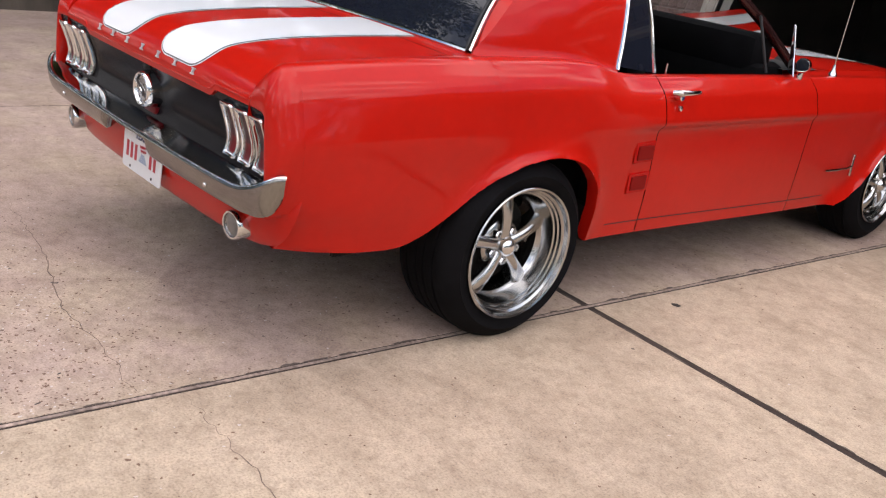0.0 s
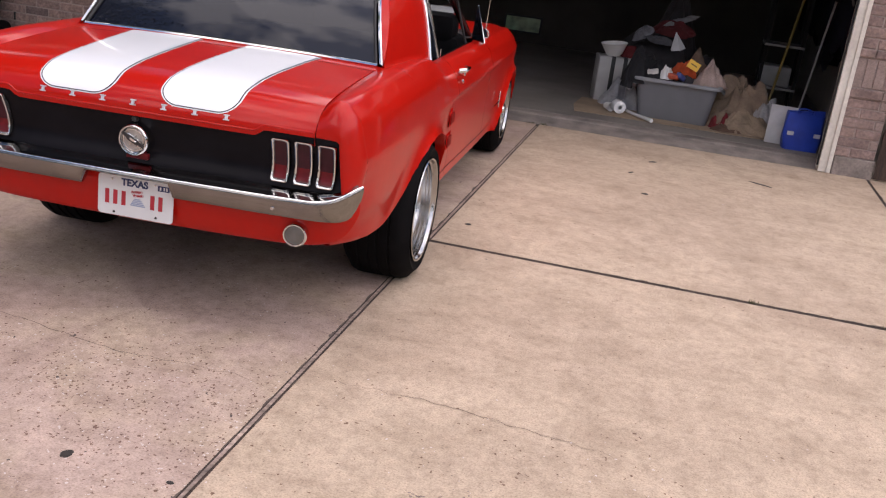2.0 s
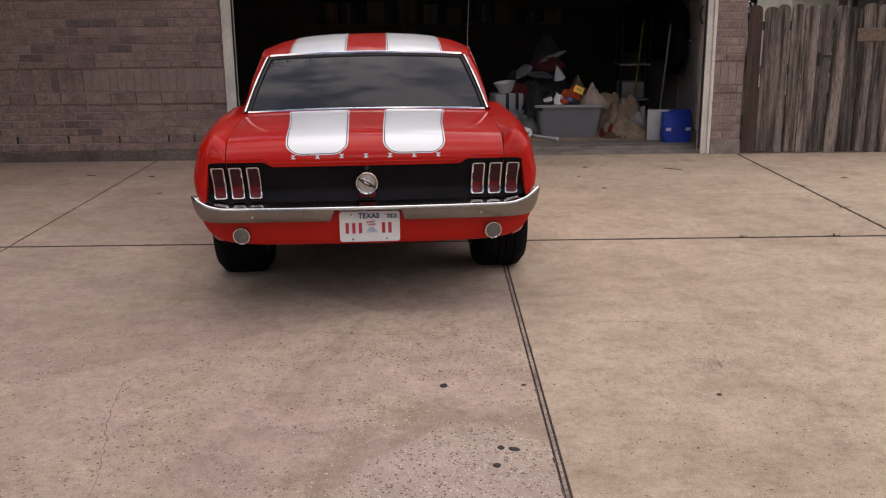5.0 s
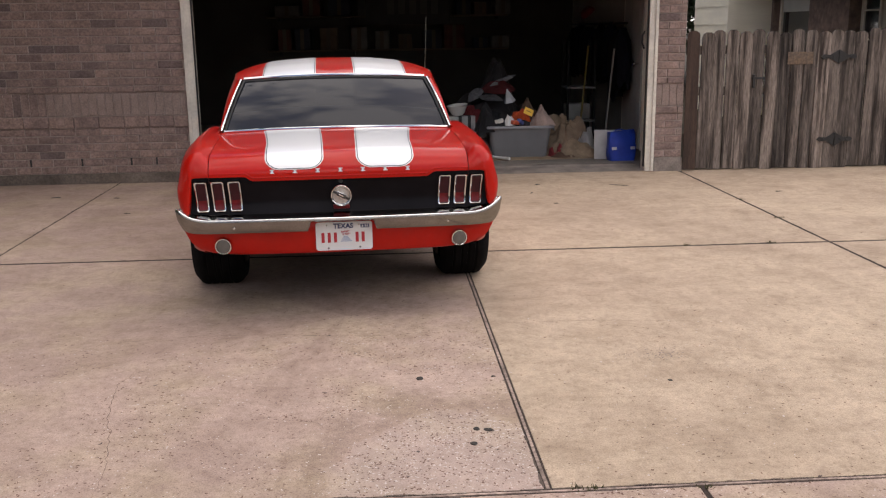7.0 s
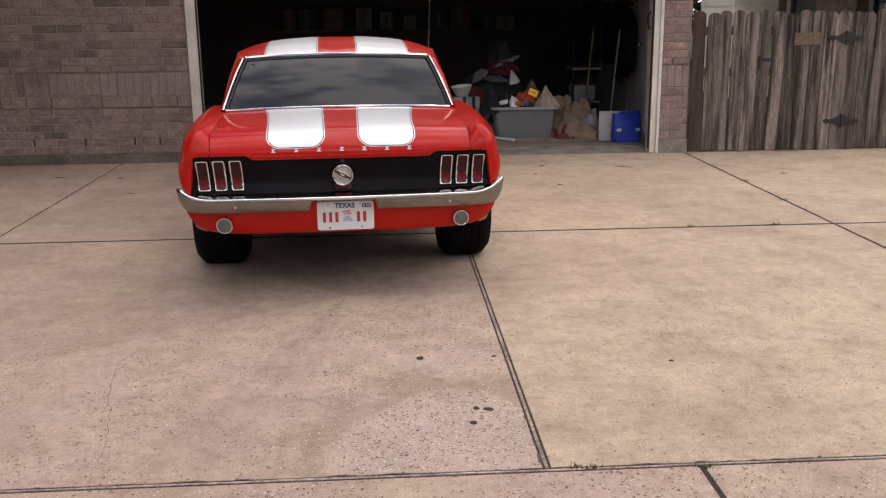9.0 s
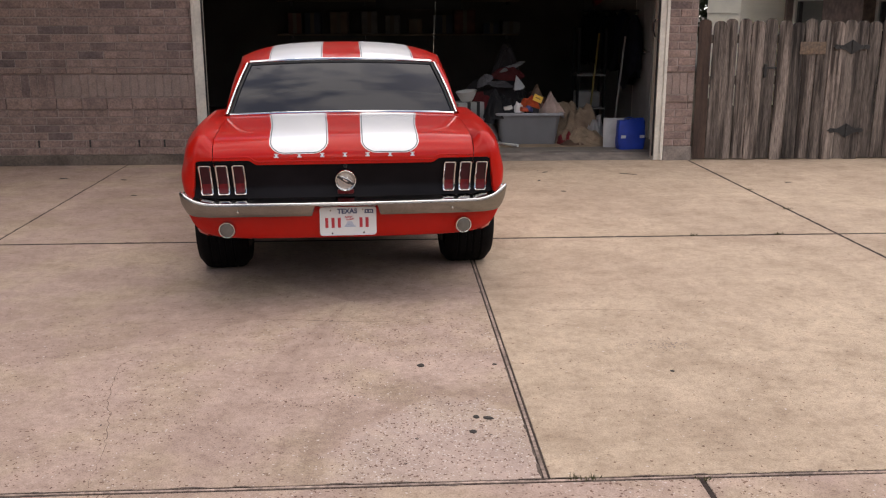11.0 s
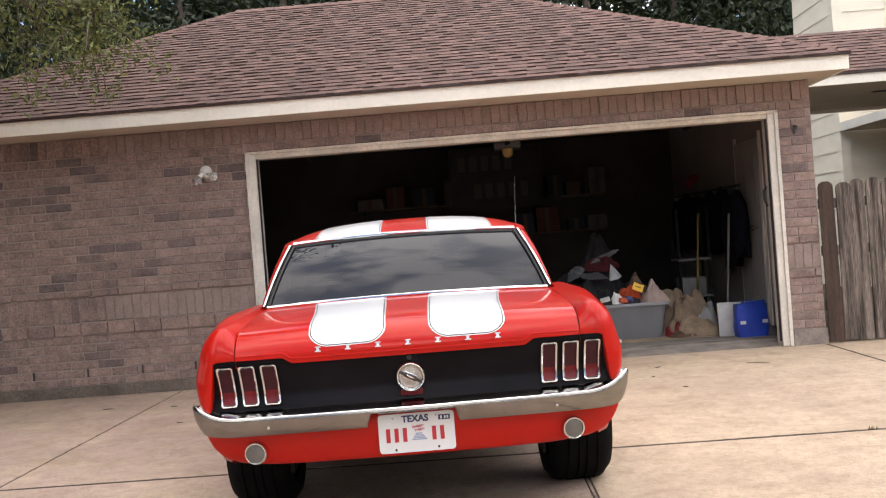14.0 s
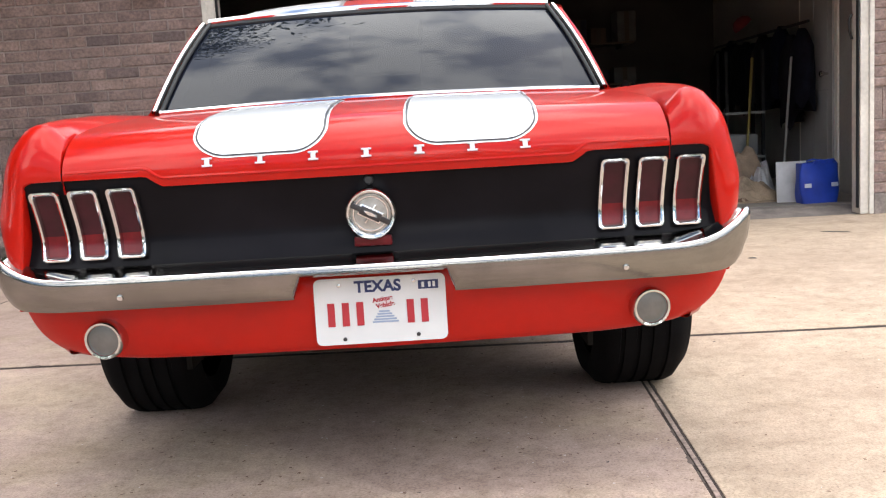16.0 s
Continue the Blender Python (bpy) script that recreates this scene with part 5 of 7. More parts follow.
ROOF_W = [(0.985, 0.606), (1.3, 0.634), (1.7, 0.642), (2.22, 0.615)]


def roof_point(y, f, lift=0.0):
    w = ease(y, ROOF_W)
    zc, ze = ease(y, ROOF_C), ease(y, ROOF_E)
    yy = y + (0.03 * f * f if y < 1.05 else 0) * (1.05 - y) / 0.065 * 1.0
    return (f * w, yy, zc - (zc - ze) * (0.55 * abs(f) ** 2 + 0.45 * abs(f) ** 6) + lift)


ys = np.linspace(0.985, 2.22, 34)
part("roof_panel", grid([[roof_point(y, -1 + 2 * j / 48) for j in range(49)] for y in ys]), RED, car, smooth=60)
for side in (1, -1):
    for nm, mt, g, lf in (("stripe", WHITE_STRIPE, 0, 0.0032), ("stripe_line", PIN, 0.0055, 0.0022), ("stripe_border", WHITE_STRIPE, 0.0105, 0.0012)):
        rr = [[roof_point(y, side * ((0.128 - g) + (0.31 + 2 * g) * j / 10) / ease(y, ROOF_W), lf) for j in range(11)] for y in np.linspace(0.99, 2.2, 30)]
        o = part(nm, grid(rr), mt, car if nm == "stripe" else o_st, "white racing stripe with a thin border" if nm == "stripe" else "")
        if nm == "stripe":
            o_st = o
# sail panels between rear window and side glass
top = [roof_point(y, 1) for y in np.linspace(0.985, 1.47, 9)]
low = [(0.695 + 0.055 * k / 8, 0.70 + 0.675 * k / 8, inner_edge(0.70 + 0.675 * k / 8)[1] + 0.002) for k in range(9)]
rows = []
for t, q in zip(top, low):
    t, q = np.array(t), np.array(q)
    m1, m2 = q * 0.72 + t * 0.28 + np.array([0.012, 0, 0]), q * 0.35 + t * 0.65 + np.array([0.014, 0, 0])
    foot = q + np.array([0.022, 0, -0.008])
    rows.append([tuple(p) for p in smooth_line([foot, q + np.array([0.003, 0, 0.010]), m1, m2, t], 18)])
rows.append([(p[0] - 0.03, p[1] + 0.002, p[2]) for p in rows[-1]])
SAIL = rows
for sgn, r in both(rows):
    part("sail_panel", grid(r), RED, car, smooth=60)
# rounded red shoulder where the sail panels run into the roof
rows = []
for y, r in zip(np.linspace(0.985, 1.47, 9), SAIL):
    t, below = np.array(roof_point(y, 1)), np.array(r[-3])
    rows.append([tuple(p) for p in smooth_line([below + np.array([0.0025, 0, 0]), t + np.array([0.0075, 0, -0.012]), t + np.array([0.005, 0, 0.0]), np.array(roof_point(y, 0.985)) + np.array([0, 0, 0.0045]),
                                                np.array(roof_point(y, 0.965)) + np.array([0, 0, 0.003]), np.array(roof_point(y, 0.93)) + np.array([0, 0, 0.0006])], 14)])
for sgn, r in both(rows):
    part("roof_shoulder", grid(r), RED, car, smooth=70)
edge = SAIL[8]
for s in (1, -1):
    part("pillar_trim", tube([(s * p[0], p[1] + 0.004, p[2]) for p in edge[1:]], 0.009, 8), CHROME, car, "bright trim down the pillar edge")
    rail = [roof_point(y, 1) for y in np.linspace(1.455, 2.2, 18)]
    part("drip_rail", tube([(s * (p[0] + 0.006), p[1], p[2] - 0.006) for p in rail], 0.008, 8), CHROME, car, "bright drip rail")
    part("roof_rail", grid([[(s * (p[0] - 0.002), p[1], p[2] - 0.004) for p in rail], [(s * (p[0] + 0.004), p[1], p[2] - 0.03) for p in rail], [(s * (p[0] - 0.03), p[1], p[2] - 0.04) for p in rail]]), BLACK, car)
    # Pillar colour is near-black to hold the shade and dark garage reflection.
    part("windshield_pillar", tube([(s * 0.595, 2.20, 1.245), (s * 0.645, 2.45, 1.10), (s * 0.695, 2.72, 0.91)], 0.022, 10), mat("pillar_trim", (0.05, 0.018, 0.018), 0.2, metal=0.6), car, "windshield pillar with shade put into its dark colour")
    part("quarter_window", grid([[(s * 0.742, 1.39, 0.925), (s * 0.742, 1.615, 0.90)], [(s * 0.69, 1.425, 1.09), (s * 0.692, 1.60, 1.08)], [(s * 0.63, 1.47, 1.245), (s * 0.632, 1.585, 1.245)]]), TINT, car, "dark tinted quarter window")
    part("window_post", tube([(s * 0.742, 1.618, 0.90), (s * 0.692, 1.605, 1.08), (s * 0.632, 1.588, 1.25)], 0.008, 8), CHROME, car, "thin chrome window post")

GLASS = []
for i in range(13):
    t = i / 12
    w = 0.668 + (0.560 - 0.668) * t
    GLASS.append([((-1 + 2 * j / 24) * w, 0.712 + (0.995 - 0.712) * t - 0.014 * (1 - (-1 + 2 * j / 24) ** 2) - 0.018 * math.sin(math.pi * t), 0.955 + (1.238 - 0.955) * t
                   + 0.018 * (1 - (-1 + 2 * j / 24) ** 2) * t + 0.012 * math.sin(math.pi * t) + 0.012 * (1 - (-1 + 2 * j / 24) ** 2) * (1 - t)) for j in range(25)])
for s in (1, -1):
    sill = smooth_line([(p[24][0] + 0.020, p[24][1] + 0.002, p[24][2] - 0.002) for p in GLASS], 14)
    rim = smooth_line(SAIL[0], 14)
    part("pillar_flange", grid([[(s * p[0], p[1], p[2]) for p in sill], [(s * p[0], p[1], p[2]) for p in rim]]), RED, car, smooth=60)
part("rear_window", grid(GLASS), TINT, car, "dark tinted rear window")


def ribbon(pts, width_dir, w, lift):
    """A flat bright strip with rounded faces along pts."""
    rows = []
    for p in pts:
        p, d, n_ = Vector(p), Vector(width_dir).normalized(), Vector(lift)
        rows.append([p - d * w, p - d * w * 0.8 + n_, p + n_ * 1.4, p + d * w * 0.8 + n_, p + d * w])
    return grid(rows)


for s in (1, -1):
    pts = [(s * (p[24][0] + 0.015), p[24][1] - 0.004, p[24][2] + 0.003) for p in GLASS]
    part("window_trim", ribbon(pts, (1.0, 0.05 * s, -0.35 * s), 0.009, (s * 0.003, -0.007, 0.006)), CHROME, car, "bright chrome rear window trim")
    inner_pts = [(s * (p[24][0] - 0.004), p[24][1] - 0.005, p[24][2] + 0.004) for p in GLASS]
    part("window_seal", ribbon(inner_pts, (1, 0, 0), 0.007, (0, -0.004, 0.004)), BLACK, car)
part("window_trim", tube([(p[0], p[1] - 0.006, p[2] + 0.003) for p in GLASS[0]], 0.009, 8), CHROME, car, "bright chrome rear window trim")
part("window_trim", tube([(p[0], p[1] + 0.002, p[2] + 0.012) for p in GLASS[-1]], 0.010, 8), CHROME, car, "bright chrome rear window trim")
part("window_seal", tube([(p[0], p[1] - 0.006, p[2] - 0.004) for p in GLASS[-1]], 0.008, 8), BLACK, car)

# windshield, hood, front end
part("windshield", grid([[((-1 + 2 * j / 16) * (0.69 - 0.09 * t), 2.74 - 0.54 * t - 0.0 + 0.10 * (1 - (-1 + 2 * j / 16) ** 2) * (1 - 0.3 * t), 0.915 + 0.335 * t + 0.03 * (1 - (-1 + 2 * j / 16) ** 2)) for j in range(17)] for t in np.linspace(0, 1, 9)]), SCREEN, car, "clear curved windshield")


def hood_point(y, x, lift=0.0):
    zc = ease(y, [(2.70, 0.934), (3.2, 0.922), (3.8, 0.889), (4.2, 0.85), (4.42, 0.79)])
    ze = inner_edge(y)[1]
    w = inner_edge(y)[0] - 0.006
    return (x, y, zc - (zc - ze) * min(1, abs(x) / w) ** 2.2 + lift)


part("hood", grid([[hood_point(y, (-1 + 2 * j / 30) * (inner_edge(y)[0] - 0.006)) for j in range(31)] for y in np.linspace(2.72, 4.42, 30)]), RED, car, smooth=60)
for side in (1, -1):
    part("stripe", grid([[hood_point(y, side * (0.11 + 0.31 * j / 8), 0.003) for j in range(9)] for y in np.linspace(2.80, 4.40, 24)]), WHITE_STRIPE, car, "white racing stripe")
part("front_panel", grid([[(-0.75 + 1.5 * j / 10, 4.40 + 0.03 * (1 - (j / 5 - 1) ** 2) + 0.02 * math.sin(i), 0.33 + 0.47 * i / 6) for j in range(11)] for i in range(7)]), RED, car)
part("cowl", grid([[(-0.72 + 1.44 * j / 10, y, 0.905 + 0.02 * (1 - (j / 5 - 1) ** 2)) for j in range(11)] for y in (2.60, 2.90)]), BLACK, car)
nose = smooth_line([(0, 4.475), (0.45, 4.465), (0.68, 4.43), (0.78, 4.385), (0.825, 4.33), (0.84, 4.27)], 40)
rows = [[(x * 0.985, y - 0.03, 0.475), (x, y - 0.004, 0.48), (x + 0.004, y + 0.004, 0.46), (x + 0.003, y + 0.002, 0.42), (x, y - 0.006, 0.395), (x * 0.985, y - 0.03, 0.398)] for x, y in nose]
part("front_bumper", grid(flip(rows[::-1]) + rows[1:]), BUMPER_CHROME, car, "slim chrome front bumper", smooth=50)
# underside and wheel wells
bm = bmesh.new()
add_box(bm, -0.54, 0.54, 0.66, 4.25, 0.245, 0.46, 0.03)
add_box(bm, -0.83, 0.83, 1.27, 3.08, 0.29, 0.42)
add_box(bm, -0.70, 0.70, 0.02, 0.66, 0.42, 0.50)
part("floor_pan", bm, UNDER, car, "dark underbody", smooth=0)
# Tank added out of view; with the low pan it deepens the shade below.
part("fuel_tank", box(-0.42, 0.42, 0.20, 0.64, 0.315, 0.45, 0.03), UNDER, car, "unseen fuel tank that shuts light out under the trunk")
for s in (1, -1):
    for a0, a1 in ((0.34, 1.32), (3.05, 4.1)):
        bm = bmesh.new()
        add_box(bm, *sorted((s * 0.545, s * 0.56)), a0, a1, 0.25, 0.80)
        add_box(bm, *sorted((s * 0.55, s * 0.80)), a0, a1, 0.70, 0.72)
        add_box(bm, *sorted((s * 0.55, s * 0.80)), a1, a1 + 0.01, 0.28, 0.72)
        add_box(bm, *sorted((s * 0.55, s * 0.78)), a0 - 0.01, a0, 0.40, 0.72)
        part("wheel_well", bm, UNDER, car, smooth=0)
part("exhaust", tube([(0.62, 2.9, 0.22), (0.63, 2.2, 0.22), (0.64, 1.45, 0.23)], 0.028, 12), UNDER, car)
part("rear_axle", tube([(-0.6, 0.885, 0.32), (-0.12, 0.885, 0.32), (0.0, 0.885, 0.32), (0.12, 0.885, 0.32), (0.6, 0.885, 0.32)], [0.04, 0.045, 0.13, 0.045, 0.04], 14), UNDER, car)

# interior
bm = bmesh.new()
add_box(bm, -0.72, 0.72, 0.75, 2.75, 0.42, 0.45)
add_box(bm, -0.70, 0.70, 0.74, 0.99, 0.80, 0.925, 0.02)
add_box(bm, -0.735, -0.70, 0.9, 2.7, 0.42, 0.87)
add_box(bm, 0.70, 0.735, 0.9, 2.7, 0.42, 0.87)
part("cabin_lining", bm, VINYL, car, smooth=0)
part("rear_seat", add_box(box(-0.66, 0.66, 0.98, 1.12, 0.50, 0.93, 0.05), -0.66, 0.66, 1.05, 1.45, 0.45, 0.62, 0.05), VINYL, car, "black vinyl rear bench")
for s in (1, -1):
    bm = box(s * 0.38 - 0.27, s * 0.38 + 0.27, 1.72, 2.25, 0.45, 0.62, 0.06)
    add_box(bm, s * 0.38 - 0.26, s * 0.38 + 0.26, -0.07, 0.07, 0.0, 0.46, 0.05, pose(0, 1.74, 0.56, 14, 0, 0))
    part("front_seat", bm, VINYL, car, "black vinyl bucket seat")
part("dashboard", add_box(box(-0.70, 0.70, 2.42, 2.68, 0.70, 0.925, 0.05), -0.66, 0.66, 2.42, 2.60, 0.85, 1.045, 0.05), VINYL, car, "black padded dashboard")
bm = bmesh.new()
ring = [Vector((-0.38 + 0.19 * math.cos(2 * math.pi * k / 28), 2.27, 0.83)) + Vector((0, 0.06, 0.18)) * math.sin(2 * math.pi * k / 28) for k in range(29)]
add_tube(bm, ring, 0.011, 8)
add_tube(bm, [(-0.38, 2.28, 0.83), (-0.38, 2.50, 0.74)], 0.02, 8)
part("steering_wheel", bm, BLACK, car)
part("rear_view_mirror", box(-0.11, 0.11, 2.27, 2.30, 1.155, 1.205, 0.01), CHROME, car)

# side fittings
SCOOP = mat("scoop_red", (0.40, 0.007, 0.005), 0.4, coat=0.4, spec=0.0)
# Darker red that paints the shade of the scoop recess.
SCOOP_SHADE = mat("scoop_shade_red", (0.19, 0.006, 0.004), 0.6, spec=0.1)
for s in (1, -1):
    hx = 0.868
    h = part("door_handle", tube([(s * (hx - 0.005), 1.60, 0.852), (s * (hx + 0.024), 1.61, 0.856), (s * (hx + 0.028), 1.66, 0.857), (s * (hx + 0.026), 1.72, 0.857), (s * (hx + 0.004), 1.745, 0.852)], [0.011, 0.013, 0.010, 0.009, 0.010], 10), CHROME, car, "chrome push-button door handle")
    part("push_button", spin([(-0.01, 0.013), (0.02, 0.013), (0.024, 0.009), (0.024, 0.0)], 16, "x", pose(hx, 1.625, 0.838) if s > 0 else pose(-hx, 1.625, 0.838, 0, 0, 180)), CHROME, h)
    part("door_lock", spin([(0.0, 0.010), (0.008, 0.010), (0.010, 0.006), (0.010, 0.0)], 14, "x", pose(hx + 0.008, 1.64, 0.795) if s > 0 else pose(-hx - 0.008, 1.64, 0.795, 0, 0, 180)), CHROME, car)
    for z0 in (0.592, 0.473):
        rows = []
        for i in range(9):
            t = i / 8
            xb = float(np.interp(z0 + 0.04, section(1.44 + 0.12 * t)[::-1, 1], section(1.44 + 0.12 * t)[::-1, 0]))
            out = 0.004 + 0.007 * math.sin(math.pi * t) ** 0.5 * (1 - t)
            rows.append([(s * (xb - 0.004), 1.435 + 0.125 * t, z0 - 0.006), (s * (xb + out), 1.435 + 0.125 * t, z0), (s * (xb + out), 1.435 + 0.125 * t, z0 + 0.074), (s * (xb - 0.004), 1.435 + 0.125 * t, z0 + 0.080)])
        sc = part("side_scoop", grid(rows), SCOOP, car, "raised red side scoop")
        xb = float(np.interp(z0 + 0.04, section(1.45)[::-1, 1], section(1.45)[::-1, 0]))
        # No hollow is cut; this block's colour stands for its shade.
        part("scoop_shade_block", box(*sorted((s * (xb + 0.004), s * (xb + 0.0125))), 1.446, 1.535, z0 + 0.010, z0 + 0.064, 0.003), SCOOP_SHADE, sc, "dark red block standing for the shaded recess", smooth=0)
    bm = bmesh.new()
    add_tube(bm, [(s * 0.881, 2.93, 0.455), (s * 0.882, 3.03, 0.452), (s * 0.882, 3.15, 0.452), (s * 0.882, 3.20, 0.462)], 0.006, 6)
    add_box(bm, *sorted((s * 0.876, s * 0.886)), 3.185, 3.20, 0.41, 0.52, 0.002)
    part("fender_badge", bm, CHROME, car, "small chrome fender badge shape")
    part("lock_knob", tube([(s * 0.735, 1.70, 0.89), (s * 0.735, 1.70, 0.935)], 0.004, 8), CHROME, car)
mir = part("door_mirror", spin([(0.014, 0.0), (0.012, 0.02), (0.0, 0.031), (-0.022, 0.033), (-0.023, 0.030), (-0.019, 0.0)], 28, "y", pose(0.815, 2.60, 0.945)), CHROME, car, "small round chrome door mirror")
part("mirror_stalk", tube([(0.80, 2.60, 0.885), (0.812, 2.60, 0.92)], [0.014, 0.008], 10), CHROME, mir)
ant = part("antenna", tube([(0.762, 2.975, 0.935), (0.774, 2.965, 1.30), (0.790, 2.955, 1.63)], [0.0030, 0.0022, 0.0014], 6), CHROME, car, "thin whip antenna on the fender")
part("antenna_base", spin([(0.0, 0.022), (0.012, 0.020), (0.03, 0.010), (0.055, 0.006), (0.06, 0.0)], 20, "z", pose(0.763, 2.976, 0.882)), CHROME, ant, "chrome antenna base")
VENT = [Vector(p) for p in ((0.742, 2.60, 0.905), (0.842, 2.47, 0.905), (0.775, 2.50, 1.11))]
vent = part("vent_window", slab_of([[VENT[0], VENT[1]], [VENT[2], VENT[2] + Vector((0.004, -0.004, 0))]], 0.004, (-0.8, -0.6, 0)), TINT, car, "open dark triangular vent window", smooth=0)
part("vent_frame", tube(VENT + VENT[:1], 0.004, 6), CHROME, vent)
part("vent_frame", tube([(0.735, 2.43, 0.895), (0.665, 2.39, 1.13)], 0.007, 8), BLACK, vent)


# wheels
def wheel(name, at, width, radius, lip, dish, label):
    """Tyre with tread grooves, deep five-spoke rim, hub cap and nuts; x points outwards from the wheel's middle."""
    w = part(name, spin([(-width / 2 + 0.02, lip - 0.012), (-width / 2 + 0.004, lip + 0.02), (-width / 2 - 0.004, lip + (radius - lip) * 0.45), (-width / 2 + 0.010, radius - 0.035), (-width / 2 + 0.030, radius - 0.010),
                        (-width / 2 + 0.05, radius - 0.002), (-0.075, radius), (-0.072, radius - 0.007), (-0.062, radius - 0.007), (-0.060, radius), (-0.026, radius), (-0.024, radius - 0.007), (-0.014, radius - 0.007), (-0.012, radius),
                        (0.012, radius), (0.014, radius - 0.007), (0.024, radius - 0.007), (0.026, radius), (0.060, radius), (0.062, radius - 0.007), (0.072, radius - 0.007), (0.075, radius),
                        (width / 2 - 0.05, radius - 0.002), (width / 2 - 0.030, radius - 0.010), (width / 2 - 0.010, radius - 0.035), (width / 2 + 0.004, lip + (radius - lip) * 0.45), (width / 2 - 0.004, lip + 0.02),
                        (width / 2 - 0.006, lip + 0.004), (width / 2 - 0.02, lip - 0.012)], 72), RUBBER, car, label, at=at, smooth=35)
    o = width / 2
    rim = part("rim", spin([(o - 0.02, lip - 0.013), (o - 0.004, lip - 0.004), (o + 0.002, lip + 0.003), (o + 0.006, lip), (o + 0.003, lip - 0.007), (o - 0.012, lip - 0.012), (o - 0.018, lip - 0.020),
                            (o - 0.028, lip - 0.021), (o - 0.031, lip - 0.027), (o - 0.042, lip - 0.028), (o - 0.045, lip - 0.034), (o - 0.056, lip - 0.035), (o - 0.6 * dish - 0.01, lip - 0.038), (o - dish + 0.012, lip - 0.044), (o - dish + 0.004, lip - 0.050), (o - dish - 0.004, lip - 0.056), (o - dish - 0.03, lip - 0.058), (-o + 0.03, lip - 0.06)], 72), ALLOY, w, "polished deep-dish alloy rim", smooth=30)
    hubx = o - dish
    part("brake_drum", spin([(hubx - 0.055, lip - 0.078), (hubx - 0.045, lip - 0.085), (hubx - 0.045, 0.0)], 40), UNDER, w)
    R = lip - 0.050
    for k in range(5):
        a = 2 * math.pi * k / 5 + 0.38
        rows = []
        for i in range(13):
            t = i / 12
            r = 0.030 + (R - 0.022) * t
            hw = 0.024 - 0.003 * math.sin(math.pi * t) + 0.013 * t ** 2
            face = hubx + 0.026 - 0.016 * t ** 0.8 + 0.012 * math.sin(math.pi * t)
            prof = [(-hw, hubx - 0.035)] + [(-hw * math.cos(math.pi * q / 10), face - 0.022 + 0.026 * math.sin(math.pi * q / 10) ** 0.8) for q in range(11)] + [(hw, hubx - 0.035)]
            rows.append([(x, r * math.cos(a) - q * math.sin(a), r * math.sin(a) + q * math.cos(a)) for q, x in prof])
        part("spoke", grid(rows), ALLOY, w, smooth=35)
        b2 = a + math.pi / 5
        part("lug_nut", spin([(hubx - 0.01, 0.016), (hubx + 0.022, 0.016), (hubx + 0.026, 0.012), (hubx + 0.022, 0.010), (hubx + 0.014, 0.009), (hubx + 0.014, 0.0)], 6, "x", pose(0, 0.058 * math.cos(b2), 0.058 * math.sin(b2))), CHROME, w, smooth=20)
    part("hub_plate", spin([(hubx - 0.03, 0.088), (hubx - 0.006, 0.086), (hubx + 0.0, 0.078), (hubx + 0.002, 0.0)], 40), ALLOY, w)
    part("hub_cap", spin([(hubx, 0.037), (hubx + 0.030, 0.036), (hubx + 0.046, 0.030), (hubx + 0.054, 0.019), (hubx + 0.057, 0.008), (hubx + 0.057, 0.0)], 36), CHROME, w, "chrome centre cap")
    part("valve_stem", tube([(o - 0.03, -0.04, -lip + 0.032), (o - 0.005, -0.042, -lip + 0.05)], 0.004, 6), BLACK, w)


wheel("rear_wheel", pose(0.757, 0.872, 0.319), 0.295, 0.326, 0.2355, 0.102, "wide black tyre on a deep polished five-spoke rim")
wheel("rear_wheel", pose(-0.745, 0.872, 0.319, 0, 0, 180), 0.295, 0.326, 0.2355, 0.102, "wide black tyre on a deep polished five-spoke rim")
wheel("front_wheel", pose(0.755, 3.66, 0.312), 0.23, 0.314, 0.205, 0.05, "black tyre on a polished five-spoke rim")
wheel("front_wheel", pose(-0.755, 3.66, 0.312, 0, 0, 180), 0.23, 0.314, 0.205, 0.05, "black tyre on a polished five-spoke rim")


# ---- fittings on the garage front ----
GLASSY = mat("bulb_glass", (0.86, 0.86, 0.84), 0.04, trans=0.85, ior=1.45, coat=1.0)
WHITE_METAL = mat("white_enamel", (0.70, 0.69, 0.66), 0.4, vary=0.08, scale=20)
flood = thing("floodlight", "white twin outdoor floodlight with two bare bulbs on the brick wall", "floodlight", pose(-2.13, Y0, 1.955))
part("base", spin([(0.0, 0.058), (-0.012, 0.060), (-0.035, 0.050), (-0.052, 0.030), (-0.056, 0.0)], 28, "y", pose(0, 0.002, 0.06)), WHITE_METAL, flood, "domed white back plate")
for s in (-1, 1):
    d = (Vector((0.72, -0.50, -0.42)) if s > 0 else Vector((-0.45, -0.50, -0.74))).normalized()
    b0 = Vector((s * 0.025, -0.045, 0.045))
    part("socket", tube([b0, b0 + d * 0.025, b0 + d * 0.045], [0.018, 0.022, 0.022], 18), WHITE_METAL, flood)
    part("bulb", tube([b0 + d * 0.045, b0 + d * 0.06, b0 + d * 0.085, b0 + d * 0.105, b0 + d * 0.118, b0 + d * 0.122], [0.020, 0.034, 0.047, 0.046, 0.036, 0.020], 22), GLASSY, flood, "clear reflector bulb")
hook = thing("wall_hook", "small rusty iron hook on the brick pier", "hook", pose(3.31, Y0 - 0.004, 1.98))
part("plate", box(-0.012, 0.012, -0.006, 0.006, -0.04, 0.04, 0.002), IRON, hook, smooth=0)
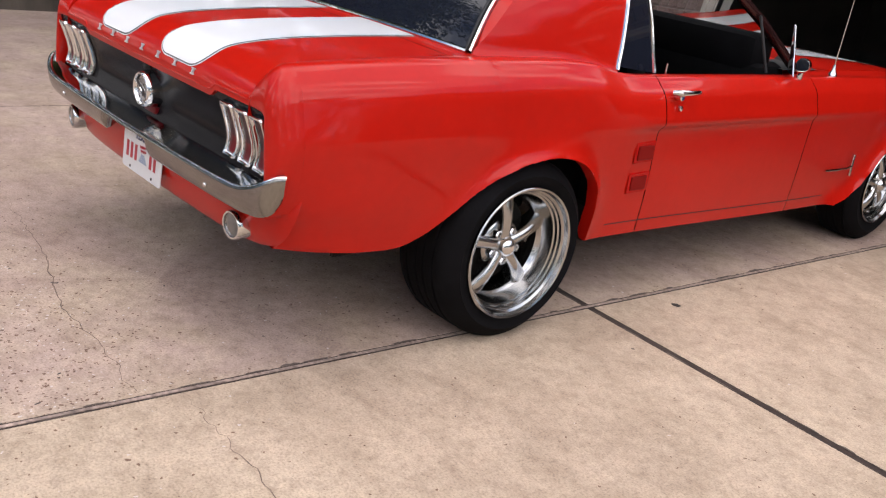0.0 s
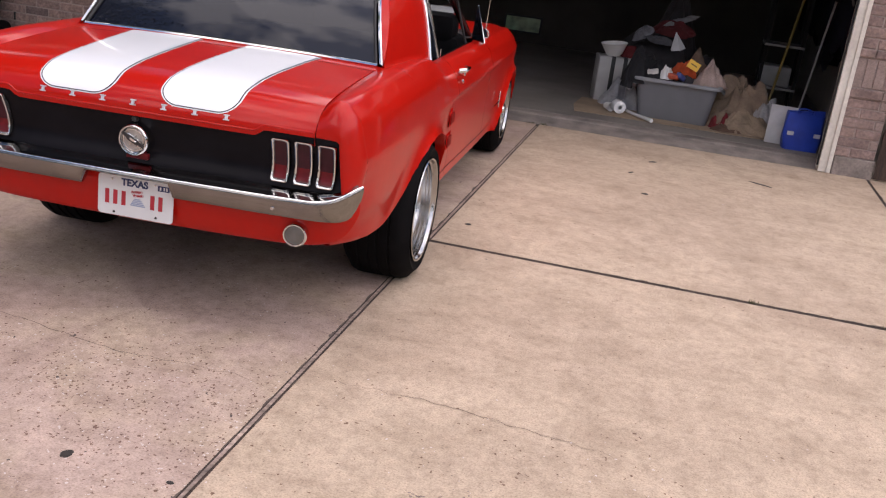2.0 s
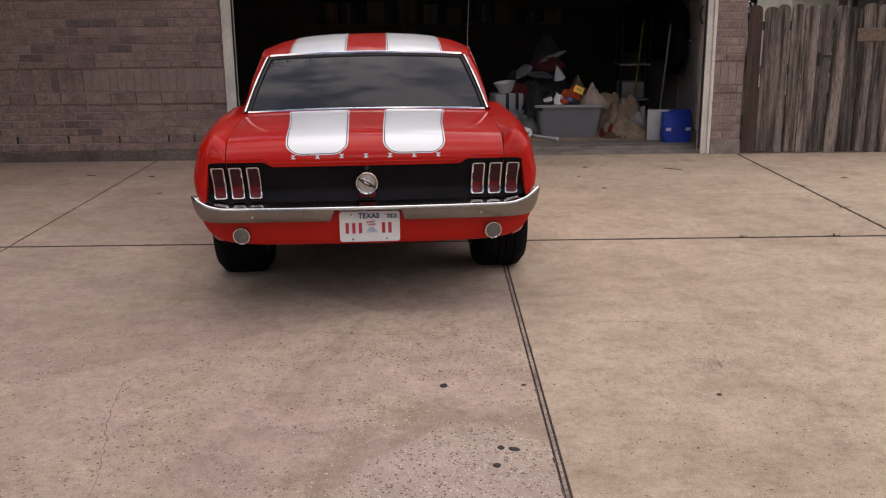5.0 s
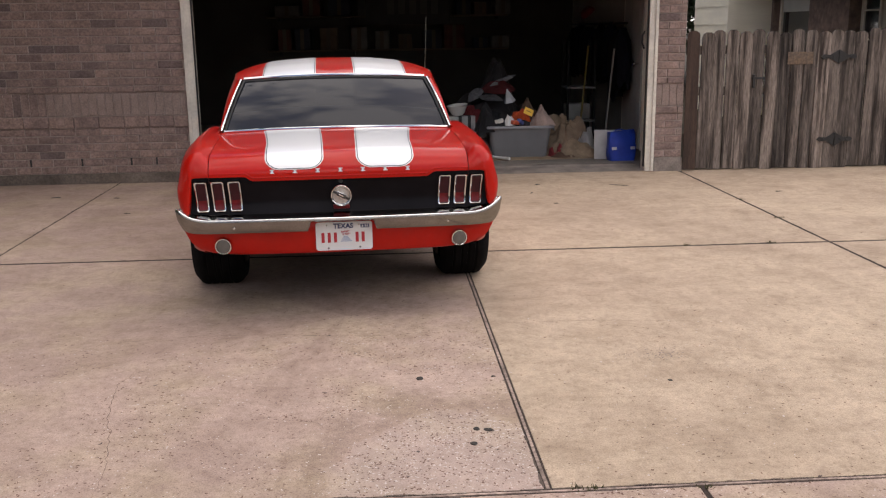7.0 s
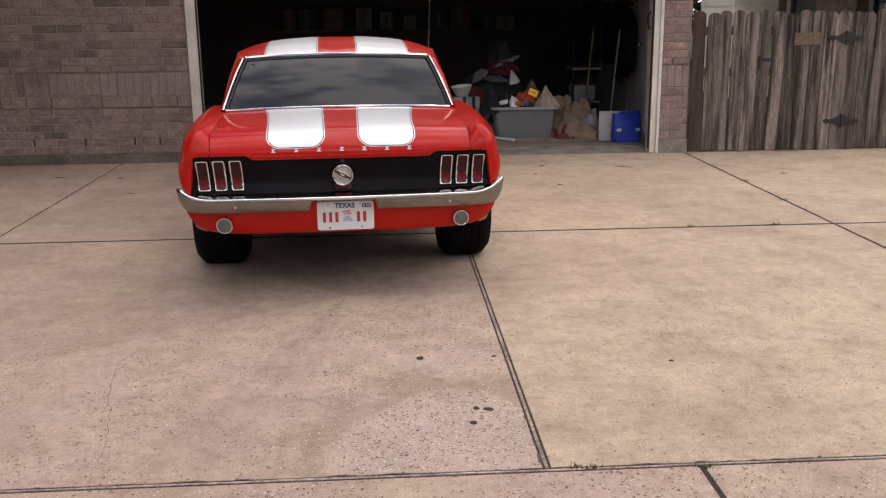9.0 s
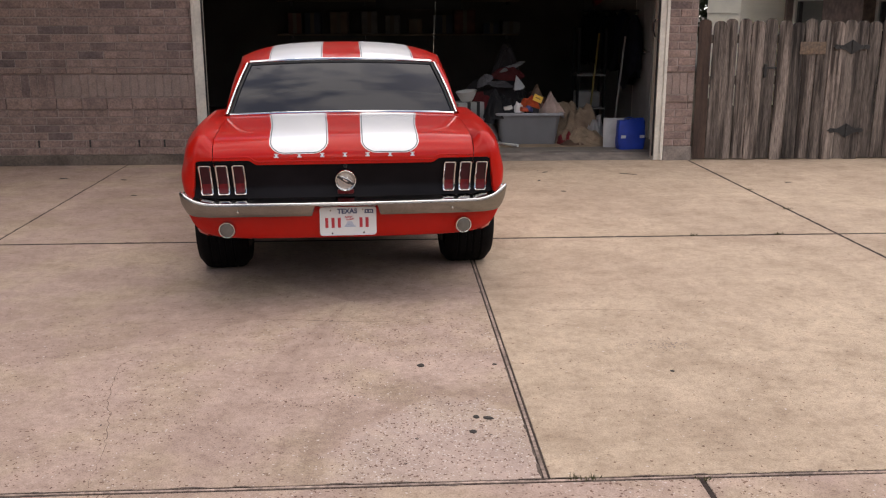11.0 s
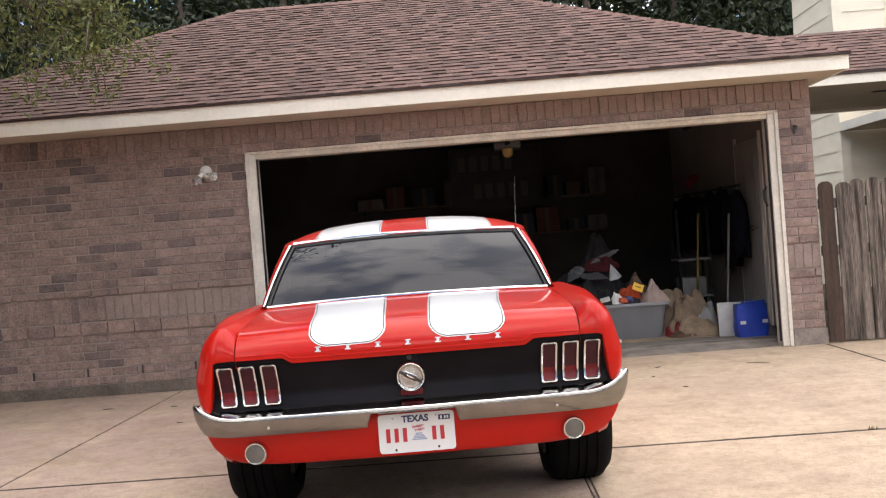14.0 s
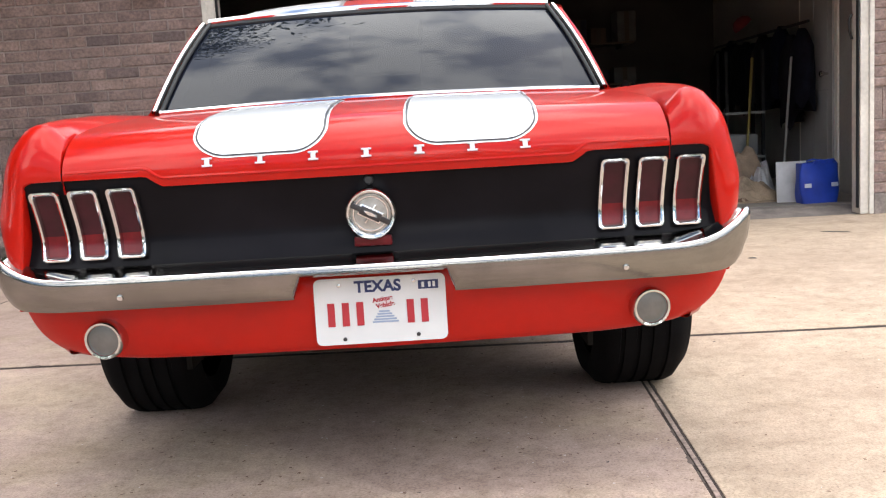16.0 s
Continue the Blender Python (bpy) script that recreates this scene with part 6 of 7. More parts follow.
part("arm", tube([(0, -0.006, 0.02), (0.008, -0.03, 0.03), (0.012, -0.045, 0.015), (0.008, -0.035, -0.005)], 0.006, 8), IRON, hook)


# ---- wheeled bins by the wall ----
BINP = mat("bin_plastic", (0.014, 0.014, 0.015), 0.55, vary=0.25, scale=9, bump=0.001, bump_scale=60)


def wheeled_bin(x, y, turn, label):
    b = thing("wheeled_bin", label, "rubbish bin", pose(x, y, 0.0, 0, 0, turn), "bins by the wall")
    rows = []
    for z, w, d in ((0.03, 0.20, 0.21), (0.10, 0.205, 0.215), (0.40, 0.225, 0.240), (0.66, 0.243, 0.262), (0.675, 0.262, 0.282), (0.70, 0.262, 0.282)):
        ring = []
        for k in range(28):
            a = 2 * math.pi * k / 28
            c, s = math.cos(a), math.sin(a)
            ring.append((w * abs(c) ** 0.35 * (1 if c > 0 else -1), d * abs(s) ** 0.35 * (1 if s > 0 else -1), z))
        rows.append(ring)
    bm = bmesh.new()
    vs = add_grid(bm, rows, True)
    bm.faces.new(vs[0])
    part("body", bm, BINP, b, smooth=50)
    rows = []
    for z, w, d in ((0.695, 0.268, 0.290), (0.715, 0.272, 0.294), (0.742, 0.255, 0.275), (0.765, 0.19, 0.20), (0.772, 0.0, 0.0)):
        ring = []
        for k in range(28):
            a = 2 * math.pi * k / 28
            c, s = math.cos(a), math.sin(a)
            ring.append((w * abs(c) ** 0.35 * (1 if c > 0 else -1), d * abs(s) ** 0.35 * (1 if s > 0 else -1), z))
        rows.append(ring)
    part("lid", grid(rows, True), BINP, b, smooth=50)
    part("handle", tube([(-0.19, 0.27, 0.66), (-0.19, 0.33, 0.69), (0.19, 0.33, 0.69), (0.19, 0.27, 0.66)], 0.014, 8), BINP, b)
    for s in (-1, 1):
        part("wheel", spin([(-0.025, 0.0), (-0.025, 0.09), (-0.02, 0.10), (0.02, 0.10), (0.025, 0.09), (0.025, 0.0)], 24, "x", pose(s * 0.22, 0.19, 0.10)), RUBBER, b)
    part("mark", box(-0.035, 0.035, -0.27, -0.262, 0.60, 0.63, 0.002), mat("pale_print", (0.42, 0.42, 0.40), 0.6), b, "small pale printed mark", smooth=0)


wheeled_bin(-5.10, 4.42, 8, "black plastic wheeled bin with a closed lid by the brick wall")
wheeled_bin(-4.66, 4.56, -6, "black plastic wheeled bin with a domed lid by the brick wall")
# Added stand-in for the dark brown background; its brick colour is darkened.
tagged(part("wall_side", box(-10.5, X_L, 6.4, 6.6, -0.1, 2.5), mat("dark_backdrop_brown", (0.075, 0.053, 0.043), 0.95, vary=0.3, scale=4, fine=0.3, fine_scale=12), smooth=0), "dark brown stand-in wall added beyond the bins", "wall", kind="structure")
tagged(part("wall_return", box(X_L, X_L + 0.15, Y0 + 0.2, EYB - 0.4, -0.1, 2.42), MORTAR, smooth=0), "garage side wall round the corner", "wall", kind="structure")


# ---- what stands in the garage ----
def fold_heap(bm, cx, cy, z0, w, d, h, seed, n=46, sharp=1.8):
    """Cloth thrown down in a heap: a soft peak from which folds run out to a ragged hem."""
    top = (0.25 * noise.noise((seed, 3.1, 0.2)), 0.25 * noise.noise((seed, 7.7, 0.4)))
    rows = []
    for i in range(n // 2 + 1):
        r = i / (n // 2)
        row = []
        for k in range(n * 2):
            t = 2 * math.pi * k / (n * 2)
            c, q = math.cos(t), math.sin(t)
            hem = 1 + 0.30 * noise.noise((c * 1.3, q * 1.3, seed)) + 0.10 * noise.noise((c * 4, q * 4, seed + 2))
            x, y = (top[0] * (1 - r) + c * r * hem) * w / 2, (top[1] * (1 - r) + q * r * hem) * d / 2
            twist = t + 0.9 * noise.noise((c + seed, q, r * 1.5))
            fold = 0.55 * math.sin(5 * twist + seed) + 0.35 * math.sin(9 * twist + 2 * seed + 2 * r) + 0.5 * noise.noise((c * 2 + seed, q * 2, r * 3))
            slump = noise.noise((c * r * 1.6 + seed, q * r * 1.6, seed * 0.7))
            ridge = 1 - abs(2.2 * noise.noise((c * r * 1.9 + seed, q * r * 1.9 + 0.6 * slump, seed + 4)))
            crease = 1 - abs(2.2 * noise.noise((c * r * 3.8 + 1.2 * slump, q * r * 3.8 + seed, seed + 8)))
            z = (1 - r ** sharp) * (0.72 + 0.75 * slump) + (0.16 * fold + 0.34 * ridge + 0.17 * crease - 0.2) * r ** 0.5 * (1.12 - r)
            row.append((cx + x, cy + y, z0 + h * max(0.0, z) if i < n // 2 else z0))
        rows.append(row)
    add_grid(bm, rows, True)
    return bm


def heap(name, label, category, color, at, size, seed, rough=0.9, sharp=1.8):
    return tagged(part(name, fold_heap(bmesh.new(), 0, 0, 0, *size, seed, 46, sharp), mat(name + "_cloth", color, rough, vary=0.25, scale=9, fine=0.12, fine_scale=90, bump=0.002, bump_scale=70), None, at=at, smooth=70), label, category)


FZ0 = 0.045
card = tagged(part("cardboard_sheet", slab_of([[(0.98, 5.66, FZ0 + 0.006), (2.75, 5.70, FZ0 + 0.006)], [(0.93, 6.0, FZ0 + 0.008), (2.78, 6.1, FZ0 + 0.012)], [(0.95, 6.5, FZ0 + 0.006), (2.7, 6.5, FZ0 + 0.006)]], 0.005, (0, 0, -1)),
                   mat("cardboard", (0.30, 0.22, 0.145), 0.9, vary=0.2, scale=5), smooth=0), "flattened brown cardboard sheet on the garage floor", "cardboard")

# storage tote
TOTE = mat("grey_tote", (0.150, 0.155, 0.165), 0.45, vary=0.08, scale=6)
tote = thing("storage_tote", "open grey plastic storage tote heaped with clutter", "storage box", pose(1.86, 6.08, FZ0 + 0.008, 0, 0, -2))


def rounded_ring(w, d, r, z, k=6):
    out = []
    for cx, cy, a0 in ((w - r, d - r, 0), (-w + r, d - r, 90), (-w + r, -d + r, 180), (w - r, -d + r, 270)):
        for i in range(k + 1):
            a = radians(a0 + 90 * i / k)
            out.append((cx + r * math.cos(a), cy + r * math.sin(a), z))
    return out


bm = bmesh.new()
vs = add_grid(bm, [rounded_ring(0.315, 0.20, 0.05, 0.0), rounded_ring(0.32, 0.205, 0.05, 0.02), rounded_ring(0.365, 0.24, 0.05, 0.345), rounded_ring(0.36, 0.235, 0.05, 0.345), rounded_ring(0.31, 0.20, 0.05, 0.03)], True)
bm.faces.new(vs[0])
bm.faces.new(vs[-1])
part("tub", bm, TOTE, tote, smooth=45)
part("rim", grid([rounded_ring(0.362, 0.236, 0.05, 0.338), rounded_ring(0.400, 0.270, 0.06, 0.338), rounded_ring(0.404, 0.274, 0.06, 0.352), rounded_ring(0.400, 0.270, 0.06, 0.366), rounded_ring(0.366, 0.240, 0.05, 0.368), rounded_ring(0.360, 0.234, 0.05, 0.340)], True), mat("grey_tote_rim", (0.24, 0.25, 0.265), 0.4, vary=0.08), tote, "paler grey rolled rim", smooth=45)
for k in (-1, 1):
    part("handle", tube([(k * 0.40, -0.07, 0.33), (k * 0.425, -0.06, 0.30), (k * 0.425, 0.06, 0.30), (k * 0.40, 0.07, 0.33)], 0.012, 8), TOTE, tote)
TZ = FZ0 + 0.33
heap("jumbled_clothes", "dark jumbled clothes spilling from the grey tote", "clothes", (0.030, 0.028, 0.031), pose(1.80, 6.14, TZ - 0.03), (0.74, 0.46, 0.20), 2.0)
heap("black_jacket", "black jacket hung over the tote's edge", "jacket", (0.008, 0.008, 0.010), pose(1.53, 6.02, TZ - 0.02), (0.40, 0.40, 0.36), 4.0)
heap("black_sleeve", "black sleeve trailing down beside the tote", "jacket", (0.008, 0.008, 0.010), pose(1.385, 5.90, FZ0 + 0.26, 0, 8, 0), (0.12, 0.14, 0.30), 4.6)
heap("tan_blanket", "pale tan fleece bundled on the tote", "blanket", (0.36, 0.27, 0.235), pose(2.13, 6.04, TZ + 0.03), (0.36, 0.30, 0.25), 6.5, sharp=1.3)
heap("orange_cloth", "bright orange cloth among the clutter", "cloth", (0.50, 0.075, 0.02), pose(1.90, 6.14, TZ + 0.07), (0.30, 0.20, 0.15), 8.1)
heap("blue_cloth", "dark blue cloth among the clutter", "cloth", (0.03, 0.05, 0.16), pose(1.66, 5.97, TZ + 0.02), (0.14, 0.13, 0.09), 3.4)
heap("mauve_cloth", "crumpled mauve-grey cloth on the tote's near edge", "cloth", (0.24, 0.20, 0.22), pose(1.66, 6.02, TZ + 0.01), (0.22, 0.16, 0.15), 5.2)
heap("brown_cloth", "dull brown cloth piled behind the tan fleece", "cloth", (0.10, 0.065, 0.045), pose(2.02, 6.20, TZ + 0.02), (0.42, 0.26, 0.28), 9.9)
heap("red_cloth", "small red rag lying by the tote", "cloth", (0.16, 0.012, 0.016), pose(2.30, 5.93, FZ0 + 0.006), (0.22, 0.24, 0.15), 5.7)
paper = tagged(part("crumpled_paper", fold_heap(bmesh.new(), 0, 0, 0, 0.14, 0.12, 0.16, 11.3, 8), mat("white_paper", (0.72, 0.71, 0.69), 0.8), at=pose(1.735, 5.95, TZ + 0.045), smooth=20), "crumpled white paper on the heap", "paper")
ycard = thing("yellow_card", "small bright yellow card tilted on the heap", "card", pose(1.965, 5.95, TZ + 0.20, -20, 24, 0))
part("card", box(-0.055, 0.055, -0.004, 0.004, -0.04, 0.04, 0.002), mat("yellow_card", (0.80, 0.46, 0.03), 0.5, vary=0.05), ycard, smooth=0)
part("print", box(-0.03, 0.03, -0.0055, -0.0042, -0.004, 0.008), mat("card_print", (0.25, 0.14, 0.02), 0.6), ycard, smooth=0)
cone = tagged(part("paper_cone", spin([(0.0, 0.075), (0.06, 0.05), (0.16, 0.004)], 5, "z"), mat("grey_paper", (0.40, 0.42, 0.44), 0.7, vary=0.1), at=pose(1.79, 6.30, TZ + 0.29, 8, -14, 0)), "pale grey paper cone standing in the clutter", "paper cone")
for k, (x, y, z, c) in enumerate(((1.62, 5.93, 0.075, (0.60, 0.58, 0.55)), (1.80, 5.92, 0.055, (0.50, 0.10, 0.05)), (1.86, 5.94, 0.06, (0.08, 0.10, 0.30)))):
    tagged(part("small_packet", box(-0.05, 0.05, -0.03, 0.03, 0, 0.05, 0.012), mat("packet", c, 0.4, vary=0.2, scale=20), at=pose(x, y, TZ + z, 10, 20 * k - 15, 30 * k)), "small plastic packet lying on the heap", "packet", "packets on the heap")
# beside the tote
heap("rubbish_sack", "slumped pale grey plastic sack beside the tote", "sack", (0.30, 0.30, 0.31), pose(1.36, 6.35, FZ0), (0.52, 0.46, 0.40), 1.4, 0.35)
box_w = thing("white_carton", "small white carton with black straps in the garage", "carton", pose(1.20, 6.62, FZ0, 0, 0, 14))
part("carton", box(-0.17, 0.17, -0.14, 0.14, 0, 0.44, 0.01), mat("carton_white", (0.36, 0.36, 0.35), 0.6, vary=0.12), box_w)
part("strap", box(-0.05, -0.01, -0.147, 0.147, 0, 0.445, 0.003), BLACK, box_w)
part("strap", box(0.07, 0.11, -0.147, 0.147, 0, 0.445, 0.003), BLACK, box_w)
bowl = tagged(part("white_bowl", spin([(0.0, 0.0), (0.0, 0.06), (0.02, 0.08), (0.12, 0.128), (0.125, 0.132), (0.12, 0.122), (0.025, 0.07), (0.02, 0.0)], 32, "z"), mat("white_plastic", (0.68, 0.67, 0.64), 0.4, vary=0.05), at=pose(1.19, 6.58, FZ0 + 0.447, 4, -6, 0)), "white plastic bowl set on the carton", "bowl")
roll = tagged(part("paper_roll", spin([(-0.06, 0.018), (-0.06, 0.055), (-0.055, 0.058), (0.055, 0.058), (0.06, 0.055), (0.06, 0.018)], 28, "y"), mat("roll_white", (0.72, 0.72, 0.72), 0.6), at=pose(1.36, 5.86, FZ0 + 0.071, 0, 0, 20)), "small white paper roll on the cardboard", "roll")
tagged(part("white_cup", spin([(0.0, 0.0), (0.0, 0.03), (0.09, 0.042), (0.088, 0.038), (0.004, 0.026)], 20, "z"), mat("cup_white", (0.66, 0.66, 0.65), 0.5), at=pose(1.24, 5.92, FZ0 + 0.055, 90, 0, 40)), "white cup lying on its side", "cup")
tagged(part("white_stick", tube([(0, 0, 0), (0.12, -0.17, 0), (0.25, -0.36, 0.006)], [0.014, 0.014, 0.018], 10), mat("stick_white", (0.66, 0.66, 0.64), 0.4), at=pose(1.44, 5.94, FZ0 + 0.028)), "short white plastic stick on the floor", "stick")
heap("canvas_tarp", "crumpled brown canvas tarp heaped beside the tote", "tarp", (0.20, 0.145, 0.10), pose(2.44, 6.22, FZ0), (0.70, 0.66, 0.56), 7.7, sharp=1.5)
heap("plastic_sheet", "crumpled grey plastic sheet over the tarp", "plastic sheet", (0.26, 0.255, 0.25), pose(2.66, 6.14, FZ0), (0.34, 0.46, 0.42), 2.6, 0.35, 1.5)
heap("beige_cloth", "beige drop cloth trailing over the tarp", "cloth", (0.25, 0.185, 0.125), pose(2.52, 5.90, FZ0), (0.56, 0.34, 0.20), 9.2, sharp=1.4)
heap("brown_rag", "dark brown rag flat on the cardboard", "cloth", (0.09, 0.05, 0.032), pose(2.36, 5.80, FZ0 + 0.012), (0.30, 0.16, 0.06), 3.9)
board = tagged(part("grey_board", box(-0.12, 0.12, -0.008, 0.008, 0, 0.335, 0.004), mat("board_grey", (0.42, 0.42, 0.42), 0.6, vary=0.15, scale=8), at=pose(2.80, 5.62, FZ0, -8, 0, -8)), "pale grey board leaning beside the blue bag", "board")

# blue bag
BLUE = mat("blue_bag", (0.010, 0.045, 0.36), 0.5, vary=0.2, scale=9, bump=0.003, bump_scale=14)
bag = thing("shopping_bag", "bright blue woven shopping bag standing on the floor", "bag", pose(2.965, 5.52, FZ0, 0, 0, 6))
rows = []
for i in range(13):
    t = i / 12
    ring = rounded_ring(0.146 + 0.010 * math.sin(3.1 * t) + 0.008 * t, 0.082 - 0.006 * t, 0.03, 0.325 * t, 5)
    rows.append([(x + 0.016 * noise.noise((x * 12, y * 9, z * 7)), y + 0.024 * noise.noise((x * 17 + 5, y * 9, z * 5)), z * (1 + 0.10 * noise.noise((x * 9, y * 9, 2)))) for x, y, z in ring])
bm = bmesh.new()
vs = add_grid(bm, rows, True)
bm.faces.new(vs[0])
part("sack", bm, BLUE, bag, smooth=60)
for k in (-1, 1):
    part("strap", tube([(-0.06, k * 0.06, 0.30), (-0.05, k * 0.066, 0.335), (0.0, k * 0.070, 0.345), (0.05, k * 0.066, 0.335), (0.06, k * 0.06, 0.30)], 0.007, 6), BLUE, bag)
for x in (-0.115, 0.105):
    part("mark", box(x - 0.026, x + 0.026, -0.100, -0.088, 0.130, 0.162), mat("bag_print", (0.55, 0.58, 0.65), 0.5), bag, "pale printed mark", smooth=0)

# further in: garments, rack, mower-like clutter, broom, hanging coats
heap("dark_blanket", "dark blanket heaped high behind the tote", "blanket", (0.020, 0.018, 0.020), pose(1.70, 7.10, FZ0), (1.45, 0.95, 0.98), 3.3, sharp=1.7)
# Whites, reds and yellows below are darkened; garage gloom sits in their colours.
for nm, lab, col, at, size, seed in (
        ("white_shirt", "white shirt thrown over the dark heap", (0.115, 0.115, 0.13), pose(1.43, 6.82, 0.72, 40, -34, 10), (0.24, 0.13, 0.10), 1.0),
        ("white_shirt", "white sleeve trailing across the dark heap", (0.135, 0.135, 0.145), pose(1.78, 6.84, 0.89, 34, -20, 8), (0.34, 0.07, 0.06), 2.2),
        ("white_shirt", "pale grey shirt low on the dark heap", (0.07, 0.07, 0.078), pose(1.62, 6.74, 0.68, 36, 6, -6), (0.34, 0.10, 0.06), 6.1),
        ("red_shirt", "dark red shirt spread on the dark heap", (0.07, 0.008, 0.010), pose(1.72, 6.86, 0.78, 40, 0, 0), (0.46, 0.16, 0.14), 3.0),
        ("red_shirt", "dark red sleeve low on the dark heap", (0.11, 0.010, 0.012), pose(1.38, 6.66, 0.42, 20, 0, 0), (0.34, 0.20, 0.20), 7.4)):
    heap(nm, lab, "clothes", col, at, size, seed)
# Rack, trays and broom carry the same gloom in their base colours.
rack = thing("shelf_rack", "grey metal shelf rack with white trays against the side", "shelf rack", pose(2.80, 7.12, FZ0))
for x in (-0.17, 0.17):
    for y in (-0.16, 0.16):
        part("post", box(x - 0.015, x + 0.015, y - 0.015, y + 0.015, 0, 1.32, 0.003), mat("rack_metal_dimmed", (0.012, 0.012, 0.012), 0.9, spec=0.1), rack, smooth=0)
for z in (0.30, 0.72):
    part("shelf", box(-0.19, 0.19, -0.18, 0.18, z, z + 0.025, 0.004), mat("shelf_white_dimmed", (0.13, 0.13, 0.125), 0.5, vary=0.1), rack, smooth=0)
part("tray", box(-0.17, 0.12, -0.17, 0.12, 0.33, 0.53, 0.02), mat("tray_white_dimmed", (0.18, 0.18, 0.175), 0.5, vary=0.15), rack, "white plastic tray")
YEL = mat("yellow_handle_dimmed", (0.15, 0.105, 0.012), 0.5)
broom = thing("broom", "yellow-handled broom leaning on the garage clutter", "broom", pose(2.74, 6.75, FZ0))
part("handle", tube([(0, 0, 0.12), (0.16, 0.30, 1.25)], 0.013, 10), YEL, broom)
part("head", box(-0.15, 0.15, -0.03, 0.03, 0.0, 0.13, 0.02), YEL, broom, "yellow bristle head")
mop = thing("mop", "thin pale mop handle leaning on the wall", "mop", pose(3.0, 6.5, FZ0))
part("handle", tube([(0, 0, 0.06), (0.13, 0.12, 1.22)], 0.011, 10), mat("pale_handle", (0.26, 0.25, 0.23), 0.5), mop)
part("head", fold_heap(bmesh.new(), 0, 0, 0, 0.22, 0.18, 0.12, 4.4, 14), mat("mop_head", (0.20, 0.18, 0.16), 0.9), mop, smooth=60)
COAT = [mat("coat_cloth", c, 0.95, vary=0.3, scale=9, spec=0.1) for c in ((0.010, 0.010, 0.016), (0.014, 0.013, 0.016), (0.008, 0.009, 0.020))]
for k in range(11):
    y = 6.72 + 0.30 * k
    tall = 0.70 + 0.34 * noise.noise((k * 1.7, 2.0, 0))
    rows = []
    for i in range(13):
        t = i / 12
        w = 0.035 + 0.17 * min(1, t * 4) ** 0.6 + 0.03 * t
        rows.append([(0.085 * math.sin(2 * math.pi * q / 20) * (0.35 + 0.65 * min(1, t * 4)) * (1 + 0.35 * noise.noise((q * 0.9, i * 0.25, k + 7))),
                      w * math.cos(2 * math.pi * q / 20) * (1 + 0.22 * noise.noise((q * 0.9, i * 0.3, k))), -t * tall * (1 + 0.22 * noise.noise((q * 0.45, k * 3.1, 1.5)))) for q in range(20)])
    bm = bmesh.new()
    vs = add_grid(bm, rows, True)
    bm.faces.new(vs[0])
    bm.faces.new(vs[-1])
    tagged(part("hanging_coat", bm, COAT[k % 3], at=pose(GX1 - 0.16, y, 1.52 + 0.13 * noise.noise((k * 2.3, 5.0, 0))), smooth=60), "dark coat hanging from the rail along the side", "coat", "coats on the rail")
tagged(part("coat_rail", tube([(GX1 - 0.16, 6.55, 1.57), (GX1 - 0.16, 9.95, 1.57)], 0.014, 8), IRON), "dark iron clothes rail along the garage side", "rail")
tagged(part("baseball_cap", spin([(0.0, 0.11), (0.05, 0.105), (0.09, 0.07), (0.11, 0.0)], 20, "z"), mat("cap_red", (0.16, 0.012, 0.012), 0.9, vary=0.2), at=pose(GX1 - 0.22, 8.4, 1.70, 0, -40, 0)), "dull red cap hung above the coats", "cap")
sdoor = thing("side_door", "closed pale panel door in the garage side", "door", kind="structure")
part("leaf", box(GX1 - 0.035, GX1 - 0.001, 6.32, 7.14, FZ0 + 0.01, 2.05, 0.004), mat("door_paint", (0.40, 0.385, 0.36), 0.5, vary=0.1, scale=2), sdoor, smooth=0)
for y0, y1 in ((6.42, 6.70), (6.76, 7.04)):
    for z0, z1 in ((0.25, 0.95), (1.12, 1.90)):
        part("panel", box(GX1 - 0.042, GX1 - 0.036, y0, y1, z0, z1, 0.005), mat("panel_paint", (0.39, 0.375, 0.35), 0.5, vary=0.1, scale=2), sdoor, smooth=0)
part("knob", spin([(-0.11, 0.0), (-0.11, 0.02), (-0.095, 0.03), (-0.075, 0.022), (-0.06, 0.012), (-0.035, 0.012)], 20, "x", pose(GX1, 6.42, 1.09)), CHROME, sdoor, "dull metal door knob")
part("frame", box(GX1 - 0.02, GX1 - 0.002, 6.24, 6.315, FZ0, 2.12, 0.003), TRIM, sdoor, smooth=0)
part("frame", box(GX1 - 0.02, GX1 - 0.002, 7.145, 7.22, FZ0, 2.12, 0.003), TRIM, sdoor, smooth=0)
# Stand-in for a reflecting pane; the garden's green reflection is painted on.
pict = thing("framed_picture", "small framed green panel at the back, standing for a reflecting pane", "picture", pose(-0.42, 10.45, 0.06, -8, 0, 0))
part("frame", box(-0.27, 0.27, -0.012, 0.012, 0.13, 0.37, 0.006), BLACK, pict, smooth=0)
part("print", box(-0.245, 0.245, -0.016, -0.0125, 0.155, 0.345), mat("green_reflection", (0.22, 0.30, 0.16), 0.3, vary=0.5, scale=8), pict, "green panel with the outdoor reflection put into its colour", smooth=0)
opener = thing("door_opener", "ceiling-hung garage door opener with an amber lamp cover", "door opener", pose(0.80, 7.4, 2.26))
part("housing", box(-0.16, 0.16, -0.02, 0.40, -0.02, 0.14, 0.02), mat("opener_grey", (0.10, 0.10, 0.10), 0.5), opener)
